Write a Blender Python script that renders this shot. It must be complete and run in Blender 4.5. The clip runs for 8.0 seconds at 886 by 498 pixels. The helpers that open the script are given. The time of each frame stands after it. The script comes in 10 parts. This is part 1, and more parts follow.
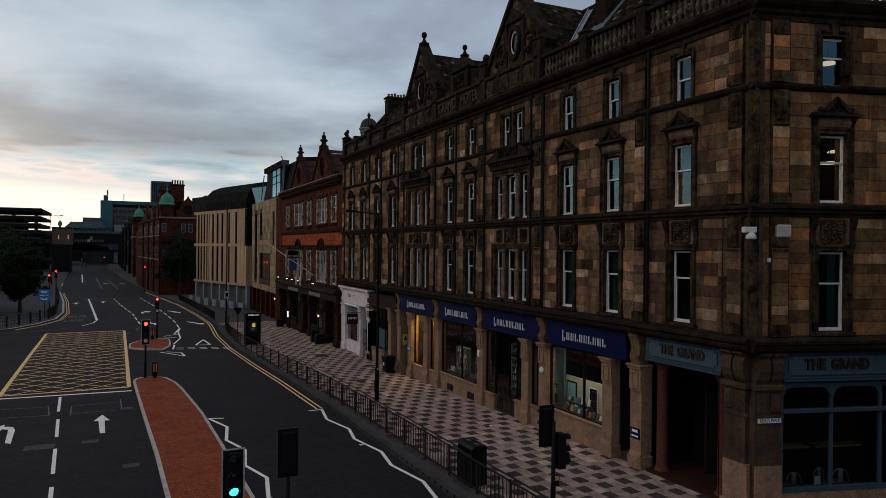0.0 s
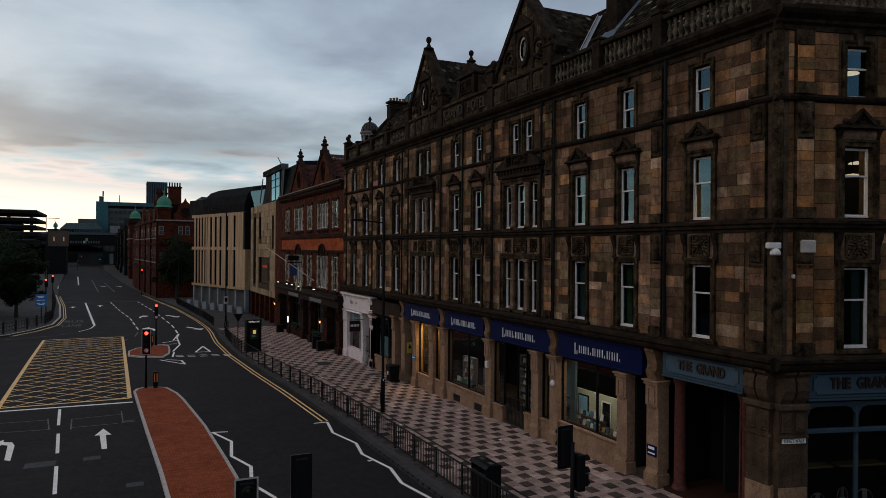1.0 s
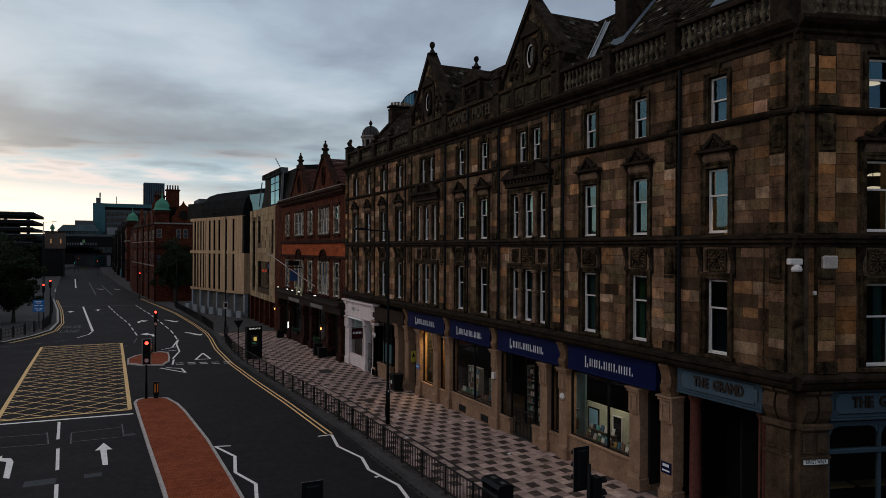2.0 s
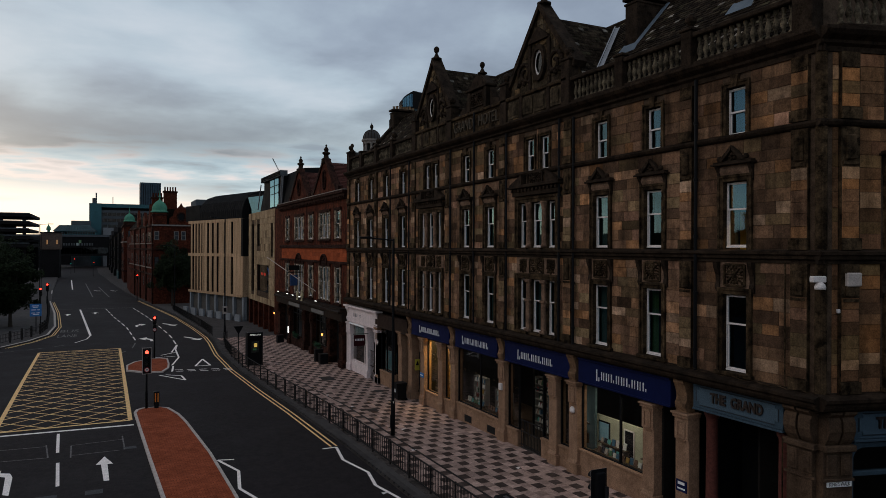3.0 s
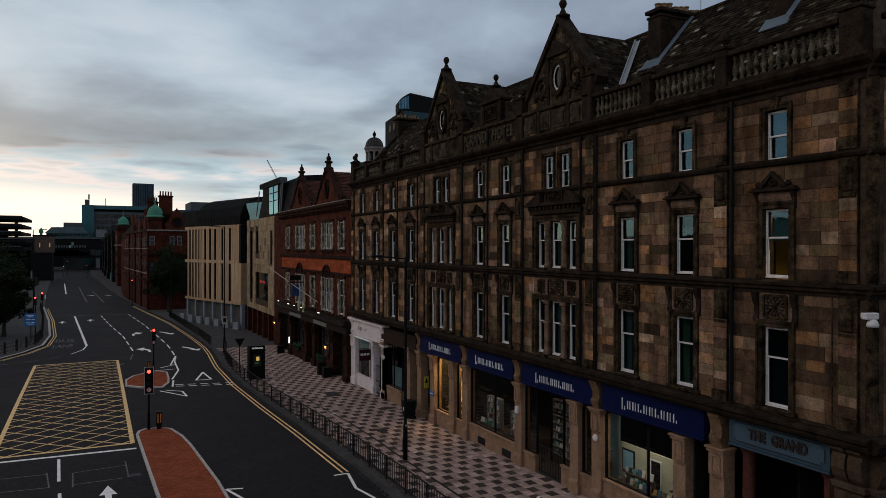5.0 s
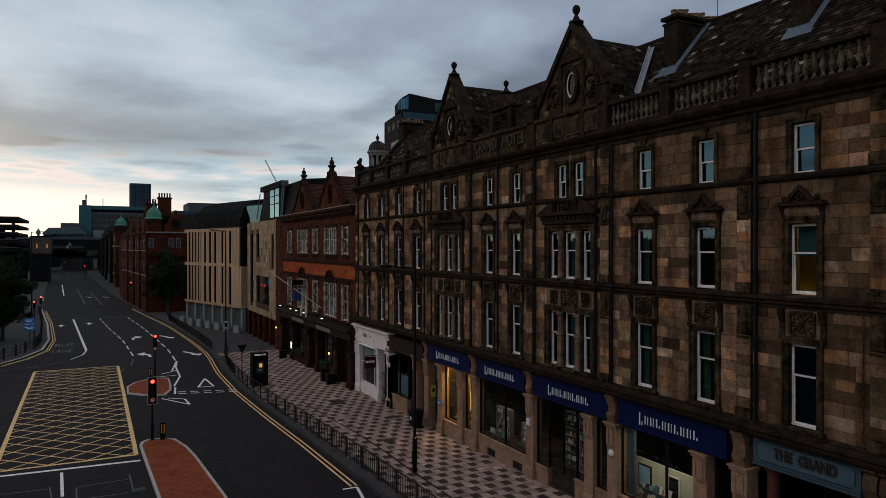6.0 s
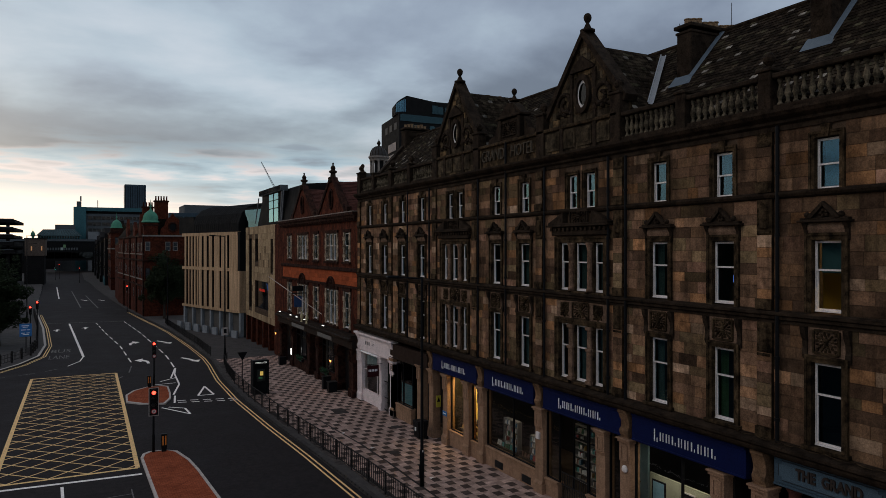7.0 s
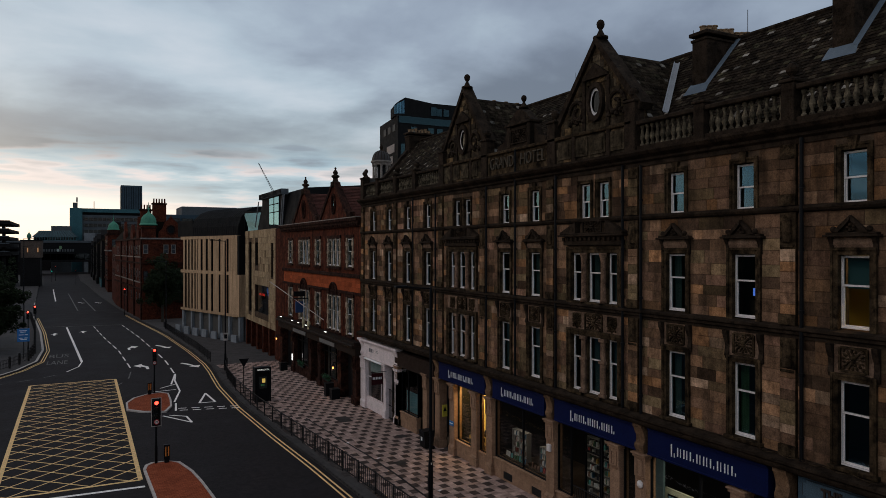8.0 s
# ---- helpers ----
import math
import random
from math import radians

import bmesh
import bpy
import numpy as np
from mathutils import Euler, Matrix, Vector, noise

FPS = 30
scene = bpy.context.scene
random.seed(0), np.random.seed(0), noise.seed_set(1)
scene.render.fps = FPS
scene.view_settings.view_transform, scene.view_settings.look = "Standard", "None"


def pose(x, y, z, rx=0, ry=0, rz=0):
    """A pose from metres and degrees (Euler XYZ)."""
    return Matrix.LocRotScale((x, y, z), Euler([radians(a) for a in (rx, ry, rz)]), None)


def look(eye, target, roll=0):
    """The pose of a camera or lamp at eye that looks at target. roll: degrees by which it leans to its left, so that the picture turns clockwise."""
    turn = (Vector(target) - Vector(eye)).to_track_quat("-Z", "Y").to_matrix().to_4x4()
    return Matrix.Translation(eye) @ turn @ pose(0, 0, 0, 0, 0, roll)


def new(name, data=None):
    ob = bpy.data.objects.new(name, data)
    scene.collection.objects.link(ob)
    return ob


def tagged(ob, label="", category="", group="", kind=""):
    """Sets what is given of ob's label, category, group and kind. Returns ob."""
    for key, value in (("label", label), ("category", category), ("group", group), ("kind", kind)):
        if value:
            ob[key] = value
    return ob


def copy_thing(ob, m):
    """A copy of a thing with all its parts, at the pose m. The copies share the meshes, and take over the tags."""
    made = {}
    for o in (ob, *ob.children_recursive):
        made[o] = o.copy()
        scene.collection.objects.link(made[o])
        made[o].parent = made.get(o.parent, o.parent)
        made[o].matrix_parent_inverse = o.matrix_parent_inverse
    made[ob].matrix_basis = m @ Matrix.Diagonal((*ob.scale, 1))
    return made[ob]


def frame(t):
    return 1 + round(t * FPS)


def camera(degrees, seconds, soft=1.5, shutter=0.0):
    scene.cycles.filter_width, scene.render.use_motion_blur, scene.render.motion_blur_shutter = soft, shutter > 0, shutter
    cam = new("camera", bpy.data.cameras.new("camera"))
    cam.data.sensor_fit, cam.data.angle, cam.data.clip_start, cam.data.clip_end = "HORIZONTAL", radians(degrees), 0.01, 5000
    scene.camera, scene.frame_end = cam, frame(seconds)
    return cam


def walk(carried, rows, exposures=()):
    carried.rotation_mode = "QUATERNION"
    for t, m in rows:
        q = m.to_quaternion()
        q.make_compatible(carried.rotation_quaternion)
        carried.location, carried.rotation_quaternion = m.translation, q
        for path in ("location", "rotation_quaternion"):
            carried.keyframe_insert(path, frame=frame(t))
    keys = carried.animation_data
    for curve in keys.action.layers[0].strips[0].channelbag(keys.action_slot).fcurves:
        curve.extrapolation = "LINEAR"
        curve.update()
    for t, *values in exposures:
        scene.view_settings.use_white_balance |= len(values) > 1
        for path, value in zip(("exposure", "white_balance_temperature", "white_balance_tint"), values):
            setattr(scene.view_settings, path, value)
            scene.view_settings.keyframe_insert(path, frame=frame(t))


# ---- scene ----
# ------------------------------------------------------------ camera
cam = camera(65.3, 8.0, 0.7)
PATH = [
    (0, (0.794, 0.307, 7.408), (1.645, 2.117, 7.407), 0.5),
    (0.5, (0.677, 0.633, 7.605), (1.533, 2.441, 7.605), 0.5),
    (1, (0.548, 1.031, 7.855), (1.409, 2.836, 7.854), 0.4),
    (1.5, (0.488, 1.346, 8.077), (1.352, 3.149, 8.076), 0.3),
    (3, (0.236, 2.31, 8.761), (1.112, 4.108, 8.758), 0.2),
    (3.5, (0.174, 2.614, 8.974), (1.054, 4.41, 8.97), 0.2),
    (4, (0.08, 2.964, 9.21), (0.964, 4.758, 9.206), 0.2),
    (5.5, (-0.316, 3.946, 9.867), (0.58, 5.734, 9.862), 0.0),
    (6, (-0.452, 4.327, 10.098), (0.447, 6.113, 10.092), -0.0),
    (6.5, (-0.597, 4.637, 10.283), (0.308, 6.42, 10.28), 0.0),
    (7, (-0.746, 4.99, 10.528), (0.165, 6.77, 10.525), -0.0),
    (7.5, (-0.886, 5.287, 10.734), (0.03, 7.065, 10.731), -0.0),
    (8, (-1.019, 5.676, 10.909), (-0.099, 7.452, 10.908), 0.0),
]
walk(cam, [(t, look(eye, target, roll)) for t, eye, target, roll in PATH], [(0.0, 0.0, 6750, 14), (8.0, 0.0, 6750, 14)])

# ------------------------------------------------------------ world and light
SUN_EL, SUN_ROT = radians(8), radians(-28)
world = bpy.data.worlds.new("overcast_dawn")
scene.world = world
world.use_nodes = True


def sky_nodes():
    nt = world.node_tree
    nt.nodes.clear()
    N, L = nt.nodes.new, nt.links.new

    def math_node(op, a, b=None):
        n = N("ShaderNodeMath")
        n.operation = op
        for k, v in enumerate((a, b)):
            if v is None:
                continue
            if isinstance(v, (int, float)):
                n.inputs[k].default_value = v
            else:
                L(v, n.inputs[k])
        return n.outputs[0]

    def ramp(fac, stops):
        n = N("ShaderNodeValToRGB")
        L(fac, n.inputs[0])
        el = n.color_ramp.elements
        while len(el) < len(stops):
            el.new(0.5)
        for e, (p, c) in zip(el, stops):
            e.position, e.color = p, (*c, 1)
        return n.outputs[0]

    def mix(fac, a, b, kind="MIX"):
        n = N("ShaderNodeMix")
        n.data_type, n.blend_type = "RGBA", kind
        for k, v in ((0, fac), (6, a), (7, b)):
            if isinstance(v, (int, float)):
                n.inputs[k].default_value = v
            elif isinstance(v, tuple):
                n.inputs[k].default_value = (*v, 1)
            else:
                L(v, n.inputs[k])
        return n.outputs[2]

    sky = N("ShaderNodeTexSky")
    sky.sky_type, sky.sun_disc, sky.sun_elevation, sky.sun_rotation = "NISHITA", False, SUN_EL, SUN_ROT
    tc = N("ShaderNodeTexCoord")
    sep = N("ShaderNodeSeparateXYZ")
    L(tc.outputs["Generated"], sep.inputs[0])
    up = math_node("MAXIMUM", sep.outputs[2], 0.0)
    # cloud sheet seen in perspective: direction over height
    low = math_node("ADD", up, 0.16)
    comb = N("ShaderNodeCombineXYZ")
    L(math_node("DIVIDE", sep.outputs[0], low), comb.inputs[0])
    L(math_node("DIVIDE", sep.outputs[1], low), comb.inputs[1])
    comb.inputs[2].default_value = 3.7
    big = N("ShaderNodeTexNoise")
    big.inputs["Scale"].default_value, big.inputs["Detail"].default_value, big.inputs["Roughness"].default_value = 0.75, 7, 0.52
    big.inputs["Distortion"].default_value = 0.25
    L(comb.outputs[0], big.inputs["Vector"])
    fine = N("ShaderNodeTexNoise")
    fine.inputs["Scale"].default_value, fine.inputs["Detail"].default_value, fine.inputs["Roughness"].default_value = 2.6, 6, 0.55
    L(comb.outputs[0], fine.inputs["Vector"])
    body = math_node("ADD", math_node("MULTIPLY", big.outputs[0], 0.86), math_node("MULTIPLY", fine.outputs[0], 0.14))
    cloud = ramp(body, [(0.37, (0.14, 0.178, 0.245)), (0.47, (0.213, 0.270, 0.345)), (0.55, (0.295, 0.378, 0.45)), (0.66, (0.415, 0.478, 0.54))])
    # streaks near the horizon, with gaps of clear pale sky
    comb2 = N("ShaderNodeCombineXYZ")
    L(math_node("MULTIPLY", sep.outputs[0], 3.6), comb2.inputs[0])
    L(math_node("MULTIPLY", sep.outputs[1], 3.6), comb2.inputs[1])
    L(math_node("MULTIPLY", up, 26.0), comb2.inputs[2])
    streak = N("ShaderNodeTexNoise")
    streak.inputs["Scale"].default_value, streak.inputs["Detail"].default_value = 1.7, 6
    L(comb2.outputs[0], streak.inputs["Vector"])
    lowsky = ramp(streak.outputs[0], [(0.36, (0.15, 0.20, 0.27)), (0.44, (0.22, 0.33, 0.42)), (0.51, (0.33, 0.44, 0.52)), (0.58, (0.56, 0.53, 0.56)), (0.66, (0.46, 0.46, 0.50))])
    glow = ramp(up, [(0.0, (0.92, 0.84, 0.72)), (0.05, (0.88, 0.83, 0.74)), (0.075, (0.68, 0.68, 0.68)), (0.10, (0.40, 0.48, 0.55))])
    side = N("ShaderNodeMapRange")
    L(math_node("ADD", math_node("MULTIPLY", sep.outputs[0], -0.14), math_node("MULTIPLY", sep.outputs[1], 0.99)), side.inputs[0])
    side.inputs[1].default_value, side.inputs[2].default_value, side.inputs[3].default_value, side.inputs[4].default_value = 0.95, 0.99, 0.05, 0.92
    fade = N("ShaderNodeMapRange")
    L(math_node("ADD", up, math_node("MULTIPLY", math_node("SUBTRACT", streak.outputs[0], 0.5), 0.10)), fade.inputs[0])
    fade.inputs[1].default_value, fade.inputs[2].default_value, fade.inputs[3].default_value, fade.inputs[4].default_value = 0.062, 0.092, 1.0, 0.0
    horizon = mix(math_node("MULTIPLY", side.outputs[0], fade.outputs[0]), lowsky, glow)
    band = N("ShaderNodeMapRange")
    band.interpolation_type = "SMOOTHSTEP"
    L(math_node("ADD", up, math_node("MULTIPLY", math_node("SUBTRACT", streak.outputs[0], 0.5), 0.12)), band.inputs[0])
    band.inputs[1].default_value, band.inputs[2].default_value = 0.105, 0.15
    # a heavier bank lies low, where the sheet is seen edge on
    bank = N("ShaderNodeMapRange")
    bank.interpolation_type = "SMOOTHSTEP"
    L(math_node("ADD", up, math_node("MULTIPLY", math_node("SUBTRACT", big.outputs[0], 0.5), 0.5)), bank.inputs[0])
    bank.inputs[1].default_value, bank.inputs[2].default_value, bank.inputs[3].default_value, bank.inputs[4].default_value = 0.15, 0.27, 0.72, 1.06
    shade = N("ShaderNodeCombineColor")
    for k in range(3):
        L(bank.outputs[0], shade.inputs[k])
    cover = mix(band.outputs[0], horizon, mix(1.0, cloud, shade.outputs[0], "MULTIPLY"))
    both = mix(1.0, cover, mix(1.0, sky.outputs[0], (0.02, 0.02, 0.02), "MULTIPLY"), "ADD")
    bg = N("ShaderNodeBackground")
    L(both, bg.inputs[0])
    bg.inputs[1].default_value = 1.17
    out = N("ShaderNodeOutputWorld")
    L(bg.outputs[0], out.inputs[0])


sky_nodes()
sun = new("sun", bpy.data.lights.new("sun", "SUN"))
sun.data.energy, sun.data.angle, sun.data.color = 0.35, radians(25), (1.0, 0.9, 0.8)
sun.matrix_world = look((-60, 40, 60), (10, 40, 0))


# ------------------------------------------------------------ materials
def material(name, col, rough=0.8, metal=0.0, alt=None, scale=3.0, fine=40.0, bump=0.15, amount=0.5, rnd="", spread=0.3, tint=None, spec=0.05, stretch=(1, 1, 1), soot=0.0, patch=0.0):
    """A surface in world-sized noise: base colour, a second colour in large stains, fine grain, and relief."""
    m = bpy.data.materials.new(name)
    m.use_nodes = True
    nt = m.node_tree
    N, L = nt.nodes.new, nt.links.new
    p = nt.nodes["Principled BSDF"]
    p.inputs["Metallic"].default_value = metal
    p.inputs["Specular IOR Level"].default_value = spec
    geo = N("ShaderNodeNewGeometry")
    mp = N("ShaderNodeMapping")
    mp.inputs["Scale"].default_value = stretch
    L(geo.outputs["Position"], mp.inputs[0])
    n1, n2 = N("ShaderNodeTexNoise"), N("ShaderNodeTexNoise")
    n1.inputs["Scale"].default_value, n1.inputs["Detail"].default_value, n1.inputs["Roughness"].default_value = scale, 5, 0.6
    n2.inputs["Scale"].default_value, n2.inputs["Detail"].default_value = fine, 4
    L(mp.outputs[0], n1.inputs["Vector"])
    L(geo.outputs["Position"], n2.inputs["Vector"])
    alt = alt or tuple(c * 0.6 for c in col)

    def mixc(fac, a, b, kind="MIX"):
        n = N("ShaderNodeMix")
        n.data_type, n.blend_type = "RGBA", kind
        for k, v in ((0, fac), (6, a), (7, b)):
            if isinstance(v, (int, float)):
                n.inputs[k].default_value = v
            elif isinstance(v, tuple):
                n.inputs[k].default_value = (*v, 1)
            else:
                L(v, n.inputs[k])
        return n.outputs[2]

    def mapr(v, a, b, c, d):
        n = N("ShaderNodeMapRange")
        L(v, n.inputs[0])
        for k, x in enumerate((a, b, c, d)):
            n.inputs[k + 1].default_value = x
        return n.outputs[0]

    base = col
    if rnd:
        if rnd == "object":
            r = N("ShaderNodeObjectInfo").outputs["Random"]
        else:
            r = geo.outputs["Random Per Island"]
        if tint:
            cr = N("ShaderNodeValToRGB")
            cr.color_ramp.interpolation = "CONSTANT"
            L(r, cr.inputs[0])
            el = cr.color_ramp.elements
            while len(el) < len(tint):
                el.new(0.5)
            for k, (e, c) in enumerate(zip(el, tint)):
                e.position, e.color = k / len(tint), (*c, 1)
            base = cr.outputs[0]
        wn = N("ShaderNodeTexWhiteNoise")
        wn.noise_dimensions = "1D"
        L(r, wn.inputs["W"])
        v = mapr(wn.outputs["Value"], 0, 1, 1 - spread, 1 + spread)
        cb = N("ShaderNodeCombineColor")
        for k in range(3):
            L(v, cb.inputs[k])
        base = mixc(1.0, base, cb.outputs[0], "MULTIPLY")
    c = mixc(mapr(n1.outputs[0], 0.42, 0.68, 0, amount), base, alt)
    if soot:
        mp2 = N("ShaderNodeMapping")
        mp2.inputs["Scale"].default_value = (1.6, 1.6, 0.22)
        L(geo.outputs["Position"], mp2.inputs[0])
        n3 = N("ShaderNodeTexNoise")
        n3.inputs["Scale"].default_value, n3.inputs["Detail"].default_value, n3.inputs["Roughness"].default_value = 1.3, 7, 0.65
        L(mp2.outputs[0], n3.inputs["Vector"])
        c = mixc(mapr(n3.outputs[0], 0.46, 0.66, 0, soot), c, tuple(v * 0.16 for v in col))
    if patch:
        # hand-sized weathering: flaked, sooted and washed spots
        n4 = N("ShaderNodeTexNoise")
        n4.inputs["Scale"].default_value, n4.inputs["Detail"].default_value, n4.inputs["Roughness"].default_value = 3.6, 8, 0.72
        L(geo.outputs["Position"], n4.inputs["Vector"])
        pv = mapr(n4.outputs[0], 0.38, 0.64, 1 - patch, 1 + patch)
        cp = N("ShaderNodeCombineColor")
        for k in range(3):
            L(pv, cp.inputs[k])
        c = mixc(1.0, c, cp.outputs[0], "MULTIPLY")
    g = mapr(n2.outputs[0], 0.3, 0.7, 0.7, 1.25)
    cb = N("ShaderNodeCombineColor")
    for k in range(3):
        L(g, cb.inputs[k])
    c = mixc(1.0, c, cb.outputs[0], "MULTIPLY")
    L(c, p.inputs["Base Color"])
    L(mapr(n1.outputs[0], 0.3, 0.7, max(0.02, rough - 0.1), min(1, rough + 0.1)), p.inputs["Roughness"])
    if bump:
        b = N("ShaderNodeBump")
        b.inputs["Strength"].default_value, b.inputs["Distance"].default_value = bump, 0.02
        L(n2.outputs[0], b.inputs["Height"])
        L(b.outputs[0], p.inputs["Normal"])
    return m


def plain(name, col, rough=0.5, metal=0.0, spec=0.3):
    return material(name, col, rough, metal, alt=tuple(c * 0.7 for c in col), scale=2.0, fine=60, bump=0.04, amount=0.4, spec=spec)


def glass(name, tone=(0.75, 0.85, 0.85), ior=1.55, through_=0.9, shine=(0.95, 0.98, 1.0)):
    m = bpy.data.materials.new(name)
    m.use_nodes = True
    nt = m.node_tree
    nt.nodes.clear()
    N, L = nt.nodes.new, nt.links.new
    fr = N("ShaderNodeFresnel")
    fr.inputs[0].default_value = ior
    nz = N("ShaderNodeTexNoise")
    nz.inputs["Scale"].default_value = 1.3
    geo = N("ShaderNodeNewGeometry")
    L(geo.outputs["Position"], nz.inputs["Vector"])
    bp = N("ShaderNodeBump")
    bp.inputs["Strength"].default_value, bp.inputs["Distance"].default_value = 0.05, 0.05
    L(nz.outputs[0], bp.inputs["Height"])
    tr, gl, mx, out = N("ShaderNodeBsdfTransparent"), N("ShaderNodeBsdfGlossy"), N("ShaderNodeMixShader"), N("ShaderNodeOutputMaterial")
    tr.inputs[0].default_value = (*[c * through_ for c in tone], 1)
    gl.inputs["Color"].default_value = (*shine, 1)
    gl.inputs["Roughness"].default_value = 0.03
    L(bp.outputs[0], gl.inputs["Normal"])
    L(fr.outputs[0], mx.inputs[0])
    L(tr.outputs[0], mx.inputs[1])
    L(gl.outputs[0], mx.inputs[2])
    L(mx.outputs[0], out.inputs[0])
    return m


def lit(name, col, strength):
    m = bpy.data.materials.new(name)
    m.use_nodes = True
    p = m.node_tree.nodes["Principled BSDF"]
    p.inputs["Base Color"].default_value = (*[c * 0.5 for c in col], 1)
    p.inputs["Emission Color"].default_value = (*col, 1)
    p.inputs["Emission Strength"].default_value = strength
    return m


STONES = [(0.25, 0.148, 0.088), (0.21, 0.124, 0.075), (0.28, 0.162, 0.10), (0.17, 0.103, 0.066), (0.23, 0.155, 0.085), (0.40, 0.205, 0.098), (0.19, 0.115, 0.072), (0.42, 0.28, 0.185), (0.22, 0.128, 0.08), (0.14, 0.084, 0.054), (0.31, 0.175, 0.115), (0.26, 0.152, 0.09), (0.20, 0.142, 0.078), (0.34, 0.19, 0.105)]
STONES = [(r * 1.04, g * 0.97, b * 0.93) for r, g, b in STONES]
M_ASHLAR = material("weathered_sandstone", (0.19, 0.12, 0.07), 0.9, alt=(0.042, 0.026, 0.018), scale=0.9, fine=26, bump=0.35, amount=0.4, rnd="object", spread=0.42, tint=STONES, soot=0.62, patch=0.42)
M_ASHLAR_J = material("weathered_sandstone_far", (0.19, 0.12, 0.07), 0.9, alt=(0.042, 0.026, 0.018), scale=0.9, fine=26, bump=0.35, amount=0.4, rnd="island", spread=0.42, tint=STONES, soot=0.62, patch=0.42)
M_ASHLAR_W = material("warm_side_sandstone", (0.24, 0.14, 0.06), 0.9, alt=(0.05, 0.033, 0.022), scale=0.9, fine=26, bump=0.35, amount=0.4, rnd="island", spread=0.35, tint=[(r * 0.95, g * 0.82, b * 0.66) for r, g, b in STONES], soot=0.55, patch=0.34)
SOOTY = [(r * 0.62, g * 0.62, b * 0.6) for r, g, b in STONES]
M_ASHLAR_S, M_ASHLAR_SJ = [material("soot_blackened_sandstone", (0.09, 0.06, 0.04), 0.92, alt=(0.022, 0.015, 0.011), scale=0.9, fine=26, bump=0.35, amount=0.65, rnd=k, spread=0.35, tint=SOOTY, soot=0.7, patch=0.4) for k in ("object", "island")]
M_GABLE = material("sooty_mossy_gable_stone", (0.09, 0.064, 0.036), 0.92, alt=(0.014, 0.011, 0.008), scale=1.0, fine=24, bump=0.4, amount=0.7, rnd="island", spread=0.4, tint=[(0.085, 0.06, 0.034), (0.06, 0.043, 0.026), (0.13, 0.088, 0.048), (0.045, 0.032, 0.021), (0.22, 0.135, 0.066), (0.075, 0.054, 0.033)], soot=0.75, patch=0.6)
M_MORTAR = material("sooty_mortar", (0.085, 0.055, 0.036), 0.95, scale=1.2, fine=50, bump=0.3, patch=0.4)
M_DRESSED = material("sooty_dressed_stone", (0.068, 0.043, 0.023), 0.9, alt=(0.010, 0.0075, 0.006), scale=1.5, fine=22, bump=0.4, amount=0.8, soot=0.70, patch=0.8)
M_PANEL = material("brown_worn_dressing_stone", (0.21, 0.128, 0.085), 0.9, alt=(0.08, 0.05, 0.034), scale=1.6, fine=24, bump=0.35, amount=0.6, soot=0.3, patch=0.4)
M_COLUMN = material("paler_column_stone", (0.22, 0.13, 0.085), 0.88, alt=(0.06, 0.036, 0.025), scale=2.2, fine=24, bump=0.2, amount=0.7, patch=0.5)
M_TRIM = material("blackened_stone_moulding", (0.034, 0.022, 0.0145), 0.9, alt=(0.006, 0.005, 0.0042), scale=1.8, fine=20, bump=0.4, amount=0.7, patch=0.7)
M_PIER = material("cleaned_sandstone_pier", (0.33, 0.195, 0.122), 0.88, alt=(0.19, 0.105, 0.065), scale=1.3, fine=24, bump=0.2, amount=0.4, soot=0.25, patch=0.18)
M_SLATE = material("lichened_slate", (0.025, 0.019, 0.013), 0.95, alt=(0.012, 0.009, 0.007), scale=2.0, fine=14, bump=0.4, amount=0.6, rnd="island", spread=0.5, tint=[(0.023, 0.016, 0.011)] * 20 + [(0.038, 0.028, 0.018)] * 8 + [(0.06, 0.05, 0.03)] * 2 + [(0.2, 0.17, 0.14)], spec=0.02, patch=0.6)
M_LEAD = plain("pale_lead_flashing", (0.30, 0.30, 0.31), 0.7)
M_LEAD_BLUE = plain("dull_blue_lead", (0.10, 0.125, 0.15), 0.6)
M_POT = material("clay_chimney_pot", (0.24, 0.15, 0.085), 0.85, alt=(0.12, 0.08, 0.05), scale=4)
M_WHITE = material("white_window_paint", (0.76, 0.68, 0.64), 0.5, alt=(0.5, 0.47, 0.42), scale=6, fine=60, bump=0.03, amount=0.35)
# blue gloss tint puts the reflected sky's colour into the panes
M_GLASS = glass("window_glass", (0.75, 0.85, 0.85), 1.95, 0.9, (0.36, 0.74, 1.0))
M_SHOPGLASS = glass("shop_glass", (0.85, 0.88, 0.86), 1.45, 0.95)
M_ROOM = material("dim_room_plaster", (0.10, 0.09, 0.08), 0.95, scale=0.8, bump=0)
# near-black walls: the unlit shop interior's shade is put into the colour
M_SHOPDARK = material("unlit_shop_wall", (0.022, 0.019, 0.017), 0.9, scale=0.8, bump=0.05)
M_BOARD = material("worn_floorboards", (0.09, 0.065, 0.045), 0.7, scale=2)
M_CURTAIN = material("teal_curtain_cloth", (0.12, 0.20, 0.19), 0.95, alt=(0.05, 0.09, 0.09), scale=5, fine=30, bump=0.1, amount=0.6, stretch=(1, 4, 0.2))
M_CURTAIN2 = material("green_curtain_cloth", (0.10, 0.22, 0.10), 0.95, alt=(0.05, 0.10, 0.05), scale=5, fine=30, bump=0.1, amount=0.6, stretch=(1, 4, 0.2))
M_NAVY = material("navy_fascia_paint", (0.006, 0.011, 0.055), 0.45, alt=(0.004, 0.007, 0.035), scale=2, bump=0.03)
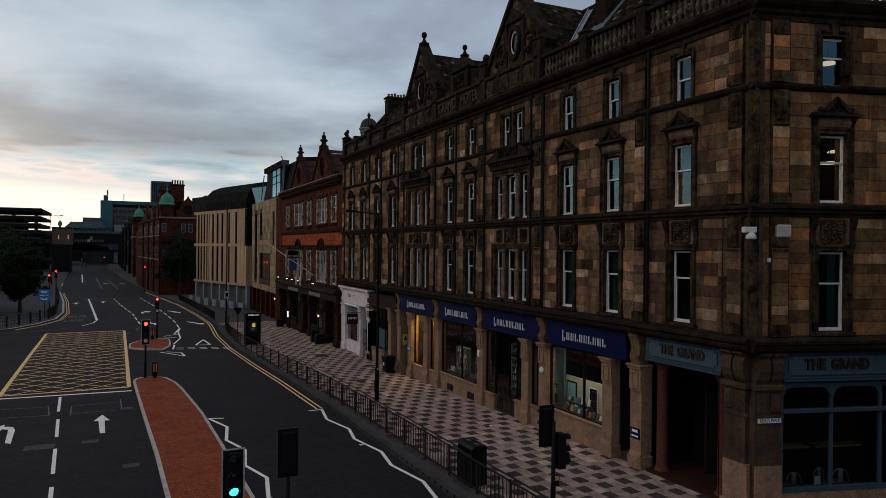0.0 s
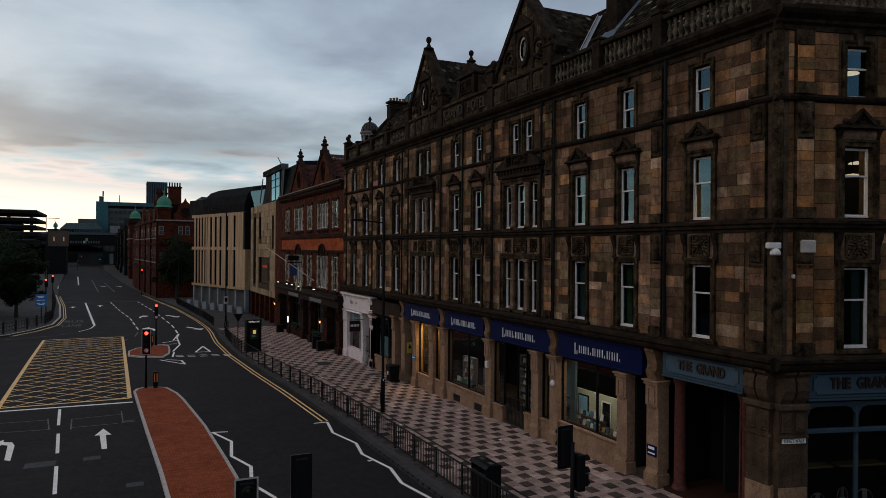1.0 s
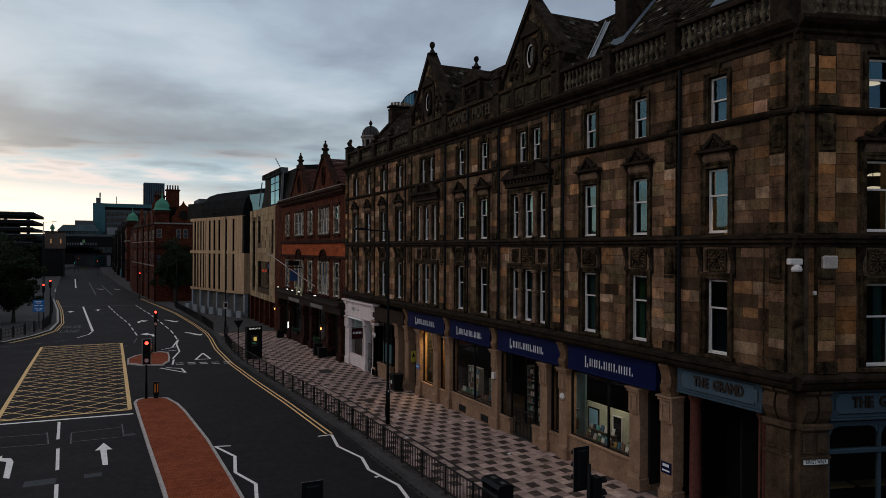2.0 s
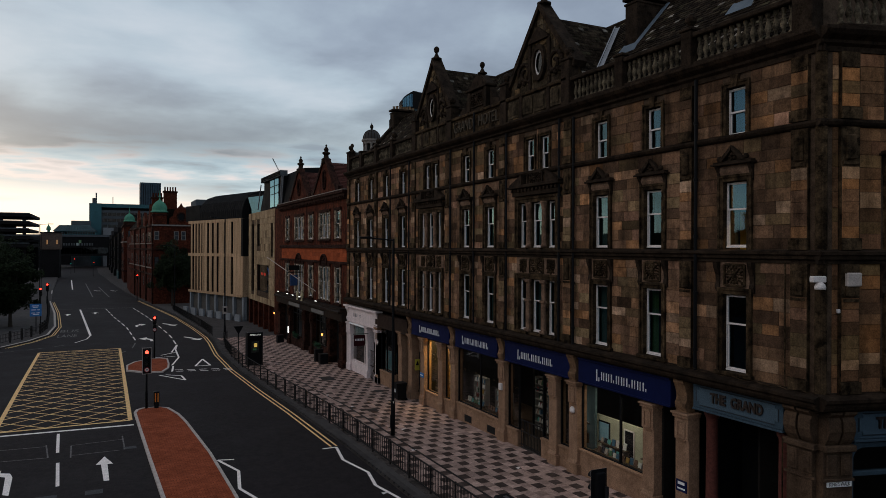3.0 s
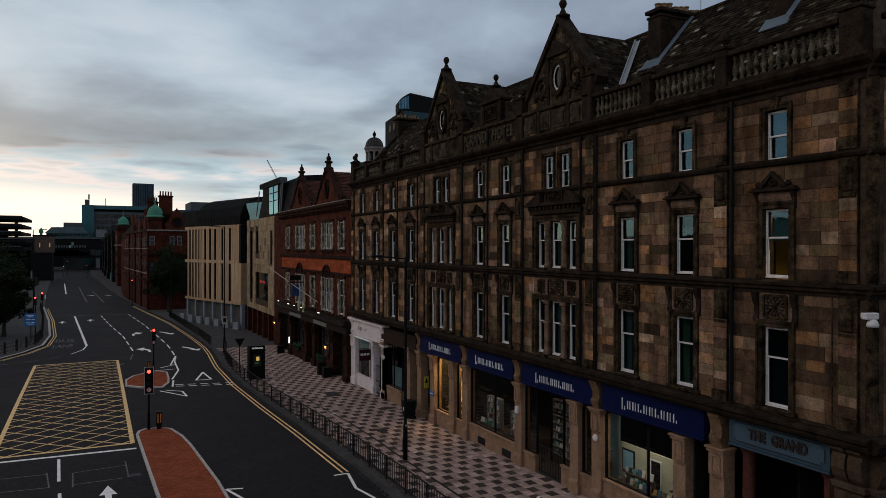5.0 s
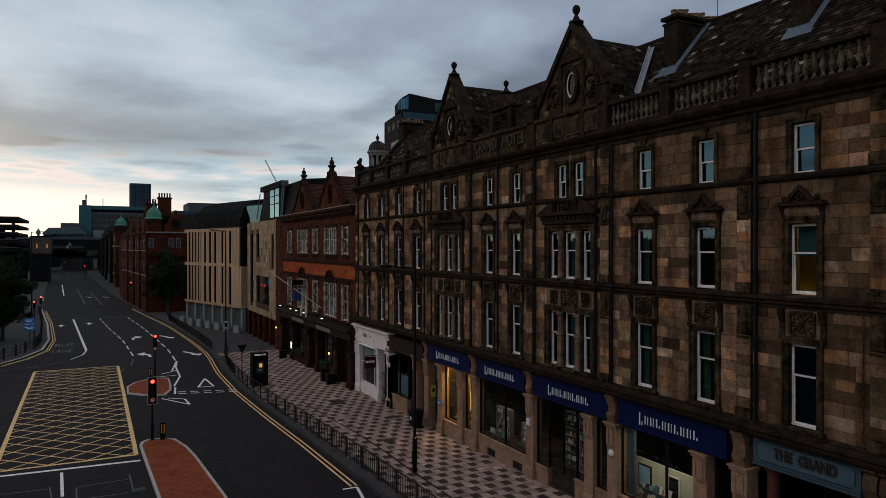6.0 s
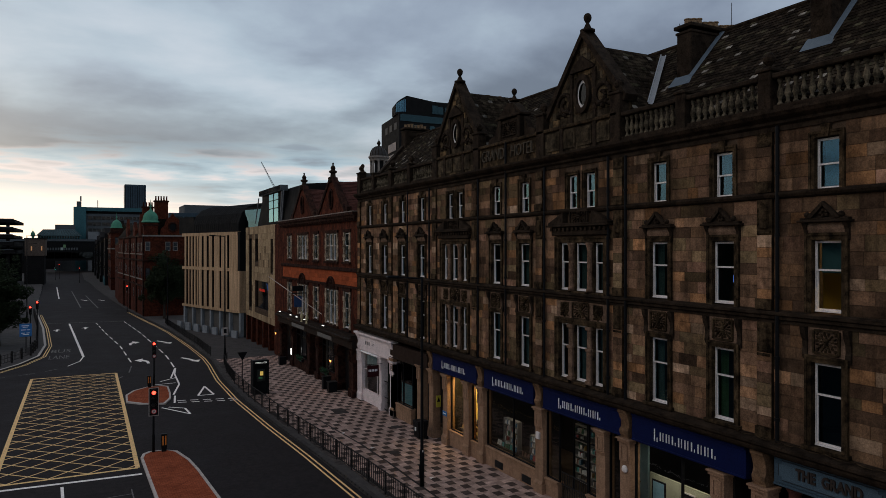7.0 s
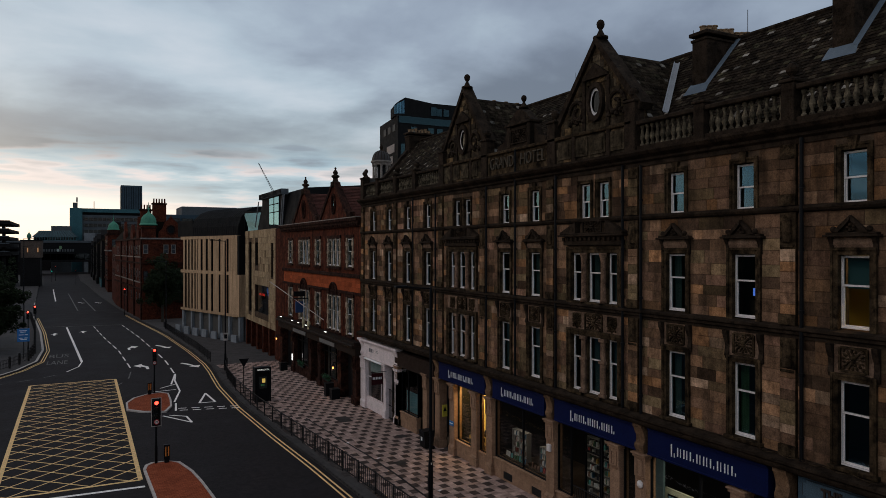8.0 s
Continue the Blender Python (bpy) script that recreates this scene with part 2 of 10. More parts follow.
M_BLUEGREY = material("blue_grey_shop_paint", (0.05, 0.080, 0.105), 0.5, alt=(0.04, 0.062, 0.078), scale=2.5, bump=0.04)
M_LETTER_W = plain("white_sign_letter", (0.93, 0.92, 0.89), 0.45)
M_LETTER_D = plain("dark_bronze_letter", (0.03, 0.02, 0.016), 0.5)
M_LETTER_S = material("carved_stone_letter", (0.095, 0.075, 0.055), 0.9, scale=4, bump=0.2)
M_ASPHALT = material("dark_asphalt", (0.0162, 0.0117, 0.0117), 0.86, alt=(0.0245, 0.0190, 0.0185), scale=0.35, fine=55, bump=0.3, amount=0.7, spec=0.12, patch=0.3)
M_ROADPAINT = material("worn_white_road_paint", (0.95, 0.84, 0.77), 0.7, alt=(0.55, 0.48, 0.43), scale=5, fine=40, bump=0.05, amount=0.4)
M_OLDPAINT = material("faded_road_paint", (0.19, 0.17, 0.16), 0.8, alt=(0.06, 0.06, 0.06), scale=6, fine=40, bump=0.05, amount=0.9)
M_YELLOW = material("worn_yellow_road_paint", (0.92, 0.57, 0.25), 0.7, alt=(0.52, 0.32, 0.15), scale=5, fine=40, bump=0.05, amount=0.6)
M_KERB = material("granite_kerb", (0.062, 0.054, 0.05), 0.85, alt=(0.035, 0.031, 0.029), scale=3, fine=60, bump=0.2, rnd="object", spread=0.2)
M_KERBPALE = material("pale_kerb", (0.52, 0.44, 0.39), 0.85, alt=(0.26, 0.21, 0.19), scale=3, fine=60, bump=0.15)
M_PAVE = material("pavement_joint_sand", (0.075, 0.066, 0.062), 0.9, scale=1.0, fine=50, bump=0.2)
PAVERS = [(0.37, 0.295, 0.262), (0.285, 0.225, 0.20), (0.062, 0.051, 0.046), (0.38, 0.305, 0.272)]
M_PAVERS = [material("paver_tone", c, 0.85, alt=tuple(v * 0.65 for v in c), scale=1.1, fine=45, bump=0.15, amount=0.6, rnd=k, spread=0.2, patch=0.28) for k in ("object", "island") for c in [(r * 1.2, g * 1.02, b * 0.95) for r, g, b in PAVERS]]
M_VERGE = material("dark_verge_paver", (0.075, 0.062, 0.056), 0.88, alt=(0.04, 0.033, 0.03), scale=1.1, fine=45, bump=0.2, amount=0.6, rnd="island", spread=0.35, patch=0.4)
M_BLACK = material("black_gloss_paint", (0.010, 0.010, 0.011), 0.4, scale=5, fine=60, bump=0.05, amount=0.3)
M_IRON = material("dark_iron_rail", (0.022, 0.021, 0.021), 0.55, alt=(0.05, 0.04, 0.035), scale=7, bump=0.1)
M_STEEL = plain("grey_galvanised_steel", (0.22, 0.22, 0.22), 0.45, 0.8)
M_REDBRICK = material("red_sandstone_brick", (0.10, 0.025, 0.012), 0.88, alt=(0.035, 0.011, 0.008), scale=1.3, fine=20, bump=0.3, amount=0.8, soot=0.92, patch=0.5)
M_REDDARK = material("dark_red_sandstone", (0.038, 0.015, 0.010), 0.9, alt=(0.013, 0.007, 0.006), scale=1.5, bump=0.3, amount=0.8, patch=0.7)
M_REDROOF = material("red_clay_tile", (0.085, 0.03, 0.022), 0.85, alt=(0.045, 0.02, 0.016), scale=2.0, fine=14, bump=0.4, rnd="island", spread=0.3)
M_BUFF = material("buff_stone_panel", (0.37, 0.255, 0.145), 0.85, alt=(0.20, 0.13, 0.075), scale=0.9, fine=14, bump=0.15, amount=0.7, rnd="object", spread=0.2, tint=[(0.40, 0.275, 0.16)] * 7 + [(0.33, 0.225, 0.13)] * 3 + [(0.17, 0.105, 0.06)], patch=0.3)
M_FIN = material("pale_stone_fin", (0.50, 0.315, 0.185), 0.85, alt=(0.26, 0.165, 0.095), scale=2.6, fine=10, bump=0.1, amount=0.75, rnd="object", spread=0.14, stretch=(1, 1, 0.08))
M_DARKMETAL = material("dark_zinc_cladding", (0.012, 0.0115, 0.0115), 0.75, alt=(0.007, 0.007, 0.007), scale=1, bump=0.05)
M_DARKGLASS = glass("dark_curtain_glass", (0.25, 0.32, 0.36), 1.3, 0.6)
# the mirrored sky's blue is put into the gloss colour here too
M_SKYGLASS = glass("sky_tinted_glass", (0.2, 0.4, 0.5), 2.6, 0.5, (0.35, 0.72, 0.95))
M_FARGLASS = glass("teal_far_glass", (0.2, 0.3, 0.32), 1.7, 0.6, (0.4, 0.7, 0.8))
M_GREYCOL = material("grey_precast_column", (0.24, 0.25, 0.26), 0.8, scale=1)
M_COPPER = material("green_copper_dome", (0.07, 0.23, 0.15), 0.7, alt=(0.04, 0.12, 0.09), scale=1.0, bump=0.1)
M_TEAL = material("teal_tower_cladding", (0.045, 0.12, 0.135), 0.7, scale=0.15, fine=3, bump=0)
M_CONC = material("far_concrete", (0.085, 0.092, 0.098), 0.9, scale=0.2, fine=4, bump=0)
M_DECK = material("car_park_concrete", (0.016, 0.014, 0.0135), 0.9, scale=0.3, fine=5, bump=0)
M_BLUE = plain("blue_sign_sheet", (0.02, 0.16, 0.42), 0.4)
M_LEAF = material("tree_leaf", (0.015, 0.021, 0.009), 0.7, alt=(0.016, 0.024, 0.011), scale=1.2, fine=10, bump=0, rnd="island", spread=0.4)
M_BARK = material("tree_bark", (0.05, 0.04, 0.032), 0.95, scale=4, fine=20, bump=0.5)
M_REDLAMP = lit("red_signal_lens", (1.0, 0.035, 0.02), 8.0)
M_GREENLAMP = lit("green_signal_lens", (0.02, 0.9, 0.62), 3.0)
M_FARLAMP = lit("faint_far_lamp", (1.0, 0.5, 0.2), 0.22)
M_PALESTONE = material("weathered_pale_stone", (0.26, 0.22, 0.19), 0.85, alt=(0.10, 0.085, 0.075), scale=2.0, fine=12, bump=0.1, amount=0.6)
M_FARPANE = plain("dark_far_pane", (0.03, 0.036, 0.042), 0.3)
M_PALEGREY = material("pale_grey_render", (0.20, 0.20, 0.205), 0.85, scale=0.3, fine=4, bump=0)
M_BLUEBLOCK = material("blue_grey_cladding", (0.045, 0.07, 0.09), 0.7, scale=0.3, fine=4, bump=0)
M_BALUSTER = material("weathered_baluster_stone", (0.115, 0.09, 0.06), 0.9, alt=(0.03, 0.024, 0.018), scale=2.2, fine=20, bump=0.3, amount=0.7, patch=0.7)
M_QUOIN = material("tan_and_sooty_quoin", (0.32, 0.24, 0.17), 0.9, alt=(0.02, 0.013, 0.009), scale=2.0, fine=20, bump=0.3, amount=0.8, rnd="island", spread=0.5, patch=0.6)
M_TARPATCH = material("dark_cover_plate", (0.05, 0.042, 0.038), 0.8, scale=4, fine=40, bump=0.2, patch=0.3)
M_FARRED = material("far_red_brick", (0.085, 0.021, 0.011), 0.9, alt=(0.03, 0.011, 0.008), scale=0.7, fine=5, bump=0, amount=0.8, patch=0.5)
M_REDBAND = material("bright_red_frieze", (0.36, 0.075, 0.026), 0.85, alt=(0.14, 0.035, 0.016), scale=1.2, fine=20, bump=0.2, rnd="island", spread=0.25)
M_WARMLAMP = lit("warm_lantern_glass", (1.0, 0.36, 0.08), 3.0)
M_TUBE = lit("cool_strip_lamp", (0.9, 0.93, 0.9), 1.6)
M_AMBERPANEL = material("ochre_display_wall", (0.85, 0.58, 0.18), 0.8, scale=1)
M_CREAM = material("cream_shop_wall", (0.52, 0.50, 0.36), 0.85, scale=1, bump=0.02)
M_LENS = plain("unlit_lens", (0.02, 0.018, 0.016), 0.25)


# ------------------------------------------------------------ mesh helpers
def bm_new():
    return bmesh.new()


def box(bm, x0, x1, y0, y1, z0, z1, bevel=0.0):
    v = [bm.verts.new((x, y, z)) for x in (x0, x1) for y in (y0, y1) for z in (z0, z1)]
    fs = [bm.faces.new([v[i] for i in q]) for q in ((0, 1, 3, 2), (4, 6, 7, 5), (0, 4, 5, 1), (2, 3, 7, 6), (0, 2, 6, 4), (1, 5, 7, 3))]
    if bevel:
        bmesh.ops.bevel(bm, geom=list({e for f in fs for e in f.edges}), offset=bevel, segments=1, affect="EDGES")
    return bm


def prism(bm, pts, axis, a, b):
    """A closed outline swept along an axis: pts are (u, v) in the two other axes, in order."""
    def at(u, v, w):
        return {"x": (w, u, v), "y": (u, w, v), "z": (u, v, w)}[axis]
    A = [bm.verts.new(at(u, v, a)) for u, v in pts]
    B = [bm.verts.new(at(u, v, b)) for u, v in pts]
    n = len(pts)
    bm.faces.new(A)
    bm.faces.new(B[::-1])
    for i in range(n):
        bm.faces.new((A[i], B[i], B[(i + 1) % n], A[(i + 1) % n]))
    return bm


def lathe(bm, prof, cx=0, cy=0, seg=12, squash=1.0):
    """A turned shape: prof is (radius, z) from the foot up."""
    rings = []
    for r, z in prof:
        rings.append([bm.verts.new((cx + r * math.cos(2 * math.pi * k / seg) * squash, cy + r * math.sin(2 * math.pi * k / seg), z)) for k in range(seg)])
    for a, b in zip(rings, rings[1:]):
        for k in range(seg):
            bm.faces.new((a[k], a[(k + 1) % seg], b[(k + 1) % seg], b[k]))
    bm.faces.new(rings[0][::-1])
    bm.faces.new(rings[-1])
    return bm


def tube(bm, p, q, r, seg=8):
    p, q = Vector(p), Vector(q)
    d = (q - p)
    rot = d.to_track_quat("Z", "Y").to_matrix()
    rings = [[bm.verts.new(c + rot @ Vector((r * math.cos(2 * math.pi * k / seg), r * math.sin(2 * math.pi * k / seg), 0))) for k in range(seg)] for c in (p, q)]
    for k in range(seg):
        bm.faces.new((rings[0][k], rings[0][(k + 1) % seg], rings[1][(k + 1) % seg], rings[1][k]))
    bm.faces.new(rings[0][::-1])
    bm.faces.new(rings[1])
    return bm


def mesh_of(name, bm, mat):
    bmesh.ops.recalc_face_normals(bm, faces=bm.faces)
    me = bpy.data.meshes.new(name)
    bm.to_mesh(me)
    bm.free()
    if mat:
        me.materials.append(mat)
    return me


def part(name, bm, mat, parent, label="", m=None, smooth=False):
    me = bm if isinstance(bm, bpy.types.Mesh) else mesh_of(name, bm, mat)
    if smooth:
        for p in me.polygons:
            p.use_smooth = True
    ob = new(name, me)
    if parent is not None:
        ob.parent = parent
        ob.matrix_parent_inverse = base_of(parent).inverted()
    if m is not None:
        ob.matrix_basis = m
    if label:
        ob["label"] = label
    return ob


def base_of(ob):
    """World pose of an object whose parents stand still."""
    m = ob.matrix_basis.copy()
    if ob.parent is not None:
        m = base_of(ob.parent) @ ob.matrix_parent_inverse @ m
    return m


def thing(name, label, category, at=(0, 0, 0), group="", kind=""):
    ob = new(name)
    ob.empty_display_size = 0.2
    ob.matrix_basis = Matrix.Translation(at)
    return tagged(ob, label, category, group, kind)


def pane(parent, x, y0, y1, z0, z1, mat, m=None):
    """One sheet of glass facing the street."""
    me = bpy.data.meshes.new("pane")
    me.from_pydata([(x, y0, z0), (x, y0, z1), (x, y1, z1), (x, y1, z0)], [], [(0, 1, 2, 3)])
    me.materials.append(mat)
    ob = part("pane", me, None, parent, m=m)
    ob.visible_shadow = False
    return ob


def solo(name, bm, mat, label, category="", group="", kind="structure"):
    ob = new(name, mesh_of(name, bm, mat))
    return tagged(ob, label, category, group, kind)


def lettering(name, text, size, mat, parent, m, depth=0.02, width=None, label="", thin=0.0):
    cu = bpy.data.curves.new(name, "FONT")
    cu.body, cu.size, cu.extrude, cu.align_x, cu.align_y = text, size, depth, "CENTER", "CENTER"
    cu.resolution_u, cu.offset = 3, thin
    tmp = bpy.data.objects.new(name, cu)
    scene.collection.objects.link(tmp)
    bpy.context.view_layer.update()
    me = bpy.data.meshes.new_from_object(tmp.evaluated_get(bpy.context.evaluated_depsgraph_get()))
    bpy.data.objects.remove(tmp)
    me.materials.clear()
    me.materials.append(mat)
    if width:
        xs = [v.co.x for v in me.vertices]
        k = width / (max(xs) - min(xs))
        for v in me.vertices:
            v.co.x *= k
    return part(name, me, None, parent, label, m)


# facing the street: reads along -y, stands on the plane x
def on_facade(x, y, z):
    return Matrix.Translation((x, y, z)) @ Matrix(((0, 0, -1), (-1, 0, 0), (0, 1, 0))).to_4x4()


def zr(y):
    """Height of the carriageway, which falls gently along the street."""
    return float(np.interp(y, [-60, 15, 40, 60, 75, 100, 160, 250, 420, 2000], [0.1, -0.3, -0.5, -0.68, -0.9, -1.2, -1.9, -2.6, -2.6, -2.6]))


def zp(x, y):
    """Height of the paved footway on the hotel's side."""
    fall = float(np.interp(y, [20, 26, 35, 40], [0.03, 0.018, 0.005, 0.0]))
    return zr(y) + 0.12 + fall * (min(max(x, 10), 18) - 10)


# ------------------------------------------------------------ ground, road, footways
def sheet(bm, xs, ys, z):
    g = [[bm.verts.new((x, y, z(x, y))) for x in xs] for y in ys]
    for a, b in zip(g, g[1:]):
        for k in range(len(xs) - 1):
            bm.faces.new((a[k], a[k + 1], b[k + 1], b[k]))
    return bm


ROWS_Y = [-60, 0, 15, 27, 40, 50, 60, 68, 75, 88, 100, 115, 130, 160, 190, 220, 250, 330, 420, 700, 1200, 2000]
solo("ground", sheet(bm_new(), [-1500, -300, -60, -25, -8, 0, 8, 12, 20, 60, 300, 1500], ROWS_Y, lambda x, y: zr(y)), M_ASPHALT, "dark grey asphalt street with gentle fall", "road")

KERB_Y = [-60, 15, 33, 41, 48, 57, 66, 72, 78, 90, 109, 124, 137, 152, 181, 214, 248, 294, 326, 420]
KERB_X = [10.25, 10.25, 10.2, 9.95, 9.6, 9.3, 9.45, 9.85, 10.3, 10.2, 9.5, 8.4, 7.3, 6.2, 4.3, 2.65, 1.2, -0.8, -2.9, -4.5]


def kx(y):
    return float(np.interp(y, KERB_Y, KERB_X))


def footway(name, near, far, ys, height, label, zf):
    """A raised slab between two edges, with its kerb face."""
    bm = bm_new()
    rows = []
    for y in ys:
        a, b = near(y), far(y)
        rows.append([bm.verts.new((x, y, z)) for x, z in ((a, zr(y) - 0.3), (a, zf(a, y)), ((a + b) / 2, zf((a + b) / 2, y)), (b, zf(b, y)))])
    for r, s in zip(rows, rows[1:]):
        for k in range(3):
            bm.faces.new((r[k], r[k + 1], s[k + 1], s[k]))
    return solo(name, bm, M_PAVE, label, "pavement")


Y_STEPS = [-60, 0, 12] + [14 + 1.5 * k for k in range(60)] + [110, 124, 137, 152, 166, 181, 198, 214, 231, 248, 270, 294, 326, 370, 420]
footway("pavement", lambda y: kx(y) + 0.28, lambda y: 18.5 if y < 175 else 24.0, Y_STEPS, 0.12, "grey paved footway beside the shops", zp)

LK_Y = [76.0, 77.0, 78.2, 79.7, 84.3, 90, 100, 123, 152, 196, 323, 420]
LK_X = [-60.0, -20.0, -11.5, -8.7, -6.8, -5.45, -5.3, -6.7, -9.1, -11.5, -17.0, -22.0]
footway("pavement_west", lambda y: float(np.interp(y, LK_Y, LK_X)), lambda y: -140.0, LK_Y, 0.12, "grey paved footway under trees", lambda x, y: zr(y) + 0.13)


def ribbon(bm, pts, width, lift=0.006, zf=None):
    """A painted stripe along a line of points on the road."""
    zf = zf or (lambda x, y: zr(y))
    fine = []
    for (x0, y0), (x1, y1) in zip(pts, pts[1:]):
        n = max(1, int(math.hypot(x1 - x0, y1 - y0) / 1.5))
        fine += [(x0 + (x1 - x0) * k / n, y0 + (y1 - y0) * k / n) for k in range(n)]
    fine.append(pts[-1])
    prev = None
    for i, (x, y) in enumerate(fine):
        a, b = fine[max(0, i - 1)], fine[min(len(fine) - 1, i + 1)]
        d = Vector((b[0] - a[0], b[1] - a[1])).normalized()
        n = Vector((-d.y, d.x)) * width / 2
        cur = [bm.verts.new((x + s * n.x, y + s * n.y, zf(x, y) + lift)) for s in (-1, 1)]
        if prev:
            bm.faces.new((prev[0], cur[0], cur[1], prev[1]))
        prev = cur
    return bm


def mark(pts, width, mat=None, label="worn white road line", lift=0.006):
    return solo("road_marking", ribbon(bm_new(), pts, width, lift), mat or M_ROADPAINT, label, "road marking", "road markings")


def mark_poly(polys, mat, label, lift=0.006):
    bm = bm_new()
    for pts in polys:
        bm.faces.new([bm.verts.new((x, y, zr(y) + lift)) for x, y in pts])
    return solo("road_marking", bm, mat, label, "road marking", "road markings")


# double yellow lines by the kerb
for off in (0.32, 0.58):
    mark([(kx(y) - off, y) for y in [33.3 + 1.5 * k for k in range(26)] + [75, 80, 86, 92, 100, 109, 120, 135, 150]], 0.10, M_YELLOW, "double yellow line along the kerb")
for off in (0.3, 0.55):
    mark([(x + off, y) for y, x in zip(LK_Y[3:9], LK_X[3:9])], 0.10, M_YELLOW, "double yellow line along the kerb")

# zigzag lines before the crossing
ZIG_R = [(9.15, 33.1), (9.8, 33.1), (9.48, 31.1), (9.88, 29.0), (9.6, 27.4), (9.97, 25.2), (9.72, 23.5), (10.05, 21.4), (9.75, 19.5), (10.05, 17.5), (9.75, 15.5)]
ZIG_L = [(5.25, 33.2), (4.6, 33.4), (5.15, 31.5), (4.82, 29.3), (5.28, 27.6), (4.95, 25.6), (5.4, 23.9), (5.08, 22.0), (5.45, 20.2), (5.1, 18.0), (5.5, 16.0)]
for zig in (ZIG_R, ZIG_L):
    bm = bm_new()
    for a, b in zip(zig, zig[1:]):
        ribbon(bm, [a, b], 0.13)
    solo("road_marking", bm, M_ROADPAINT, "white zigzag line beside the traffic lane", "road marking", "road markings")

# yellow box junction
bm = bm_new()
BX0, BX1, BY0, BY1 = -4.75, 1.42, 42.9, 74.8
BXF = -5.2


def box_x(x, y):
    s = (y - BY0) / (BY1 - BY0)
    left = BX0 + (BXF - BX0) * s
    return left + (BX1 - left) * (x - BX0) / (BX1 - BX0)


for a, b in (((BX0, BY0), (BX1, BY0)), ((BX1, BY0), (BX1, BY1)), ((BX1, BY1), (BX0, BY1)), ((BX0, BY1), (BX0, BY0))):
    ribbon(bm, [(box_x(*a), a[1]), (box_x(*b), b[1])], 0.22 if a[0] == b[0] else 0.2, 0.009)
W, H = BX1 - BX0, BY1 - BY0
RUN = 0.98
for k in range(0, 24):
    c = -W * RUN + 0.6 + k * 1.68
    for sgn in (1, -1):
        # y = c + RUN*(x-BX0) rising, or mirrored
        x0, x1 = 0.0, W
        lo, hi = c, c + RUN * W
        if hi <= 0 or lo >= H:
            continue
        if lo < 0:
            x0 = -c / RUN
        if hi > H:
            x1 = (H - c) / RUN
        p = [(x0, c + RUN * x0), (x1, c + RUN * x1)]
        if sgn < 0:
            p = [(W - u, v) for u, v in p]
        ribbon(bm, [(box_x(BX0 + u, BY0 + v), BY0 + v) for u, v in p], 0.088, 0.006 if sgn > 0 else 0.0075)
solo("road_marking", bm, M_YELLOW, "worn yellow criss-cross box junction hatching", "road marking", "road markings")

mark([(-7.5, 42.25), (1.55, 41.75)], 0.24, label="white stop line before the box")
for a, b in (((-1.87, 41.4), (-1.7, 37.7)), ((-1.6, 36.0), (-1.42, 32.6)), ((-1.33, 30.7), (-1.16, 27.3)), ((-1.08, 25.8), (-0.93, 22.4)), ((-0.87, 20.6), (-0.74, 17.2))):
    mark([a, b], 0.13, label="white dashed lane line")
for pts in ([(-1.21, 38.75), (0.97, 38.9)], [(0.97, 39.6), (1.02, 37.0)], [(-1.14, 36.95), (0.8, 36.95)], [(-1.2, 38.7), (-1.14, 36.6)], [(-6.0, 39.4), (-2.27, 39.05)], [(-2.25, 39.3), (-2.03, 37.0)], [(-6.0, 37.5), (-2.03, 37.0)]):
    mark(pts, 0.06, M_OLDPAINT, "faint scar of an old road marking")
mark_poly([[(0.19, 36.15), (-0.14, 34.95), (0.06, 34.93), (0.17, 32.55), (0.37, 32.5), (0.31, 34.9), (0.53, 34.86)]], M_ROADPAINT, "white straight-on arrow on the road")
mark_poly([[(-3.2, 32.4), (-2.98, 32.2), (-3.1, 34.6), (-3.25, 35.2), (-3.6, 35.4), (-3.62, 35.8), (-4.1, 35.2), (-3.65, 34.6), (-3.62, 34.95), (-3.36, 34.7)]], M_ROADPAINT, "white left-turn arrow on the road")
# lane lines towards the far junction
for line in ([(3.0, 81.2), (2.52, 95.8), (1.31, 111.7), (0.07, 132.2)], [(6.5, 75.8), (6.6, 83.8), (6.21, 95.3), (5.64, 109.4), (4.34, 129.9)]):
    xs, ys = [p[0] for p in line], [p[1] for p in line]
    y = ys[0]
    while y < ys[-1] - 2:
        mark([(float(np.interp(v, ys, xs)), v) for v in (y, y + 3.4)], 0.14, label="white dashed lane line")
        y += 5.6
mark([(-1.3, 88.0), (-3.57, 130.2)], 0.25, label="thick white bus lane line")
mark([(-1.3, 88), (-1.6, 84.5), (-2.6, 81.5)], 0.13, label="curved dashed lane line")
for a, b in (((-3.4, 80.0), (-4.4, 78.9)), ((-5.2, 78.2), (-6.4, 77.5)), ((-7.4, 77.0), (-8.8, 76.5)), ((2.9, 78.5), (2.5, 74.5)), ((1.9, 72.5), (1.2, 70.5))):
    mark([a, b], 0.12, M_OLDPAINT, "faded dashed lane line")
mark([(-7.0, 132.4), (4.4, 130.5)], 0.25, M_OLDPAINT, "faded white stop line")
mark([(-7.47, 202.8), (-10.3, 268)], 0.3, label="white lane line far along the street")
mark([(-2.32, 168), (-5.41, 240.7)], 0.25, M_OLDPAINT, "faded white lane line far along the street")
mark([(0.9, 165), (-1.6, 215)], 0.25, M_OLDPAINT, "faded white lane line far along the street")


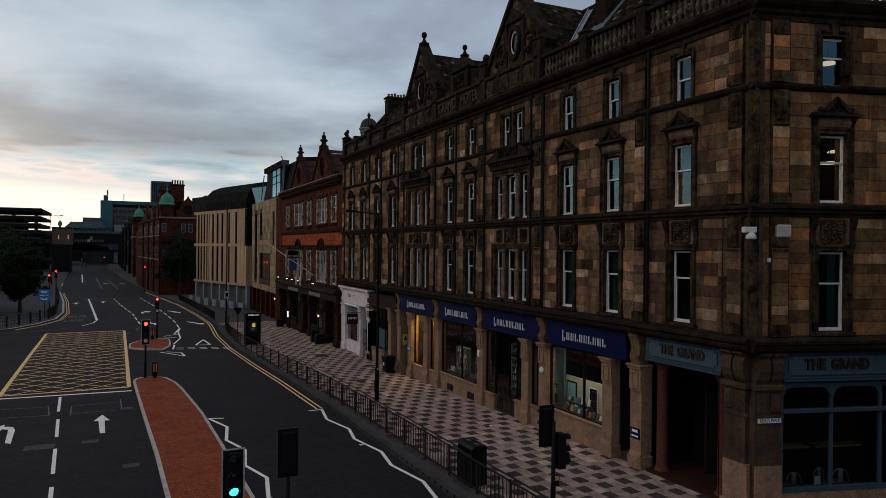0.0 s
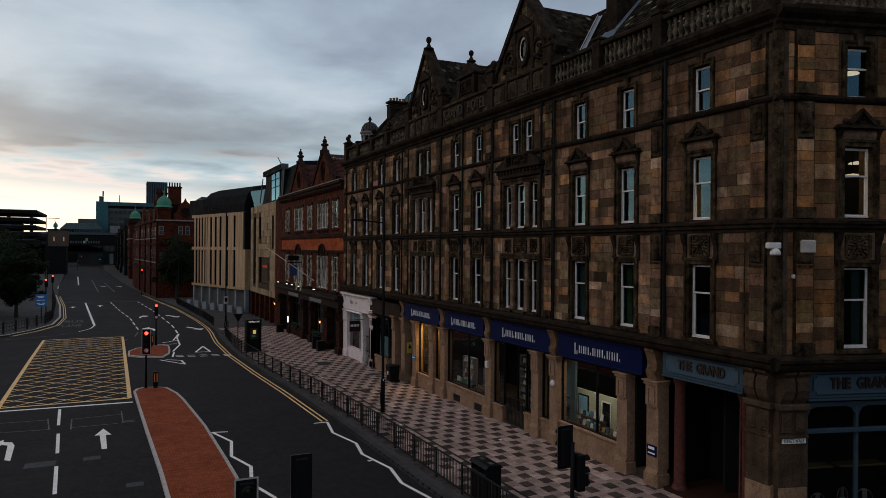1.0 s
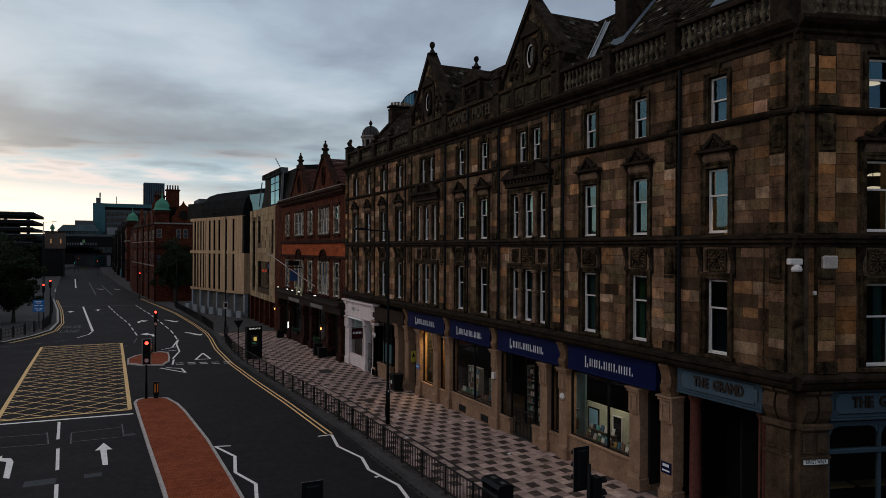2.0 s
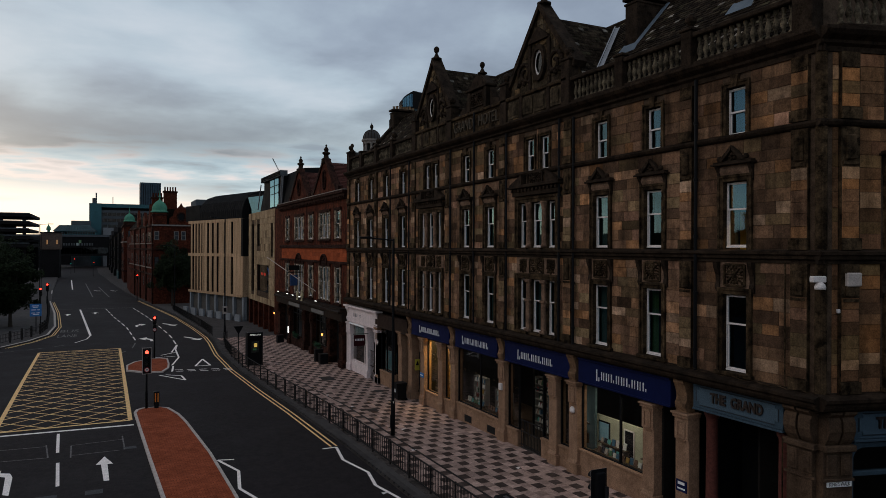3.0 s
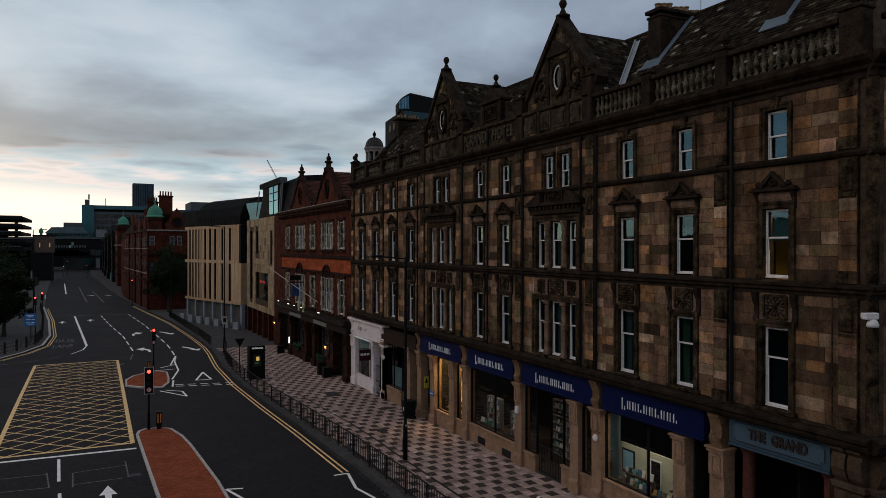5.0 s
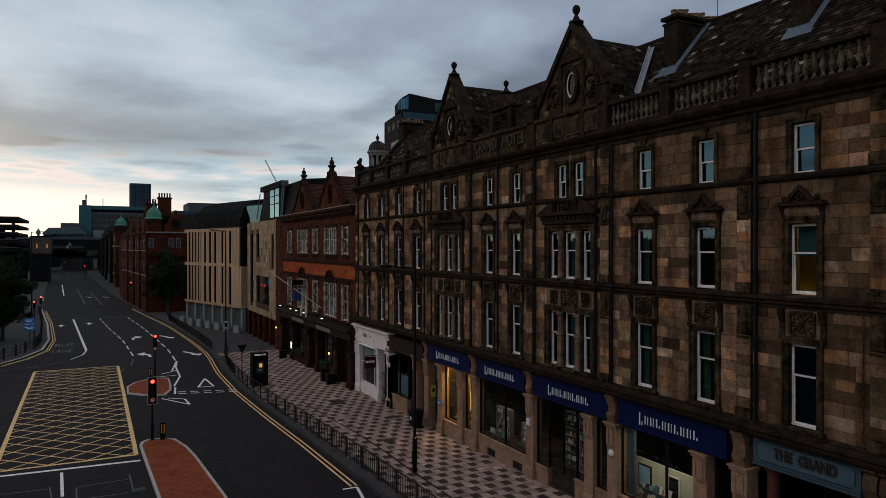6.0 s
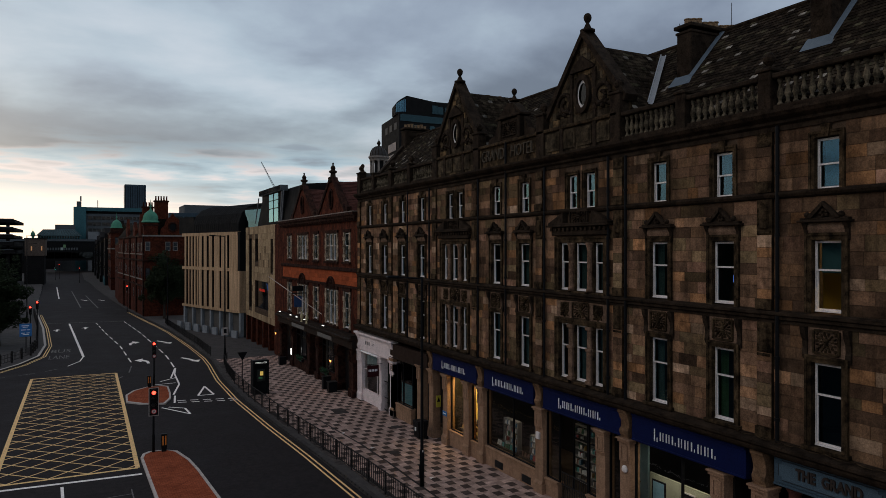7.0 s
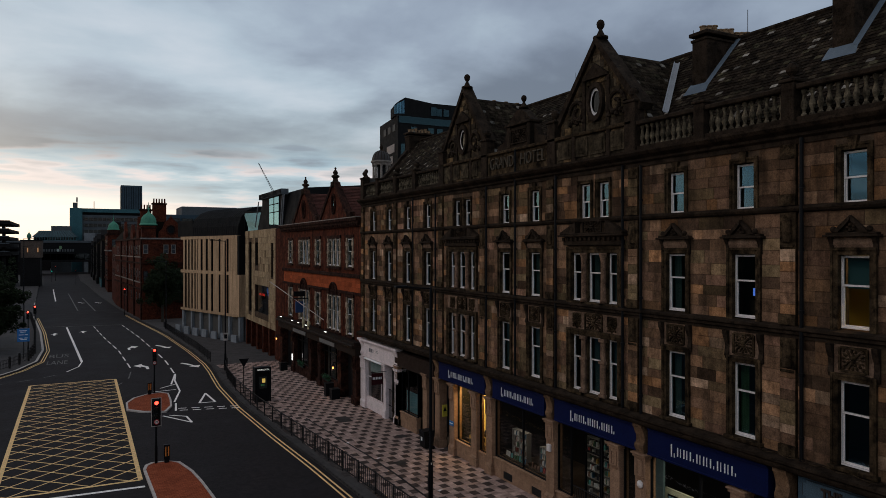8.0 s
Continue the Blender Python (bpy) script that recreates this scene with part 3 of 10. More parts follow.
def small_arrow(x, y, hook=0):
    """Lane arrow: straight ahead (0), bent to one side on its way (1 or -1), or pointing back with a bent tail (2)."""
    if hook == 0:
        s = [(x, y + 3.4), (x - 0.5, y + 1.7), (x - 0.14, y + 1.8), (x - 0.1, y), (x + 0.14, y), (x + 0.14, y + 1.8), (x + 0.5, y + 1.7)]
    elif hook == 2:
        s = [(x + 0.55, y), (x + 0.95, y + 1.5), (x + 0.42, y + 1.4), (x - 0.05, y + 3.0), (x - 0.55, y + 4.0), (x - 0.75, y + 3.6), (x - 0.35, y + 2.6), (x + 0.12, y + 1.3), (x - 0.2, y + 1.1)]
    else:
        k = hook
        s = [(x - 0.14 * k, y), (x + 0.12 * k, y), (x + 0.14 * k, y + 1.3), (x + 0.5 * k, y + 2.1), (x + 0.55 * k, y + 1.3), (x + 1.15 * k, y + 2.8), (x + 0.3 * k, y + 3.9), (x + 0.35 * k, y + 3.0), (x - 0.14 * k, y + 1.8)]
    return mark_poly([s], M_ROADPAINT, "white lane arrow on the road")


for x, y, h in ((-4.9, 118, 0), (-1.25, 119.5, 0), (3.7, 96, 1), (4.5, 79.5, -1), (7.5, 95.2, 2), (8.5, 78.2, 2), (-1.9, 192, 2), (1.8, 190, 2)):
    small_arrow(x, y, h)
# bus lane words, worn
for word, y in (("BUS", 94.0), ("LANE", 88.6)):
    e = lettering("road_marking", word, 1.0, M_OLDPAINT, None, Matrix.Translation((-3.6, y, zr(y) + 0.012)) @ Matrix.Diagonal((1.0, 4.0, 1, 1)), 0.001, 1.9)
    tagged(e, "worn white bus lane words on the road", "road marking", "road markings", "structure")
# give-way triangle, dashes and splitter hatching past the small island
tri = [(6.62, 60.2), (7.6, 63.9), (7.75, 60.1)]
bm = bm_new()
for a, b in zip(tri, tri[1:] + tri[:1]):
    ribbon(bm, [a, b], 0.16)
solo("road_marking", bm, M_ROADPAINT, "white give way triangle on the road", "road marking", "road markings")
for k in range(5):
    for dy in (0.0, 0.7):
        mark([(5.0 + 0.86 * k, 58.3 - 0.25 * k + dy), (5.55 + 0.86 * k, 58.15 - 0.25 * k + dy)], 0.16, label="white give way dashes")
bm = bm_new()
for pts in ([(3.77, 57.0), (5.3, 54.1)], [(5.3, 54.1), (5.2, 56.1)], [(5.2, 56.1), (4.2, 57.0)], [(4.75, 58.3), (5.05, 61.0)], [(5.0, 61.5), (5.9, 66.0), (6.1, 71.5)], [(6.1, 71.5), (6.56, 75.2)], [(5.6, 69.5), (6.5, 75.0)], [(3.9, 66.6), (5.7, 66.8)], [(4.6, 68.0), (6.0, 69.5)]):
    ribbon(bm, pts, 0.14)
solo("road_marking", bm, M_ROADPAINT, "white splitter lines round the island", "road marking", "road markings")


# ------------------------------------------------------------ traffic islands and kerbs
def island(name, outline, label):
    e = thing(name, label, "traffic island", (outline[0][0], outline[0][1], zr(outline[0][1])))
    cx, cy = sum(p[0] for p in outline) / len(outline), sum(p[1] for p in outline) / len(outline)
    inner = []
    for x, y in outline:
        d = Vector((cx - x, cy - y))
        d = Vector((math.copysign(min(0.13, abs(d.x)), d.x), math.copysign(min(0.16, abs(d.y)), d.y)))
        inner.append((x + d.x, y + d.y))
    bm = bm_new()
    n = len(outline)
    lo = [bm.verts.new((x, y, zr(y) - 0.1)) for x, y in outline]
    hi = [bm.verts.new((x, y, zr(y) + 0.10)) for x, y in outline]
    hi2 = [bm.verts.new((x, y, zr(y) + 0.11)) for x, y in inner]
    dn = [bm.verts.new((x, y, zr(y) + 0.02)) for x, y in inner]
    for k in range(n):
        j = (k + 1) % n
        for a, b in ((lo, hi), (hi, hi2), (hi2, dn)):
            bm.faces.new((a[k], a[j], b[j], b[k]))
    part("kerb", bm, M_KERBPALE, e, "pale painted kerb edge")
    bm = bm_new()
    bm.faces.new([bm.verts.new((x, y, zr(y) + 0.09)) for x, y in inner])
    part("paving", bm, M_BRICKPAVE, e, "red block paving")
    return e


def brick_paving():
    m = material("red_block_paving_bond", (0.36, 0.082, 0.034), 0.85, alt=(0.22, 0.055, 0.026), scale=1.4, fine=45, bump=0.25, amount=0.6)
    nt = m.node_tree
    N, L = nt.nodes.new, nt.links.new
    p = nt.nodes["Principled BSDF"]
    old = p.inputs["Base Color"].links[0].from_socket
    geo = N("ShaderNodeNewGeometry")
    br = N("ShaderNodeTexBrick")
    br.inputs["Scale"].default_value = 1.0
    br.inputs["Brick Width"].default_value, br.inputs["Row Height"].default_value, br.inputs["Mortar Size"].default_value = 0.21, 0.105, 0.008
    br.inputs["Color1"].default_value, br.inputs["Color2"].default_value, br.inputs["Mortar"].default_value = (1, 1, 1, 1), (0.7, 0.66, 0.62, 1), (0.35, 0.32, 0.3, 1)
    L(geo.outputs["Position"], br.inputs["Vector"])
    mx = N("ShaderNodeMix")
    mx.data_type, mx.blend_type = "RGBA", "MULTIPLY"
    mx.inputs[0].default_value = 1.0
    L(old, mx.inputs[6])
    L(br.outputs[0], mx.inputs[7])
    L(mx.outputs[2], p.inputs["Base Color"])
    return m


M_BRICKPAVE = brick_paving()
island("traffic_island", [(1.64, 44.4), (1.78, 45.1), (2.1, 45.45), (2.9, 45.4), (3.5, 44.9), (3.9, 43.0), (4.1, 41.0), (4.3, 37.5), (4.47, 34.4), (4.58, 28.7), (4.65, 22.0), (4.65, 14.5), (2.3, 14.5), (2.2, 22.0), (2.1, 28.0), (1.9, 34.5), (1.75, 40.0)], "long traffic island of red block paving with pale kerb")
island("traffic_island", [(1.62, 59.8), (1.7, 62.6), (2.3, 64.3), (3.4, 65.5), (4.5, 65.6), (4.95, 65.0), (4.85, 62.0), (4.65, 59.7), (4.1, 58.0), (2.6, 58.6)], "small traffic island of red block paving with pale kerb")


SLOT = mesh_of("drain_slot", box(bm_new(), -0.006, 0.045, -0.05, 0.05, -0.075, 0.004), M_BLACK)


def kerb_run(edge, y0, y1, step, parent):
    y = y0
    k = 0
    while y < y1:
        a, b = edge(y + 0.01), edge(y + step - 0.01)
        d = b - a
        L_ = math.hypot(d, step - 0.02)
        bm = box(bm_new(), 0, 0.28, 0.0, L_, -0.22, 0.0)
        bmesh.ops.bevel(bm, geom=[e for e in bm.edges if all(v.co.x < 0.01 and v.co.z > -0.01 for v in e.verts)], offset=0.03, segments=2, affect="EDGES")
        m = Matrix.Translation((a, y + 0.01, zr(y) + 0.13)) @ Matrix.Rotation(-math.atan2(d, step), 4, "Z")
        st = part("kerb_stone", bm, M_KERB, parent, m=m)
        if y < 75:
            for q in (0.25, 0.72):
                part("drain_slot", SLOT, None, st, m=m @ Matrix.Translation((0.0, q * step, 0.0)))
        y += step
        k += 1


kerb_thing = tagged(new("kerb"), "granite kerb stones edging the footway", "kerb", kind="structure")
kerb_run(kx, 14.0, 110.0, 0.95, kerb_thing)
kerb_west = tagged(new("kerb_west"), "granite kerb stones round the corner", "kerb", kind="structure")
bm = bm_new()
ribbon(bm, [(x - 0.12, y) for y, x in zip(LK_Y[1:], LK_X[1:])], 0.26, 0.14)
part("kerb_edge", bm, M_KERBPALE, kerb_west)


# ------------------------------------------------------------ the hotel
FX = 16.80           # face of the main wall
WX = 16.93           # plane of the window sashes
Y0, Y1 = 14.05, 52.8  # ends of the street front
hotel = thing("hotel_building", "four-storey sooty sandstone hotel with gables and slate roof", "building", (20, 33, 0))
BAYS = [14.7, 18.6, 24.85, 29.9, 35.6, 40.2, 46.65, 52.5]
SINGLE = [16.74, 20.12, 22.84, 31.12, 33.56, 41.95, 44.79, 47.72, 50.5]
TRIPLE = [27.1, 37.8]
F1, F2, F3 = (5.17, 7.40), (8.80, 10.72), (12.10, 13.48)
SIDE_LIGHT = 1.09    # side lights of the wide bays, from their middle
SIDE = Matrix.Translation((16.8, 14.05, 0)) @ Matrix(((0.276, -0.961, 0), (0.961, 0.276, 0), (0, 0, 1))).to_4x4() @ Matrix.Translation((-16.8, 0, 0))
SIDE_WIN = [-2.42]   # along the side street, the wall runs to negative u


def openings():
    o = []
    for y in SINGLE:
        for z0, z1 in (F1, F2):
            o.append((y - 0.43, y + 0.43, z0 - 0.05, z1 + 0.03))
        o.append((y - 0.36, y + 0.36, F3[0] - 0.03, F3[1] + 0.03))
    for y in TRIPLE:
        for z0, z1 in (F1, F2):
            o.append((y - 1.42, y + 1.42, z0 - 0.05, z1 + 0.03))
        for d in (-0.55, 0.55):
            o.append((y + d - 0.33, y + d + 0.33, F3[0] - 0.03, F3[1] + 0.03))
    return o


def wall_cells(bm, x0, x1, y0, y1, z0, z1, holes):
    """A wall with real openings: the cells left round the holes, run together along each row."""
    zs = sorted({z0, z1, *[v for h in holes for v in h[2:] if z0 < v < z1]})
    for za, zb in zip(zs, zs[1:]):
        hs = sorted((h[0], h[1]) for h in holes if h[2] < zb - 1e-6 and h[3] > za + 1e-6)
        y = y0
        for a, b in hs:
            if a > y + 1e-6:
                box(bm, x0, x1, y, min(a, y1), za, zb)
            y = max(y, b)
        if y < y1 - 1e-6:
            box(bm, x0, x1, y, y1, za, zb)
    return bm


HOLES = openings()
part("wall", wall_cells(bm_new(), FX, FX + 0.45, Y0, Y1, 4.95, 14.3, HOLES), M_MORTAR, hotel)
SIDE_HOLES = [(u - 0.44, u + 0.44, z0 - 0.04, z1 + 0.03) for u in SIDE_WIN for z0, z1 in (F1, F2, F3)]
part("side_wall", wall_cells(bm_new(), FX, FX + 0.45, -9.0, 0.0, 4.95, 14.3, SIDE_HOLES), M_MORTAR, hotel, m=SIDE)
# floors, back and end walls keep the rooms dark
bm = bm_new()
for z in (4.9, 8.45, 11.9, 14.25):
    box(bm, FX + 0.46, 29.5, 14.8, Y1 - 0.5, z, z + 0.12)
    prism(bm, [(17.4, 14.7), (25.5, 11.7), (29.5, 14.7)], "z", z, z + 0.12)
part("floor_slab", bm, M_BOARD, hotel)
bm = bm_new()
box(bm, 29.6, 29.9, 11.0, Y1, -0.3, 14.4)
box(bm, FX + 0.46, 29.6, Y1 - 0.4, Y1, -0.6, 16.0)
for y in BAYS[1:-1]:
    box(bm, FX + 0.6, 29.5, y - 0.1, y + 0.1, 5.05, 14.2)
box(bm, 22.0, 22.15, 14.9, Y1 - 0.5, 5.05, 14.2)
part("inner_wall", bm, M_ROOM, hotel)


def ashlar_piece(y0, y1, z0, z1, x=0.0, proud=0.012, cham=0.007):
    v = [(x, y0, z0), (x, y1, z0), (x, y1, z1), (x, y0, z1)]
    w = [(x - proud, y0 + cham, z0 + cham), (x - proud, y1 - cham, z0 + cham), (x - proud, y1 - cham, z1 - cham), (x - proud, y0 + cham, z1 - cham)]
    f = [(4, 7, 6, 5)] + [(k, 4 + k, 4 + (k + 1) % 4, (k + 1) % 4) for k in range(4)]
    return v + w, f


def coursing(rng, y0, y1, z0, z1, holes, h=0.345):
    """Rectangles of coursed stones over a stretch of wall, cut at the openings."""
    n = max(1, round((z1 - z0) / h))
    weights = [rng.uniform(0.8, 1.2) for _ in range(n)]
    levels = [z0 + (z1 - z0) * sum(weights[:k]) / sum(weights) for k in range(n + 1)]
    out = []
    for k in range(n):
        za, zb = levels[k], levels[k + 1]
        hs = sorted((a, b) for a, b, c, d in holes if c < zb - 0.05 and d > za + 0.05)
        spans, y = [], y0
        for a, b in hs:
            if a > y + 0.06:
                spans.append((y, min(a, y1)))
            y = max(y, b)
        if y < y1 - 0.06:
            spans.append((y, y1))
        for a, b in spans:
            y = a
            while y < b - 1e-6:
                w = rng.uniform(0.4, 1.05)
                if b - (y + w) < 0.28:
                    w = b - y
                out.append((y + 0.003, y + w - 0.003, za + 0.003, zb - 0.003))
                y += w
    return out


def joined(name, pieces, x, mat, parent, m=None, proud=0.014, jitter=None):
    V, F = [], []
    for p in pieces:
        v, f = ashlar_piece(*p, x, proud + (jitter.uniform(-0.005, 0.006) if jitter else 0))
        o = len(V)
        V += v
        F += [tuple(i + o for i in q) for q in f]
    me = bpy.data.meshes.new(name)
    me.from_pydata(V, [], F)
    me.materials.append(mat)
    ob = part(name, me, None, parent, m=m)
    ob["kind"] = "stuff"
    return ob


# mouldings that run the whole front: (projection, z) profiles swept along the wall
def run_moulding(name, prof, y0, y1, mat, parent, m=None, label=""):
    pts = [(FX + 0.02, prof[0][1])] + [(FX - p, z) for p, z in prof] + [(FX + 0.02, prof[-1][1])]
    return part(name, prism(bm_new(), pts, "y", y0, y1), mat, parent, label, m)


P_BASE = [(0.02, 4.54), (0.10, 4.56), (0.12, 4.6), (0.26, 4.63), (0.30, 4.66), (0.34, 4.74), (0.34, 4.80), (0.42, 4.86), (0.42, 4.94), (0.2, 5.0), (0.03, 5.03)]
P_STRA = [(0.06, 8.38), (0.06, 8.46), (0.14, 8.50), (0.14, 8.58), (0.2, 8.62), (0.2, 8.70), (0.05, 8.75)]
P_STRB = [(0.05, 11.93), (0.12, 11.97), (0.16, 12.04), (0.16, 12.10), (0.04, 12.13)]
P_CORN = [(0.06, 13.86), (0.06, 14.0), (0.16, 14.06), (0.16, 14.14), (0.34, 14.24), (0.42, 14.34), (0.42, 14.42), (0.1, 14.48)]
for prof in (P_BASE, P_STRA, P_STRB, P_CORN):
    nm = "cornice" if prof in (P_BASE, P_CORN) else "string_course"
    run_moulding(nm, prof, Y0 - 0.1, Y1, M_TRIM, hotel)
    run_moulding(nm, prof, -9.0, 0.16, M_TRIM, hotel, SIDE)


# one sash window: frame, two sashes set one behind the other, panes, curtain
def sash_window(y, z0, z1, w, parent, m=None, curtain=0, x=WX, lower_open=False, mid=0.55):
    bm = bm_new()
    a, b = y - w / 2, y + w / 2
    t = 0.022
    box(bm, x - 0.035, x + 0.07, a, a + t, z0, z1)
    box(bm, x - 0.035, x + 0.07, b - t, b, z0, z1)
    box(bm, x - 0.035, x + 0.07, a + t, b - t, z1 - t, z1)
    box(bm, x - 0.08, x + 0.07, a + t, b - t, z0, z0 + 0.035)
    win = part("window", bm, M_WHITE, parent, m=m)
    zm = z0 + (z1 - z0) * mid
    for nm, lo, hi, dx in (("upper_sash", zm - 0.025, z1 - t, 0.0), ("lower_sash", z0 + 0.035, zm + 0.025, 0.04)):
        bm = bm_new()
        ia, ib = a + t, b - t
        box(bm, x + dx - 0.02, x + dx + 0.02, ia, ia + 0.03, lo, hi)
        box(bm, x + dx - 0.02, x + dx + 0.02, ib - 0.035, ib, lo, hi)
        box(bm, x + dx - 0.024, x + dx + 0.02, ia + 0.035, ib - 0.035, lo, lo + 0.05)
        box(bm, x + dx - 0.024, x + dx + 0.02, ia + 0.035, ib - 0.035, hi - 0.035, hi)
        part(nm, bm, M_WHITE, win, m=m)
        pane(win, x + dx, ia + 0.025, ib - 0.025, lo + 0.04, hi - 0.04, M_GLASS, m)
    if curtain:
        mat = M_CURTAIN if curtain == 1 else M_CURTAIN2
        for s0, s1 in ((a + 0.02, a + w * 0.36), (b - w * 0.36, b - 0.02)):
            bm = bm_new()
            n = 14
            rows = []
            for z in (z0 + 0.05, z1 - 0.05):
                rows.append([bm.verts.new((x + 0.22 + 0.03 * math.sin(k * 2.1), s0 + (s1 - s0) * k / n, z)) for k in range(n + 1)])
            for k in range(n):
                bm.faces.new((rows[0][k], rows[0][k + 1], rows[1][k + 1], rows[1][k]))
            part("curtain", bm, mat, win, m=m)
    return win


for k, y in enumerate(SINGLE):
    sash_window(y, *F1, 0.84, hotel, curtain=(0, 2, 1, 1, 1, 0, 1, 0, 1)[k], mid=0.62)
    sash_window(y, *F2, 0.84, hotel, curtain=(0, 0, 1, 1, 0, 1, 0, 1, 0)[k], mid=0.59)
    sash_window(y, *F3, 0.70, hotel, curtain=0, mid=0.5)
for y in TRIPLE:
    for z0, z1 in (F1, F2):
        sash_window(y, z0, z1, 0.80, hotel, curtain=1, mid=0.6)
        for d in (-SIDE_LIGHT, SIDE_LIGHT):
            sash_window(y + d, z0, z1, 0.62, hotel, curtain=1 if d < 0 else 0, mid=0.6)
    for d in (-0.55, 0.55):
        sash_window(y + d, *F3, 0.62, hotel, mid=0.5)
for u in SIDE_WIN:
    for k, (z0, z1) in enumerate((F1, F2, F3)):
        sash_window(u, z0, z1, 0.86, hotel, SIDE, curtain=(1, 0, 0)[k], mid=0.6)


def jambs(parent, y0, y1, z0, z1, t, xa, xb, m=None, name="window_surround"):
    """A stepped stone architrave: two jambs and a lintel, each a stone of its own, with a thin outer fillet."""
    for a, b, s in ((y0 - t, y0, -1), (y1, y1 + t, 1)):
        bm = box(bm_new(), xa, xb, a, b, z0 - t * 0.3, z1)
        out = a if s < 0 else b
        box(bm, xa - 0.035, xa, min(out, out - s * t * 0.36), max(out, out - s * t * 0.36), z0 - t * 0.3, z1 + t)
        part(name, bm, M_DRESSED, parent, m=m)
    bm = box(bm_new(), xa, xb, y0 - t * 0.64, y1 + t * 0.64, z1, z1 + t)
    box(bm, xa - 0.035, xa, y0 - t * 0.64, y1 + t * 0.64, z1 + t * 0.62, z1 + t)
    part(name, bm, M_DRESSED, parent, m=m)


def sill(parent, y, hw, z, m=None, d=0.16):
    """A projecting stone sill on two small blocks."""
    bm = box(bm_new(), FX - d, FX + 0.25, y - hw, y + hw, z - 0.13, z - 0.02, 0.014)
    for s in (-1, 1):
        box(bm, FX - d * 0.7, FX, y + s * (hw - 0.12) - 0.08, y + s * (hw - 0.12) + 0.08, z - 0.24, z - 0.13)
    part("window_sill", bm, M_DRESSED, parent, m=m)


def carved(bm, y, z, w, h, x, rng, framed=True):
    """Carving in relief: a wreath of leaves round a shield, in a raised frame or bare."""
    if framed:
        for s in (-1, 1):
            box(bm, x - 0.06, x + 0.01, y + s * w / 2 - 0.03, y + s * w / 2 + 0.03, z - h / 2, z + h / 2)
            box(bm, x - 0.06, x + 0.01, y - w / 2 + 0.03, y + w / 2 - 0.03, z + s * h / 2 - 0.03, z + s * h / 2 + 0.03)
    for ring, n, size in ((0.36, 15, 0.075), (0.22, 9, 0.07)):
        for k in range(n):
            a = 2 * math.pi * (k + ring) / n
            bmesh.ops.create_icosphere(bm, subdivisions=1, radius=1, matrix=Matrix.Translation((x - 0.03, y + ring * w * math.cos(a), z + ring * h * math.sin(a))) @ Matrix.Rotation(a, 4, "X") @ Matrix.Diagonal((rng.uniform(0.04, 0.075), w * size * rng.uniform(0.8, 1.5), h * size * rng.uniform(0.5, 0.9), 1)))
    for sy in (-1, 1):
        for sz in (-1, 1):
            bmesh.ops.create_icosphere(bm, subdivisions=1, radius=1, matrix=Matrix.Translation((x - 0.025, y + sy * 0.36 * w, z + sz * 0.36 * h)) @ Matrix.Diagonal((0.045, w * 0.07, h * 0.08, 1)))
    for dz, r in ((0.08, 0.11), (-0.06, 0.09), (-0.15, 0.06)):
        bmesh.ops.create_icosphere(bm, subdivisions=2, radius=1, matrix=Matrix.Translation((x - 0.04, y, z + dz * h)) @ Matrix.Diagonal((0.08, w * r, h * r, 1)))


RNG = random.Random(5)


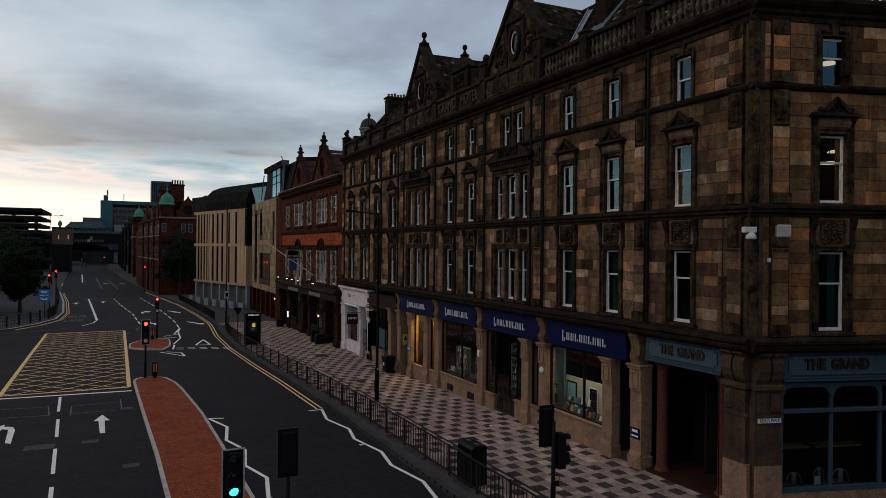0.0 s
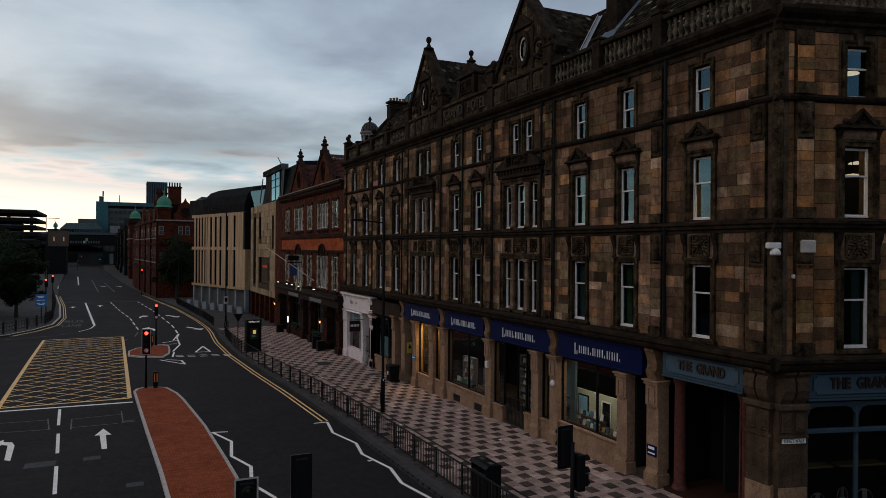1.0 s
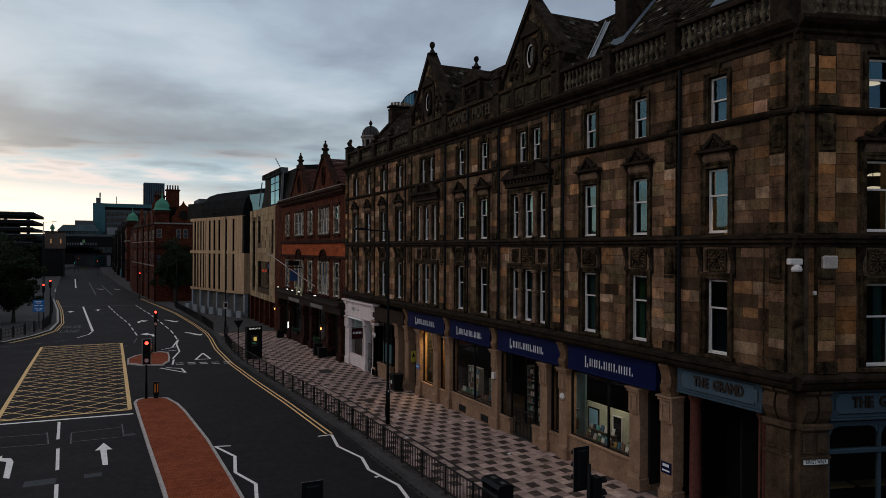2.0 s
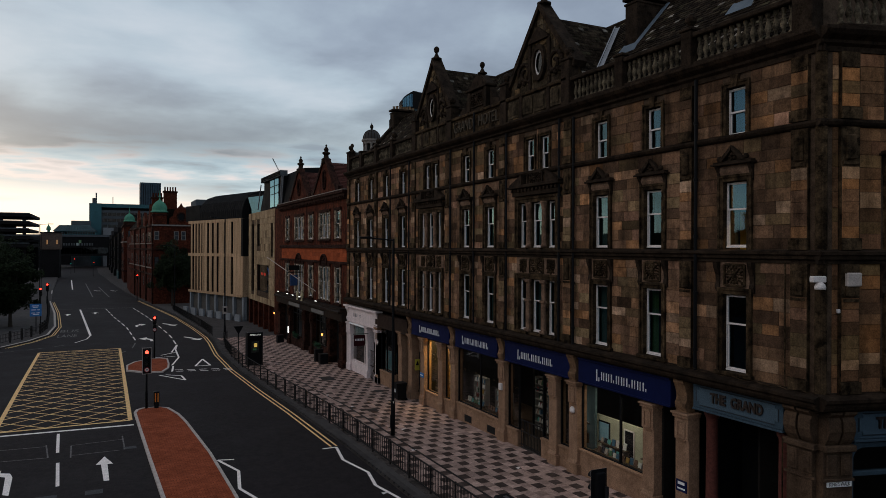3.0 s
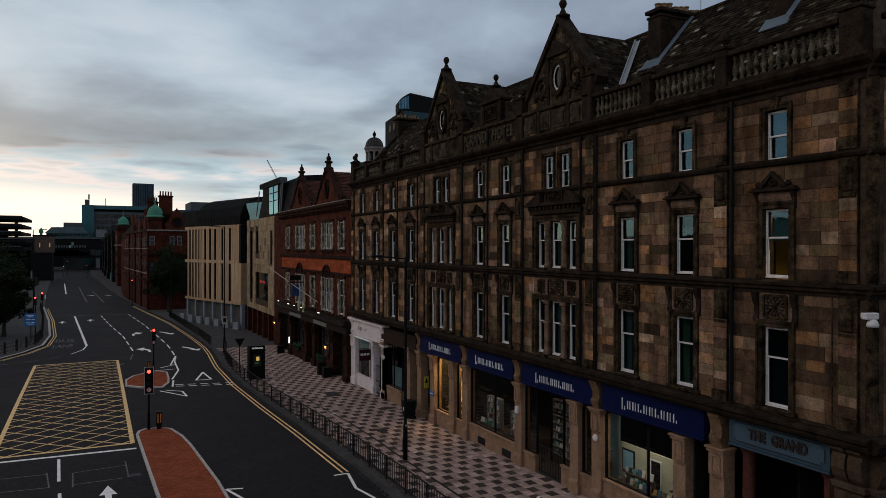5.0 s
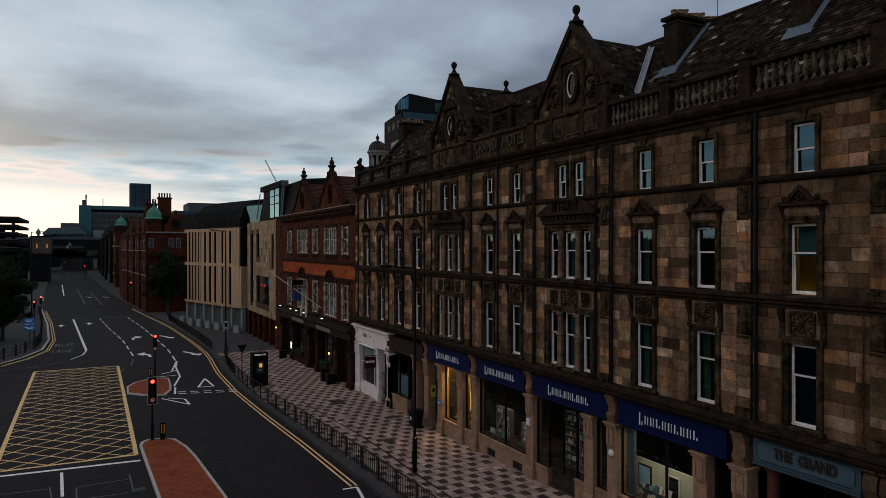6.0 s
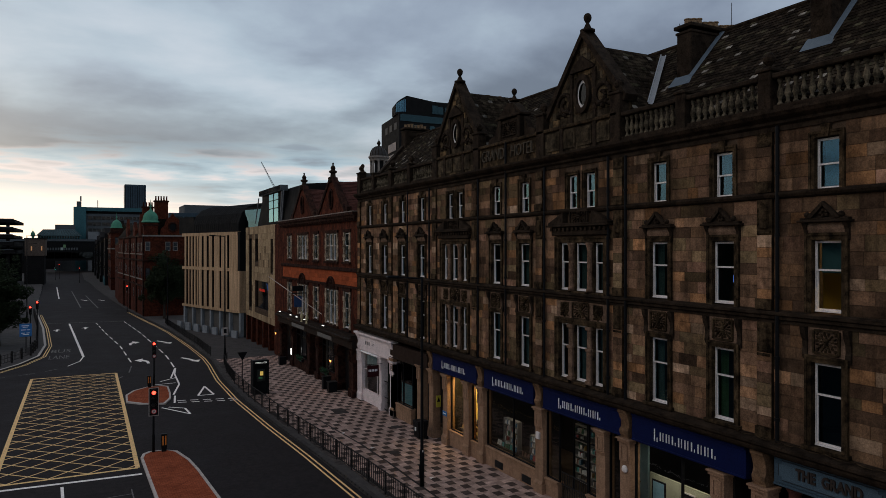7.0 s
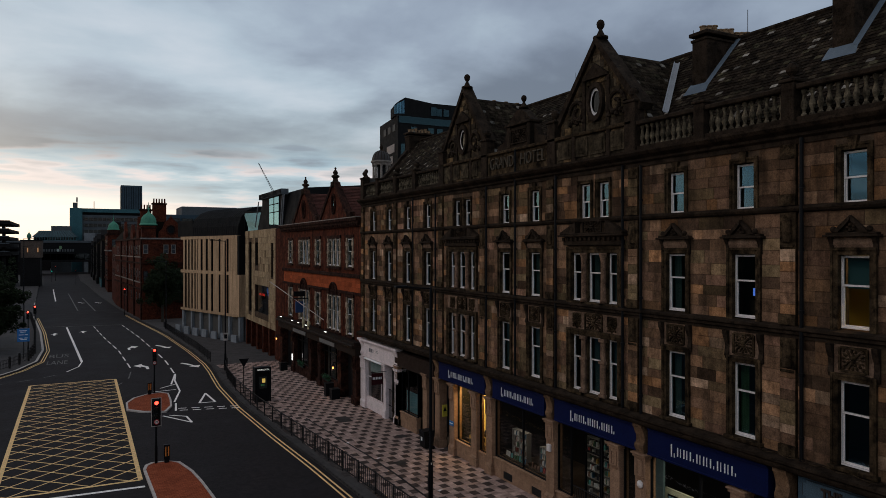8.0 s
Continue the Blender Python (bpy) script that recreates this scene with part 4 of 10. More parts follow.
def surround(y, w, parent, m=None):
    """Stone dressings of one tier of windows: architraves, carved apron, hood and small pediment."""
    h = w / 2
    # first floor: architrave, sill, carved panel over it between scrolled brackets
    jambs(parent, y - h, y + h, F1[0], F1[1] + 0.03, 0.19, FX - 0.07, FX + 0.1, m)
    sill(parent, y, h + 0.26, F1[0], m)
    bm = box(bm_new(), FX - 0.035, FX + 0.01, y - h - 0.12, y + h + 0.12, 7.62, 8.38)
    pan = part("panel_back", bm, M_PANEL, parent, m=m)
    bm = bm_new()
    carved(bm, y, 8.0, w * 0.86, 0.62, FX - 0.035, RNG)
    part("carved_panel", bm, M_DRESSED, pan, m=m)
    for s in (-1, 1):
        bm = bm_new()
        c = y + s * (h + 0.19)
        prism(bm, [(FX + 0.01, 7.5), (FX - 0.05, 7.5), (FX - 0.10, 7.62), (FX - 0.06, 7.8), (FX - 0.08, 8.0), (FX - 0.17, 8.2), (FX - 0.2, 8.38), (FX + 0.01, 8.38)], "y", c - 0.075, c + 0.075)
        part("bracket", bm, M_TRIM, parent, m=m)
    # second floor: architrave, frieze swelling under the hood, and a pediment with a knob
    jambs(parent, y - h, y + h, F2[0], F2[1] + 0.03, 0.19, FX - 0.07, FX + 0.2, m)
    bm = prism(bm_new(), [(FX + 0.01, F2[1] + 0.22), (FX - 0.06, F2[1] + 0.22), (FX - 0.10, F2[1] + 0.32), (FX - 0.10, F2[1] + 0.42), (FX - 0.05, F2[1] + 0.5), (FX + 0.01, F2[1] + 0.5)], "y", y - h - 0.1, y + h + 0.1)
    part("frieze", bm, M_PANEL, parent, m=m)
    for s in (-1, 1):
        c = y + s * (h + 0.16)
        part("bracket", prism(bm_new(), [(FX + 0.01, F2[1] + 0.0), (FX - 0.06, F2[1] + 0.05), (FX - 0.09, F2[1] + 0.3), (FX - 0.2, F2[1] + 0.5), (FX + 0.01, F2[1] + 0.5)], "y", c - 0.055, c + 0.055), M_TRIM, parent, m=m)
    bm = bm_new()
    z = F2[1] + 0.5
    box(bm, FX - 0.26, FX + 0.01, y - h - 0.32, y + h + 0.32, z, z + 0.06, 0.012)
    box(bm, FX - 0.21, FX + 0.01, y - h - 0.26, y + h + 0.26, z + 0.06, z + 0.12, 0.012)
    prism(bm, [(y - h + 0.04, z + 0.12), (y + h - 0.04, z + 0.12), (y + 0.1, z + 0.42), (y, z + 0.48), (y - 0.1, z + 0.42)], "x", FX - 0.13, FX + 0.01)
    for s in (-1, 1):
        prism(bm, [(y + s * (h + 0.06), z + 0.12), (y + s * (h - 0.1), z + 0.12), (y + s * 0.02, z + 0.42), (y, z + 0.56)], "x", FX - 0.24, FX - 0.12)
        bmesh.ops.create_icosphere(bm, subdivisions=2, radius=0.085, matrix=Matrix.Translation((FX - 0.16, y + s * (h + 0.06), z + 0.2)))
    for a in range(5):
        bmesh.ops.create_icosphere(bm, subdivisions=1, radius=0.06, matrix=Matrix.Translation((FX - 0.15, y + 0.09 * math.cos(a * 1.257), z + 0.24 + 0.08 * math.sin(a * 1.257))))
    part("pediment", bm, M_TRIM, parent, m=m)
    # top floor: architrave and keystone
    hh = h - 0.07
    jambs(parent, y - hh, y + hh, F3[0], F3[1] + 0.03, 0.16, FX - 0.05, FX + 0.2, m)
    part("keystone", prism(bm_new(), [(y - 0.08, F3[1] + 0.02), (y + 0.08, F3[1] + 0.02), (y + 0.14, F3[1] + 0.36), (y - 0.14, F3[1] + 0.36)], "x", FX - 0.12, FX), M_DRESSED, parent, m=m)


for y in SINGLE:
    surround(y, 0.84, hotel)
for u in SIDE_WIN:
    surround(u, 0.86, hotel, SIDE)


def grand_bay(y):
    """The wider bays under the gables: three deep lights between piers, carved friezes and a broad broken pediment."""
    for z0, z1 in (F1, F2):
        jambs(hotel, y - 1.4, y + 1.4, z0, z1 + 0.03, 0.24, FX - 0.10, FX + 0.2)
        for d in (-SIDE_LIGHT, 0, SIDE_LIGHT):
            sill(hotel, y + d, 0.46, z0, d=0.18)
        zm = z0 + (z1 - z0) * 0.6
        for s in (-1, 1):
            c = y + s * 0.585
            pier_ = part("mullion", box(bm_new(), FX - 0.02, FX + 0.24, c - 0.185, c + 0.185, z0 - 0.02, z1 + 0.03), M_DRESSED, hotel)
            bm = bm_new()
            if z0 < 8:
                # square shafts, stepped at the transom, each half set forward
                box(bm, FX - 0.13, FX - 0.02, c - 0.14, c + 0.14, z0 + 0.12, zm - 0.06, 0.02)
                box(bm, FX - 0.11, FX - 0.02, c - 0.13, c + 0.13, zm + 0.06, z1 - 0.12, 0.02)
                box(bm, FX - 0.17, FX - 0.02, c - 0.18, c + 0.18, zm - 0.06, zm + 0.06, 0.015)
                box(bm, FX - 0.17, FX - 0.02, c - 0.18, c + 0.18, z1 - 0.12, z1 + 0.02, 0.015)
                box(bm, FX - 0.17, FX - 0.02, c - 0.18, c + 0.18, z0 - 0.02, z0 + 0.12, 0.015)
                part("shaft", bm, M_PANEL, pier_)
            else:
                lathe(bm, [(0.15, z0 - 0.02), (0.15, z0 + 0.1), (0.115, z0 + 0.16), (0.11, z1 - 0.3), (0.13, z1 - 0.26), (0.12, z1 - 0.2), (0.17, z1 - 0.06), (0.18, z1 + 0.02)], FX - 0.05, c, 12)
                part("shaft", bm, M_COLUMN, pier_, "paler turned stone column", smooth=True)
    back_ = part("panel_back", box(bm_new(), FX - 0.03, FX + 0.01, y - 1.62, y + 1.62, 7.66, 8.36), M_PANEL, hotel)
    for d, w, fr in ((-1.05, 0.6, False), (0, 1.0, True), (1.05, 0.6, False)):
        bm = bm_new()
        carved(bm, y + d, 8.0, w, 0.64, FX - 0.03, RNG, fr)
        if not fr:
            prism(bm, [(y + d - 0.26, 8.3), (y + d + 0.26, 8.3), (y + d + 0.28, 7.95), (y + d, 7.66), (y + d - 0.28, 7.95)], "x", FX - 0.055, FX - 0.028)
        part("carved_panel", bm, M_DRESSED, back_)
    bm = bm_new()
    z = F2[1] + 0.32
    box(bm, FX - 0.2, FX, y - 1.75, y + 1.75, z, z + 0.2, 0.02)
    for k in range(13):
        box(bm, FX - 0.28, FX - 0.2, y - 1.68 + 0.28 * k - 0.06, y - 1.68 + 0.28 * k + 0.06, z + 0.2, z + 0.32)
    box(bm, FX - 0.36, FX, y - 1.95, y + 1.95, z + 0.35, z + 0.43, 0.015)
    box(bm, FX - 0.30, FX, y - 1.88, y + 1.88, z + 0.43, z + 0.5, 0.015)
    for s in (-1, 1):
        prism(bm, [(y + s * 1.95, z + 0.5), (y + s * 0.9, z + 0.5), (y + s * 0.9, z + 0.95), (y + s * 1.1, z + 0.86)], "x", FX - 0.26, FX)
    part("pediment", bm, M_TRIM, hotel)
    bm = bm_new()
    carved(bm, y, z + 0.72, 1.1, 0.5, FX - 0.12, RNG)
    part("carved_panel", bm, M_TRIM, hotel)
    for d in (-0.55, 0.55):
        jambs(hotel, y + d - 0.32, y + d + 0.32, F3[0], F3[1] + 0.03, 0.13, FX - 0.05, FX + 0.2)


for y in TRIPLE:
    grand_bay(y)


# pilasters with little panels, and the rain pipes beside them
def pilaster(y, w, parent, m=None, near=False):
    for z0, z1 in ((5.03, 8.38), (8.75, 11.93), (12.13, 13.86)):
        bm = bm_new()
        box(bm, FX - 0.11, FX, y - w / 2, y + w / 2, z0, z1)
        box(bm, FX - 0.17, FX - 0.11, y - w / 2 - 0.02, y + w / 2 + 0.02, z0, z0 + 0.3)
        if z1 - z0 > 2.5:
            box(bm, FX - 0.17, FX - 0.11, y - w * 0.28, y + w * 0.28, z1 - 0.85, z1 - 0.2, 0.03)
            box(bm, FX - 0.15, FX - 0.11, y - w * 0.42, y + w * 0.42, z1 - 0.98, z1 - 0.90)
        else:
            box(bm, FX - 0.15, FX - 0.11, y - w * 0.42, y + w * 0.42, z1 - 0.4, z1 - 0.3)
        part("pilaster", bm, M_DRESSED, parent, m=m)


def pipe(y, parent, z0=5.0, z1=14.0, m=None):
    bm = bm_new()
    tube(bm, (FX - 0.14, y, z0), (FX - 0.14, y, z1), 0.055, 8)
    z = z0 + 0.6
    while z < z1:
        tube(bm, (FX - 0.14, y, z), (FX - 0.14, y, z + 0.09), 0.075, 8)
        z += 1.75
    part("rain_pipe", bm, M_BLACK, parent, m=m)


for y in BAYS[1:]:
    pilaster(y, 0.5, hotel)
for y in (18.15, 25.35, 29.45, 35.15, 40.75, 43.8):
    pipe(y, hotel)
pipe(32.55, hotel, 5.0, 15.5)
pipe(24.4, hotel, 5.0, 13.9)
pilaster(14.62, 0.5, hotel)
pilaster(-0.75, 0.55, hotel, SIDE)
# fluted splay at the corner
for z0, z1 in ((5.03, 8.38), (8.75, 11.93), (12.13, 13.86)):
    for k in range(4):
        a = 0.2 + k * 0.36
        x, y = FX + 0.10 - 0.13 * math.cos(a), 14.16 - 0.15 * math.sin(a)
        part("corner_shaft", tube(bm_new(), (x, y, z0), (x, y, z1), 0.075, 8), M_DRESSED, hotel)


# ---- parapet: balustrades, solid panels, gables
def balustrade(y0, y1, parent, m=None, step=0.235):
    bm = bm_new()
    box(bm, FX - 0.06, FX + 0.30, y0, y1, 14.46, 14.62, 0.02)
    box(bm, FX - 0.10, FX + 0.34, y0, y1, 15.38, 15.54, 0.03)
    b = part("balustrade", bm, M_TRIM, parent, m=m)
    n = int((y1 - y0 - 0.1) / step)
    for k in range(n):
        y = y0 + (y1 - y0) * (k + 0.5) / n
        o = part("baluster", BALUSTER, None, b)
        o.matrix_basis = (m or Matrix()) @ Matrix.Translation((FX + 0.12, y, 14.62))
    return b


BALUSTER = mesh_of("baluster", lathe(bm_new(), [(0.085, 0), (0.085, 0.06), (0.05, 0.10), (0.045, 0.16), (0.095, 0.30), (0.075, 0.40), (0.045, 0.52), (0.04, 0.60), (0.06, 0.64), (0.08, 0.70), (0.08, 0.76)], 0, 0, 8), M_BALUSTER)


def parapet_pier(y, parent, m=None, w=0.42, knob=True, top=15.62):
    bm = bm_new()
    box(bm, FX - 0.14, FX + 0.34, y - w / 2, y + w / 2, 14.46, top, 0.02)
    box(bm, FX - 0.19, FX + 0.38, y - w / 2 - 0.05, y + w / 2 + 0.05, top, top + 0.1, 0.02)
    if knob:
        lathe(bm, [(0.1, top + 0.1), (0.07, top + 0.2), (0.17, top + 0.32), (0.19, top + 0.43), (0.12, top + 0.55), (0.03, top + 0.6)], FX + 0.1, y, 10)
    part("parapet_pier", bm, M_TRIM, parent, m=m)


for a, b in ((14.9, 18.38), (18.82, 21.6), (22.0, 24.72), (40.38, 43.5), (43.9, 46.4), (46.9, 49.5), (49.9, 52.2)):
    balustrade(a, b, hotel)
balustrade(-5.0, -0.5, hotel, SIDE)
for y, kb in ((18.6, True), (21.8, False), (43.7, True), (46.65, True), (49.7, False)):
    parapet_pier(y, hotel, knob=kb)
parapet_pier(14.55, hotel, w=0.6)
parapet_pier(52.5, hotel, w=0.55, top=15.9)


def finial(y, z, parent, s=1.0, x=None):
    x = FX + 0.2 if x is None else x
    prof = [(0.3, 0), (0.3, 0.08), (0.17, 0.13), (0.09, 0.3), (0.065, 0.36), (0.10, 0.4), (0.145, 0.48), (0.165, 0.57), (0.145, 0.66), (0.09, 0.73), (0.02, 0.76)]
    part("finial", lathe(bm_new(), [(r * s, z + h * s) for r, h in prof], x, y, 12), M_TRIM, parent, smooth=True)


finial(52.5, 16.0, hotel, 0.85)
# solid parapet between the gables, with panels and the hotel's name
bm = bm_new()
box(bm, FX - 0.02, FX + 0.36, 25.0, 40.0, 14.46, 15.45)
box(bm, FX - 0.14, FX + 0.4, 24.9, 40.1, 15.45, 15.6, 0.03)
part("parapet_wall", bm, M_DRESSED, hotel)
for c, n, w in ((27.35, 4, 4.2), (37.95, 4, 3.8)):
    for k in range(n):
        bm = bm_new()
        y = c + (k - (n - 1) / 2) * w / n
        box(bm, FX - 0.08, FX - 0.02, y - w / n * 0.4, y + w / n * 0.4, 14.62, 15.36)
        box(bm, FX - 0.1, FX - 0.07, y - w / n * 0.28, y + w / n * 0.28, 14.74, 15.24)
        part("parapet_panel", bm, M_GABLE, hotel)
for y in (25.0, 29.8, 35.4, 40.1):
    parapet_pier(y, hotel, w=0.55, top=16.25)
joined("parapet_facing", coursing(random.Random(31), 25.3, 39.8, 14.5, 15.44, [(30.2, 35.0, 14.6, 15.4)], 0.31), FX - 0.02, M_GABLE, hotel, jitter=RNG)
for y in (26.2, 28.3, 36.8, 38.9):
    part("parapet_strip", box(bm_new(), FX - 0.13, FX, y - 0.11, y + 0.11, 14.46, 15.62, 0.02), M_TRIM, hotel)
lettering("hotel_letters", "GRAND   HOTEL", 0.80, M_LETTER_S, hotel, on_facade(FX - 0.05, 32.6, 15.0), 0.05, 4.5, "carved stone capital letters", -0.012)
bm = bm_new()
box(bm, FX - 0.06, FX + 0.4, 31.45, 33.2, 15.6, 16.55)
for y in (31.5, 33.15):
    box(bm, FX - 0.14, FX + 0.4, y - 0.13, y + 0.13, 15.6, 16.6, 0.02)
box(bm, FX - 0.2, FX + 0.44, 31.25, 33.4, 16.6, 16.72, 0.02)
prism(bm, [(31.35, 16.72), (33.3, 16.72), (32.85, 17.1), (32.55, 17.3), (32.1, 17.3), (31.8, 17.1)], "x", FX - 0.08, FX + 0.36)
for sg, y in ((-1, 31.2), (1, 33.45)):
    prism(bm, [(y, 15.6), (y + sg * 0.95, 15.6), (y + sg * 0.8, 15.85), (y + sg * 0.35, 15.95), (y + sg * 0.12, 16.3), (y, 16.5)], "x", FX, FX + 0.3)
carved(bm, 32.33, 16.1, 1.3, 0.62, FX - 0.07, RNG)
part("parapet_crest", bm, M_TRIM, hotel)
finial(32.33, 17.4, hotel, 0.8)


def gable_slates(y, s, ridge):
    """Lapped slates on one slope behind a gable, running along x."""
    rng = random.Random(int(y * 10) + s)
    V, F = [], []
    rows, cols = 22, 15
    for r in range(rows):
        t0, t1 = r / rows, min(1.0, (r + 1.2) / rows)
        for c in range(cols):
            xa = FX + 0.5 + (c + (0.5 if r % 2 else 0)) * 0.255
            xb = xa + 0.247
            o = len(V)
            lift = 0.03 + rng.uniform(-0.004, 0.008)
            for x in (xa, xb):
                V += [(x, y + s * 2.62 * (1 - t0), 15.3 + (ridge - 15.3) * t0 + lift), (x, y + s * 2.62 * (1 - t1), 15.3 + (ridge - 15.3) * t1 + 0.012), (x, y + s * 2.62 * (1 - t0), 15.3 + (ridge - 15.3) * t0)]
            F += [(o, o + 3, o + 4, o + 1), (o, o + 2, o + 5, o + 3)]
    me = bpy.data.meshes.new("gable_slates")
    me.from_pydata(V, [], F)
    me.materials.append(M_SLATE)
    part("slate_field", me, None, hotel)["kind"] = "stuff"


def gable(y, top):
    """A tall stone gable with coping, an oval light between scrolls, and a ball on its peak."""
    hw, foot = 2.35, 16.0
    bm = bm_new()
    prism(bm, [(y - hw, 15.6), (y + hw, 15.6), (y + hw, foot), (y, top), (y - hw, foot)], "x", FX + 0.12, FX + 0.5)
    g = part("gable", bm, M_DRESSED, hotel)
    bm = bm_new()
    for s in (-1, 1):
        prism(bm, [(y + s * (hw + 0.08), foot - 0.02), (y + s * (hw + 0.2), foot + 0.22), (y, top + 0.32), (y, top + 0.02)], "x", FX + 0.0, FX + 0.62)
    part("coping", bm, M_TRIM, g)
    rng = random.Random(int(y))
    face = []
    for q in coursing(rng, y - hw, y + hw, 15.62, top - 0.4, [(y - 0.5, y + 0.5, 15.95, 17.45)], 0.3):
        lim = hw * min(1.0, (top - q[3]) / (top - foot)) - 0.1
        a, b = max(q[0], y - lim), min(q[1], y + lim)
        if b - a > 0.12:
            face.append((a, b, q[2], q[3]))
    joined("gable_facing", face, FX + 0.12, M_GABLE, g, proud=0.025, jitter=rng)
    for s in (-1, 1):
        part("gable_strip", box(bm_new(), FX + 0.02, FX + 0.2, y + s * 0.72 - 0.09, y + s * 0.72 + 0.09, 15.6, 17.62, 0.015), M_TRIM, g)
    bm = bm_new()
    n = 20
    for k in range(n):
        a0, a1 = 2 * math.pi * k / n, 2 * math.pi * (k + 1) / n
        q = []
        for r0, r1 in ((0.34, 0.56), (0.5, 0.78)):
            q.append([(r0 * math.cos(a0), r1 * math.sin(a0)), (r0 * math.cos(a1), r1 * math.sin(a1))])
        vs = [bm.verts.new((x, y + p[0], 16.7 + p[1])) for x in (FX - 0.04, FX + 0.13) for p in (q[0][0], q[1][0], q[1][1], q[0][1])]
        for f in ((0, 1, 2, 3), (1, 5, 6, 2), (4, 0, 3, 7)):
            bm.faces.new([vs[i] for i in f])
    bmesh.ops.remove_doubles(bm, verts=bm.verts, dist=0.001)
    part("oculus_surround", bm, M_TRIM, g)
    bm = bm_new()
    me = bpy.data.meshes.new("oculus_pane")
    me.from_pydata([(FX + 0.10, y + 0.34 * math.cos(2 * math.pi * k / 20), 16.7 + 0.56 * math.sin(2 * math.pi * k / 20)) for k in range(20)], [], [tuple(range(19, -1, -1))])
    me.materials.append(M_DARKGLASS)
    part("oculus_pane", me, None, g)
    bm = bm_new()
    for k in range(20):
        a0, a1 = 2 * math.pi * k / 20, 2 * math.pi * (k + 1) / 20
        vs = [bm.verts.new((FX + 0.07, y + r * 0.34 * math.cos(a), 16.7 + r * 0.56 * math.sin(a))) for r, a in ((0.78, a0), (1.0, a0), (1.0, a1), (0.78, a1))]
        bm.faces.new(vs)
    part("oculus_frame", bm, M_WHITE, g)
    # scrolls and a little pediment
    for s in (-1, 1):
        curl = bm_new()
        for k in range(16):
            a = k * 0.5
            r = 0.52 - 0.025 * k
            tube(curl, (FX + 0.06, y + s * (1.15 + r * math.cos(a)), 16.45 + r * math.sin(a)), (FX + 0.06, y + s * (1.15 + (r - 0.025) * math.cos(a + 0.5)), 16.45 + (r - 0.025) * math.sin(a + 0.5)), 0.085, 6)
        bmesh.ops.remove_doubles(curl, verts=curl.verts, dist=0.03)
        part("scroll", curl, M_TRIM, g)
        for k in range(5):
            berry = bm_new()
            bmesh.ops.create_icosphere(berry, subdivisions=1, radius=0.13, matrix=Matrix.Translation((FX + 0.08, y + s * (0.75 + 0.22 * k), 16.05 + 0.1 * (k % 2))))
            part("carved_berry", berry, M_TRIM, g)
    bm = bm_new()
    prism(bm, [(y - 0.75, 17.62), (y + 0.75, 17.62), (y + 0.7, 17.74), (y, 18.2), (y - 0.7, 17.74)], "x", FX - 0.04, FX + 0.14)
    part("small_pediment", bm, M_TRIM, g)
    finial(y, top + 0.26, hotel, 1.0, FX + 0.3)
    # roof behind the gable
    bm = bm_new()
    for s in (-1, 1):
        vs = [bm.verts.new(c) for c in ((FX + 0.5, y, top - 0.25), (21.05, y, top - 0.25), (21.05, y + s * 2.6, 15.3), (FX + 0.5, y + s * 2.6, 15.3))]
        bm.faces.new(vs)
    part("gable_roof", bm, M_MORTAR, hotel)
    for s in (-1, 1):
        gable_slates(y, s, top - 0.25)


gable(27.1, 18.95)
gable(37.85, 19.2)

# ---- main roof
EAVE_X, EAVE_Z, RIDGE_X, RIDGE_Z = 17.45, 14.9, 21.0, 18.85
bm = bm_new()
prism(bm, [(EAVE_X, EAVE_Z - 0.05), (RIDGE_X, RIDGE_Z - 0.05), (24.8, 14.3)], "y", 15.2, Y1 - 0.2)
part("roof", bm, M_MORTAR, hotel, "dark slate roof")
bm = bm_new()
tube(bm, (RIDGE_X, 15.2, RIDGE_Z + 0.02), (RIDGE_X, Y1 - 0.2, RIDGE_Z + 0.02), 0.11, 8)
part("ridge_tile", bm, M_SLATE, hotel)


def slates(name, y0, y1, p0, p1, row, width, mat, parent, rng):
    """Lapped slates from the eave p0 to the ridge p1, both (x, z)."""
    dx, dz = p1[0] - p0[0], p1[1] - p0[1]
    ln = math.hypot(dx, dz)
    ux, uz = dx / ln, dz / ln
    nx, nz = -uz, ux
    V, F = [], []
    r = 0
    s = 0.0
    while s < ln - row * 0.5:
        y = y0 - (width / 2 if r % 2 else 0)
        while y < y1:
            a, b = max(y0, y + 0.006), min(y1, y + width - 0.006)
            if b - a > 0.04:
                t0 = 0.035 + rng.uniform(-0.006, 0.008)
                o = len(V)
                for sy in (a, b):
                    for ss, h in ((s - 0.02, t0), (s - 0.02, t0 - 0.02), (min(ln, s + row * 1.25), 0.012)):
                        V.append((p0[0] + ux * ss + nx * h, sy, p0[1] + uz * ss + nz * h))
                F += [(o, o + 3, o + 5, o + 2), (o, o + 1, o + 4, o + 3), (o, o + 2, o + 1), (o + 3, o + 4, o + 5)]
            y += width
        s += row
        r += 1
    me = bpy.data.meshes.new(name)
    me.from_pydata(V, [], F)
    me.materials.append(mat)
    ob = part(name, me, None, parent)
    ob["kind"] = "stuff"
    return ob


slates("slate_field", 15.2, Y1 - 0.25, (EAVE_X, EAVE_Z), (RIDGE_X, RIDGE_Z), 0.17, 0.26, M_SLATE, hotel, RNG)
bm = bm_new()
box(bm, FX + 0.35, EAVE_X + 0.1, 15.0, Y1 - 0.2, 14.3, 14.42)
part("gutter", bm, M_TRIM, hotel)


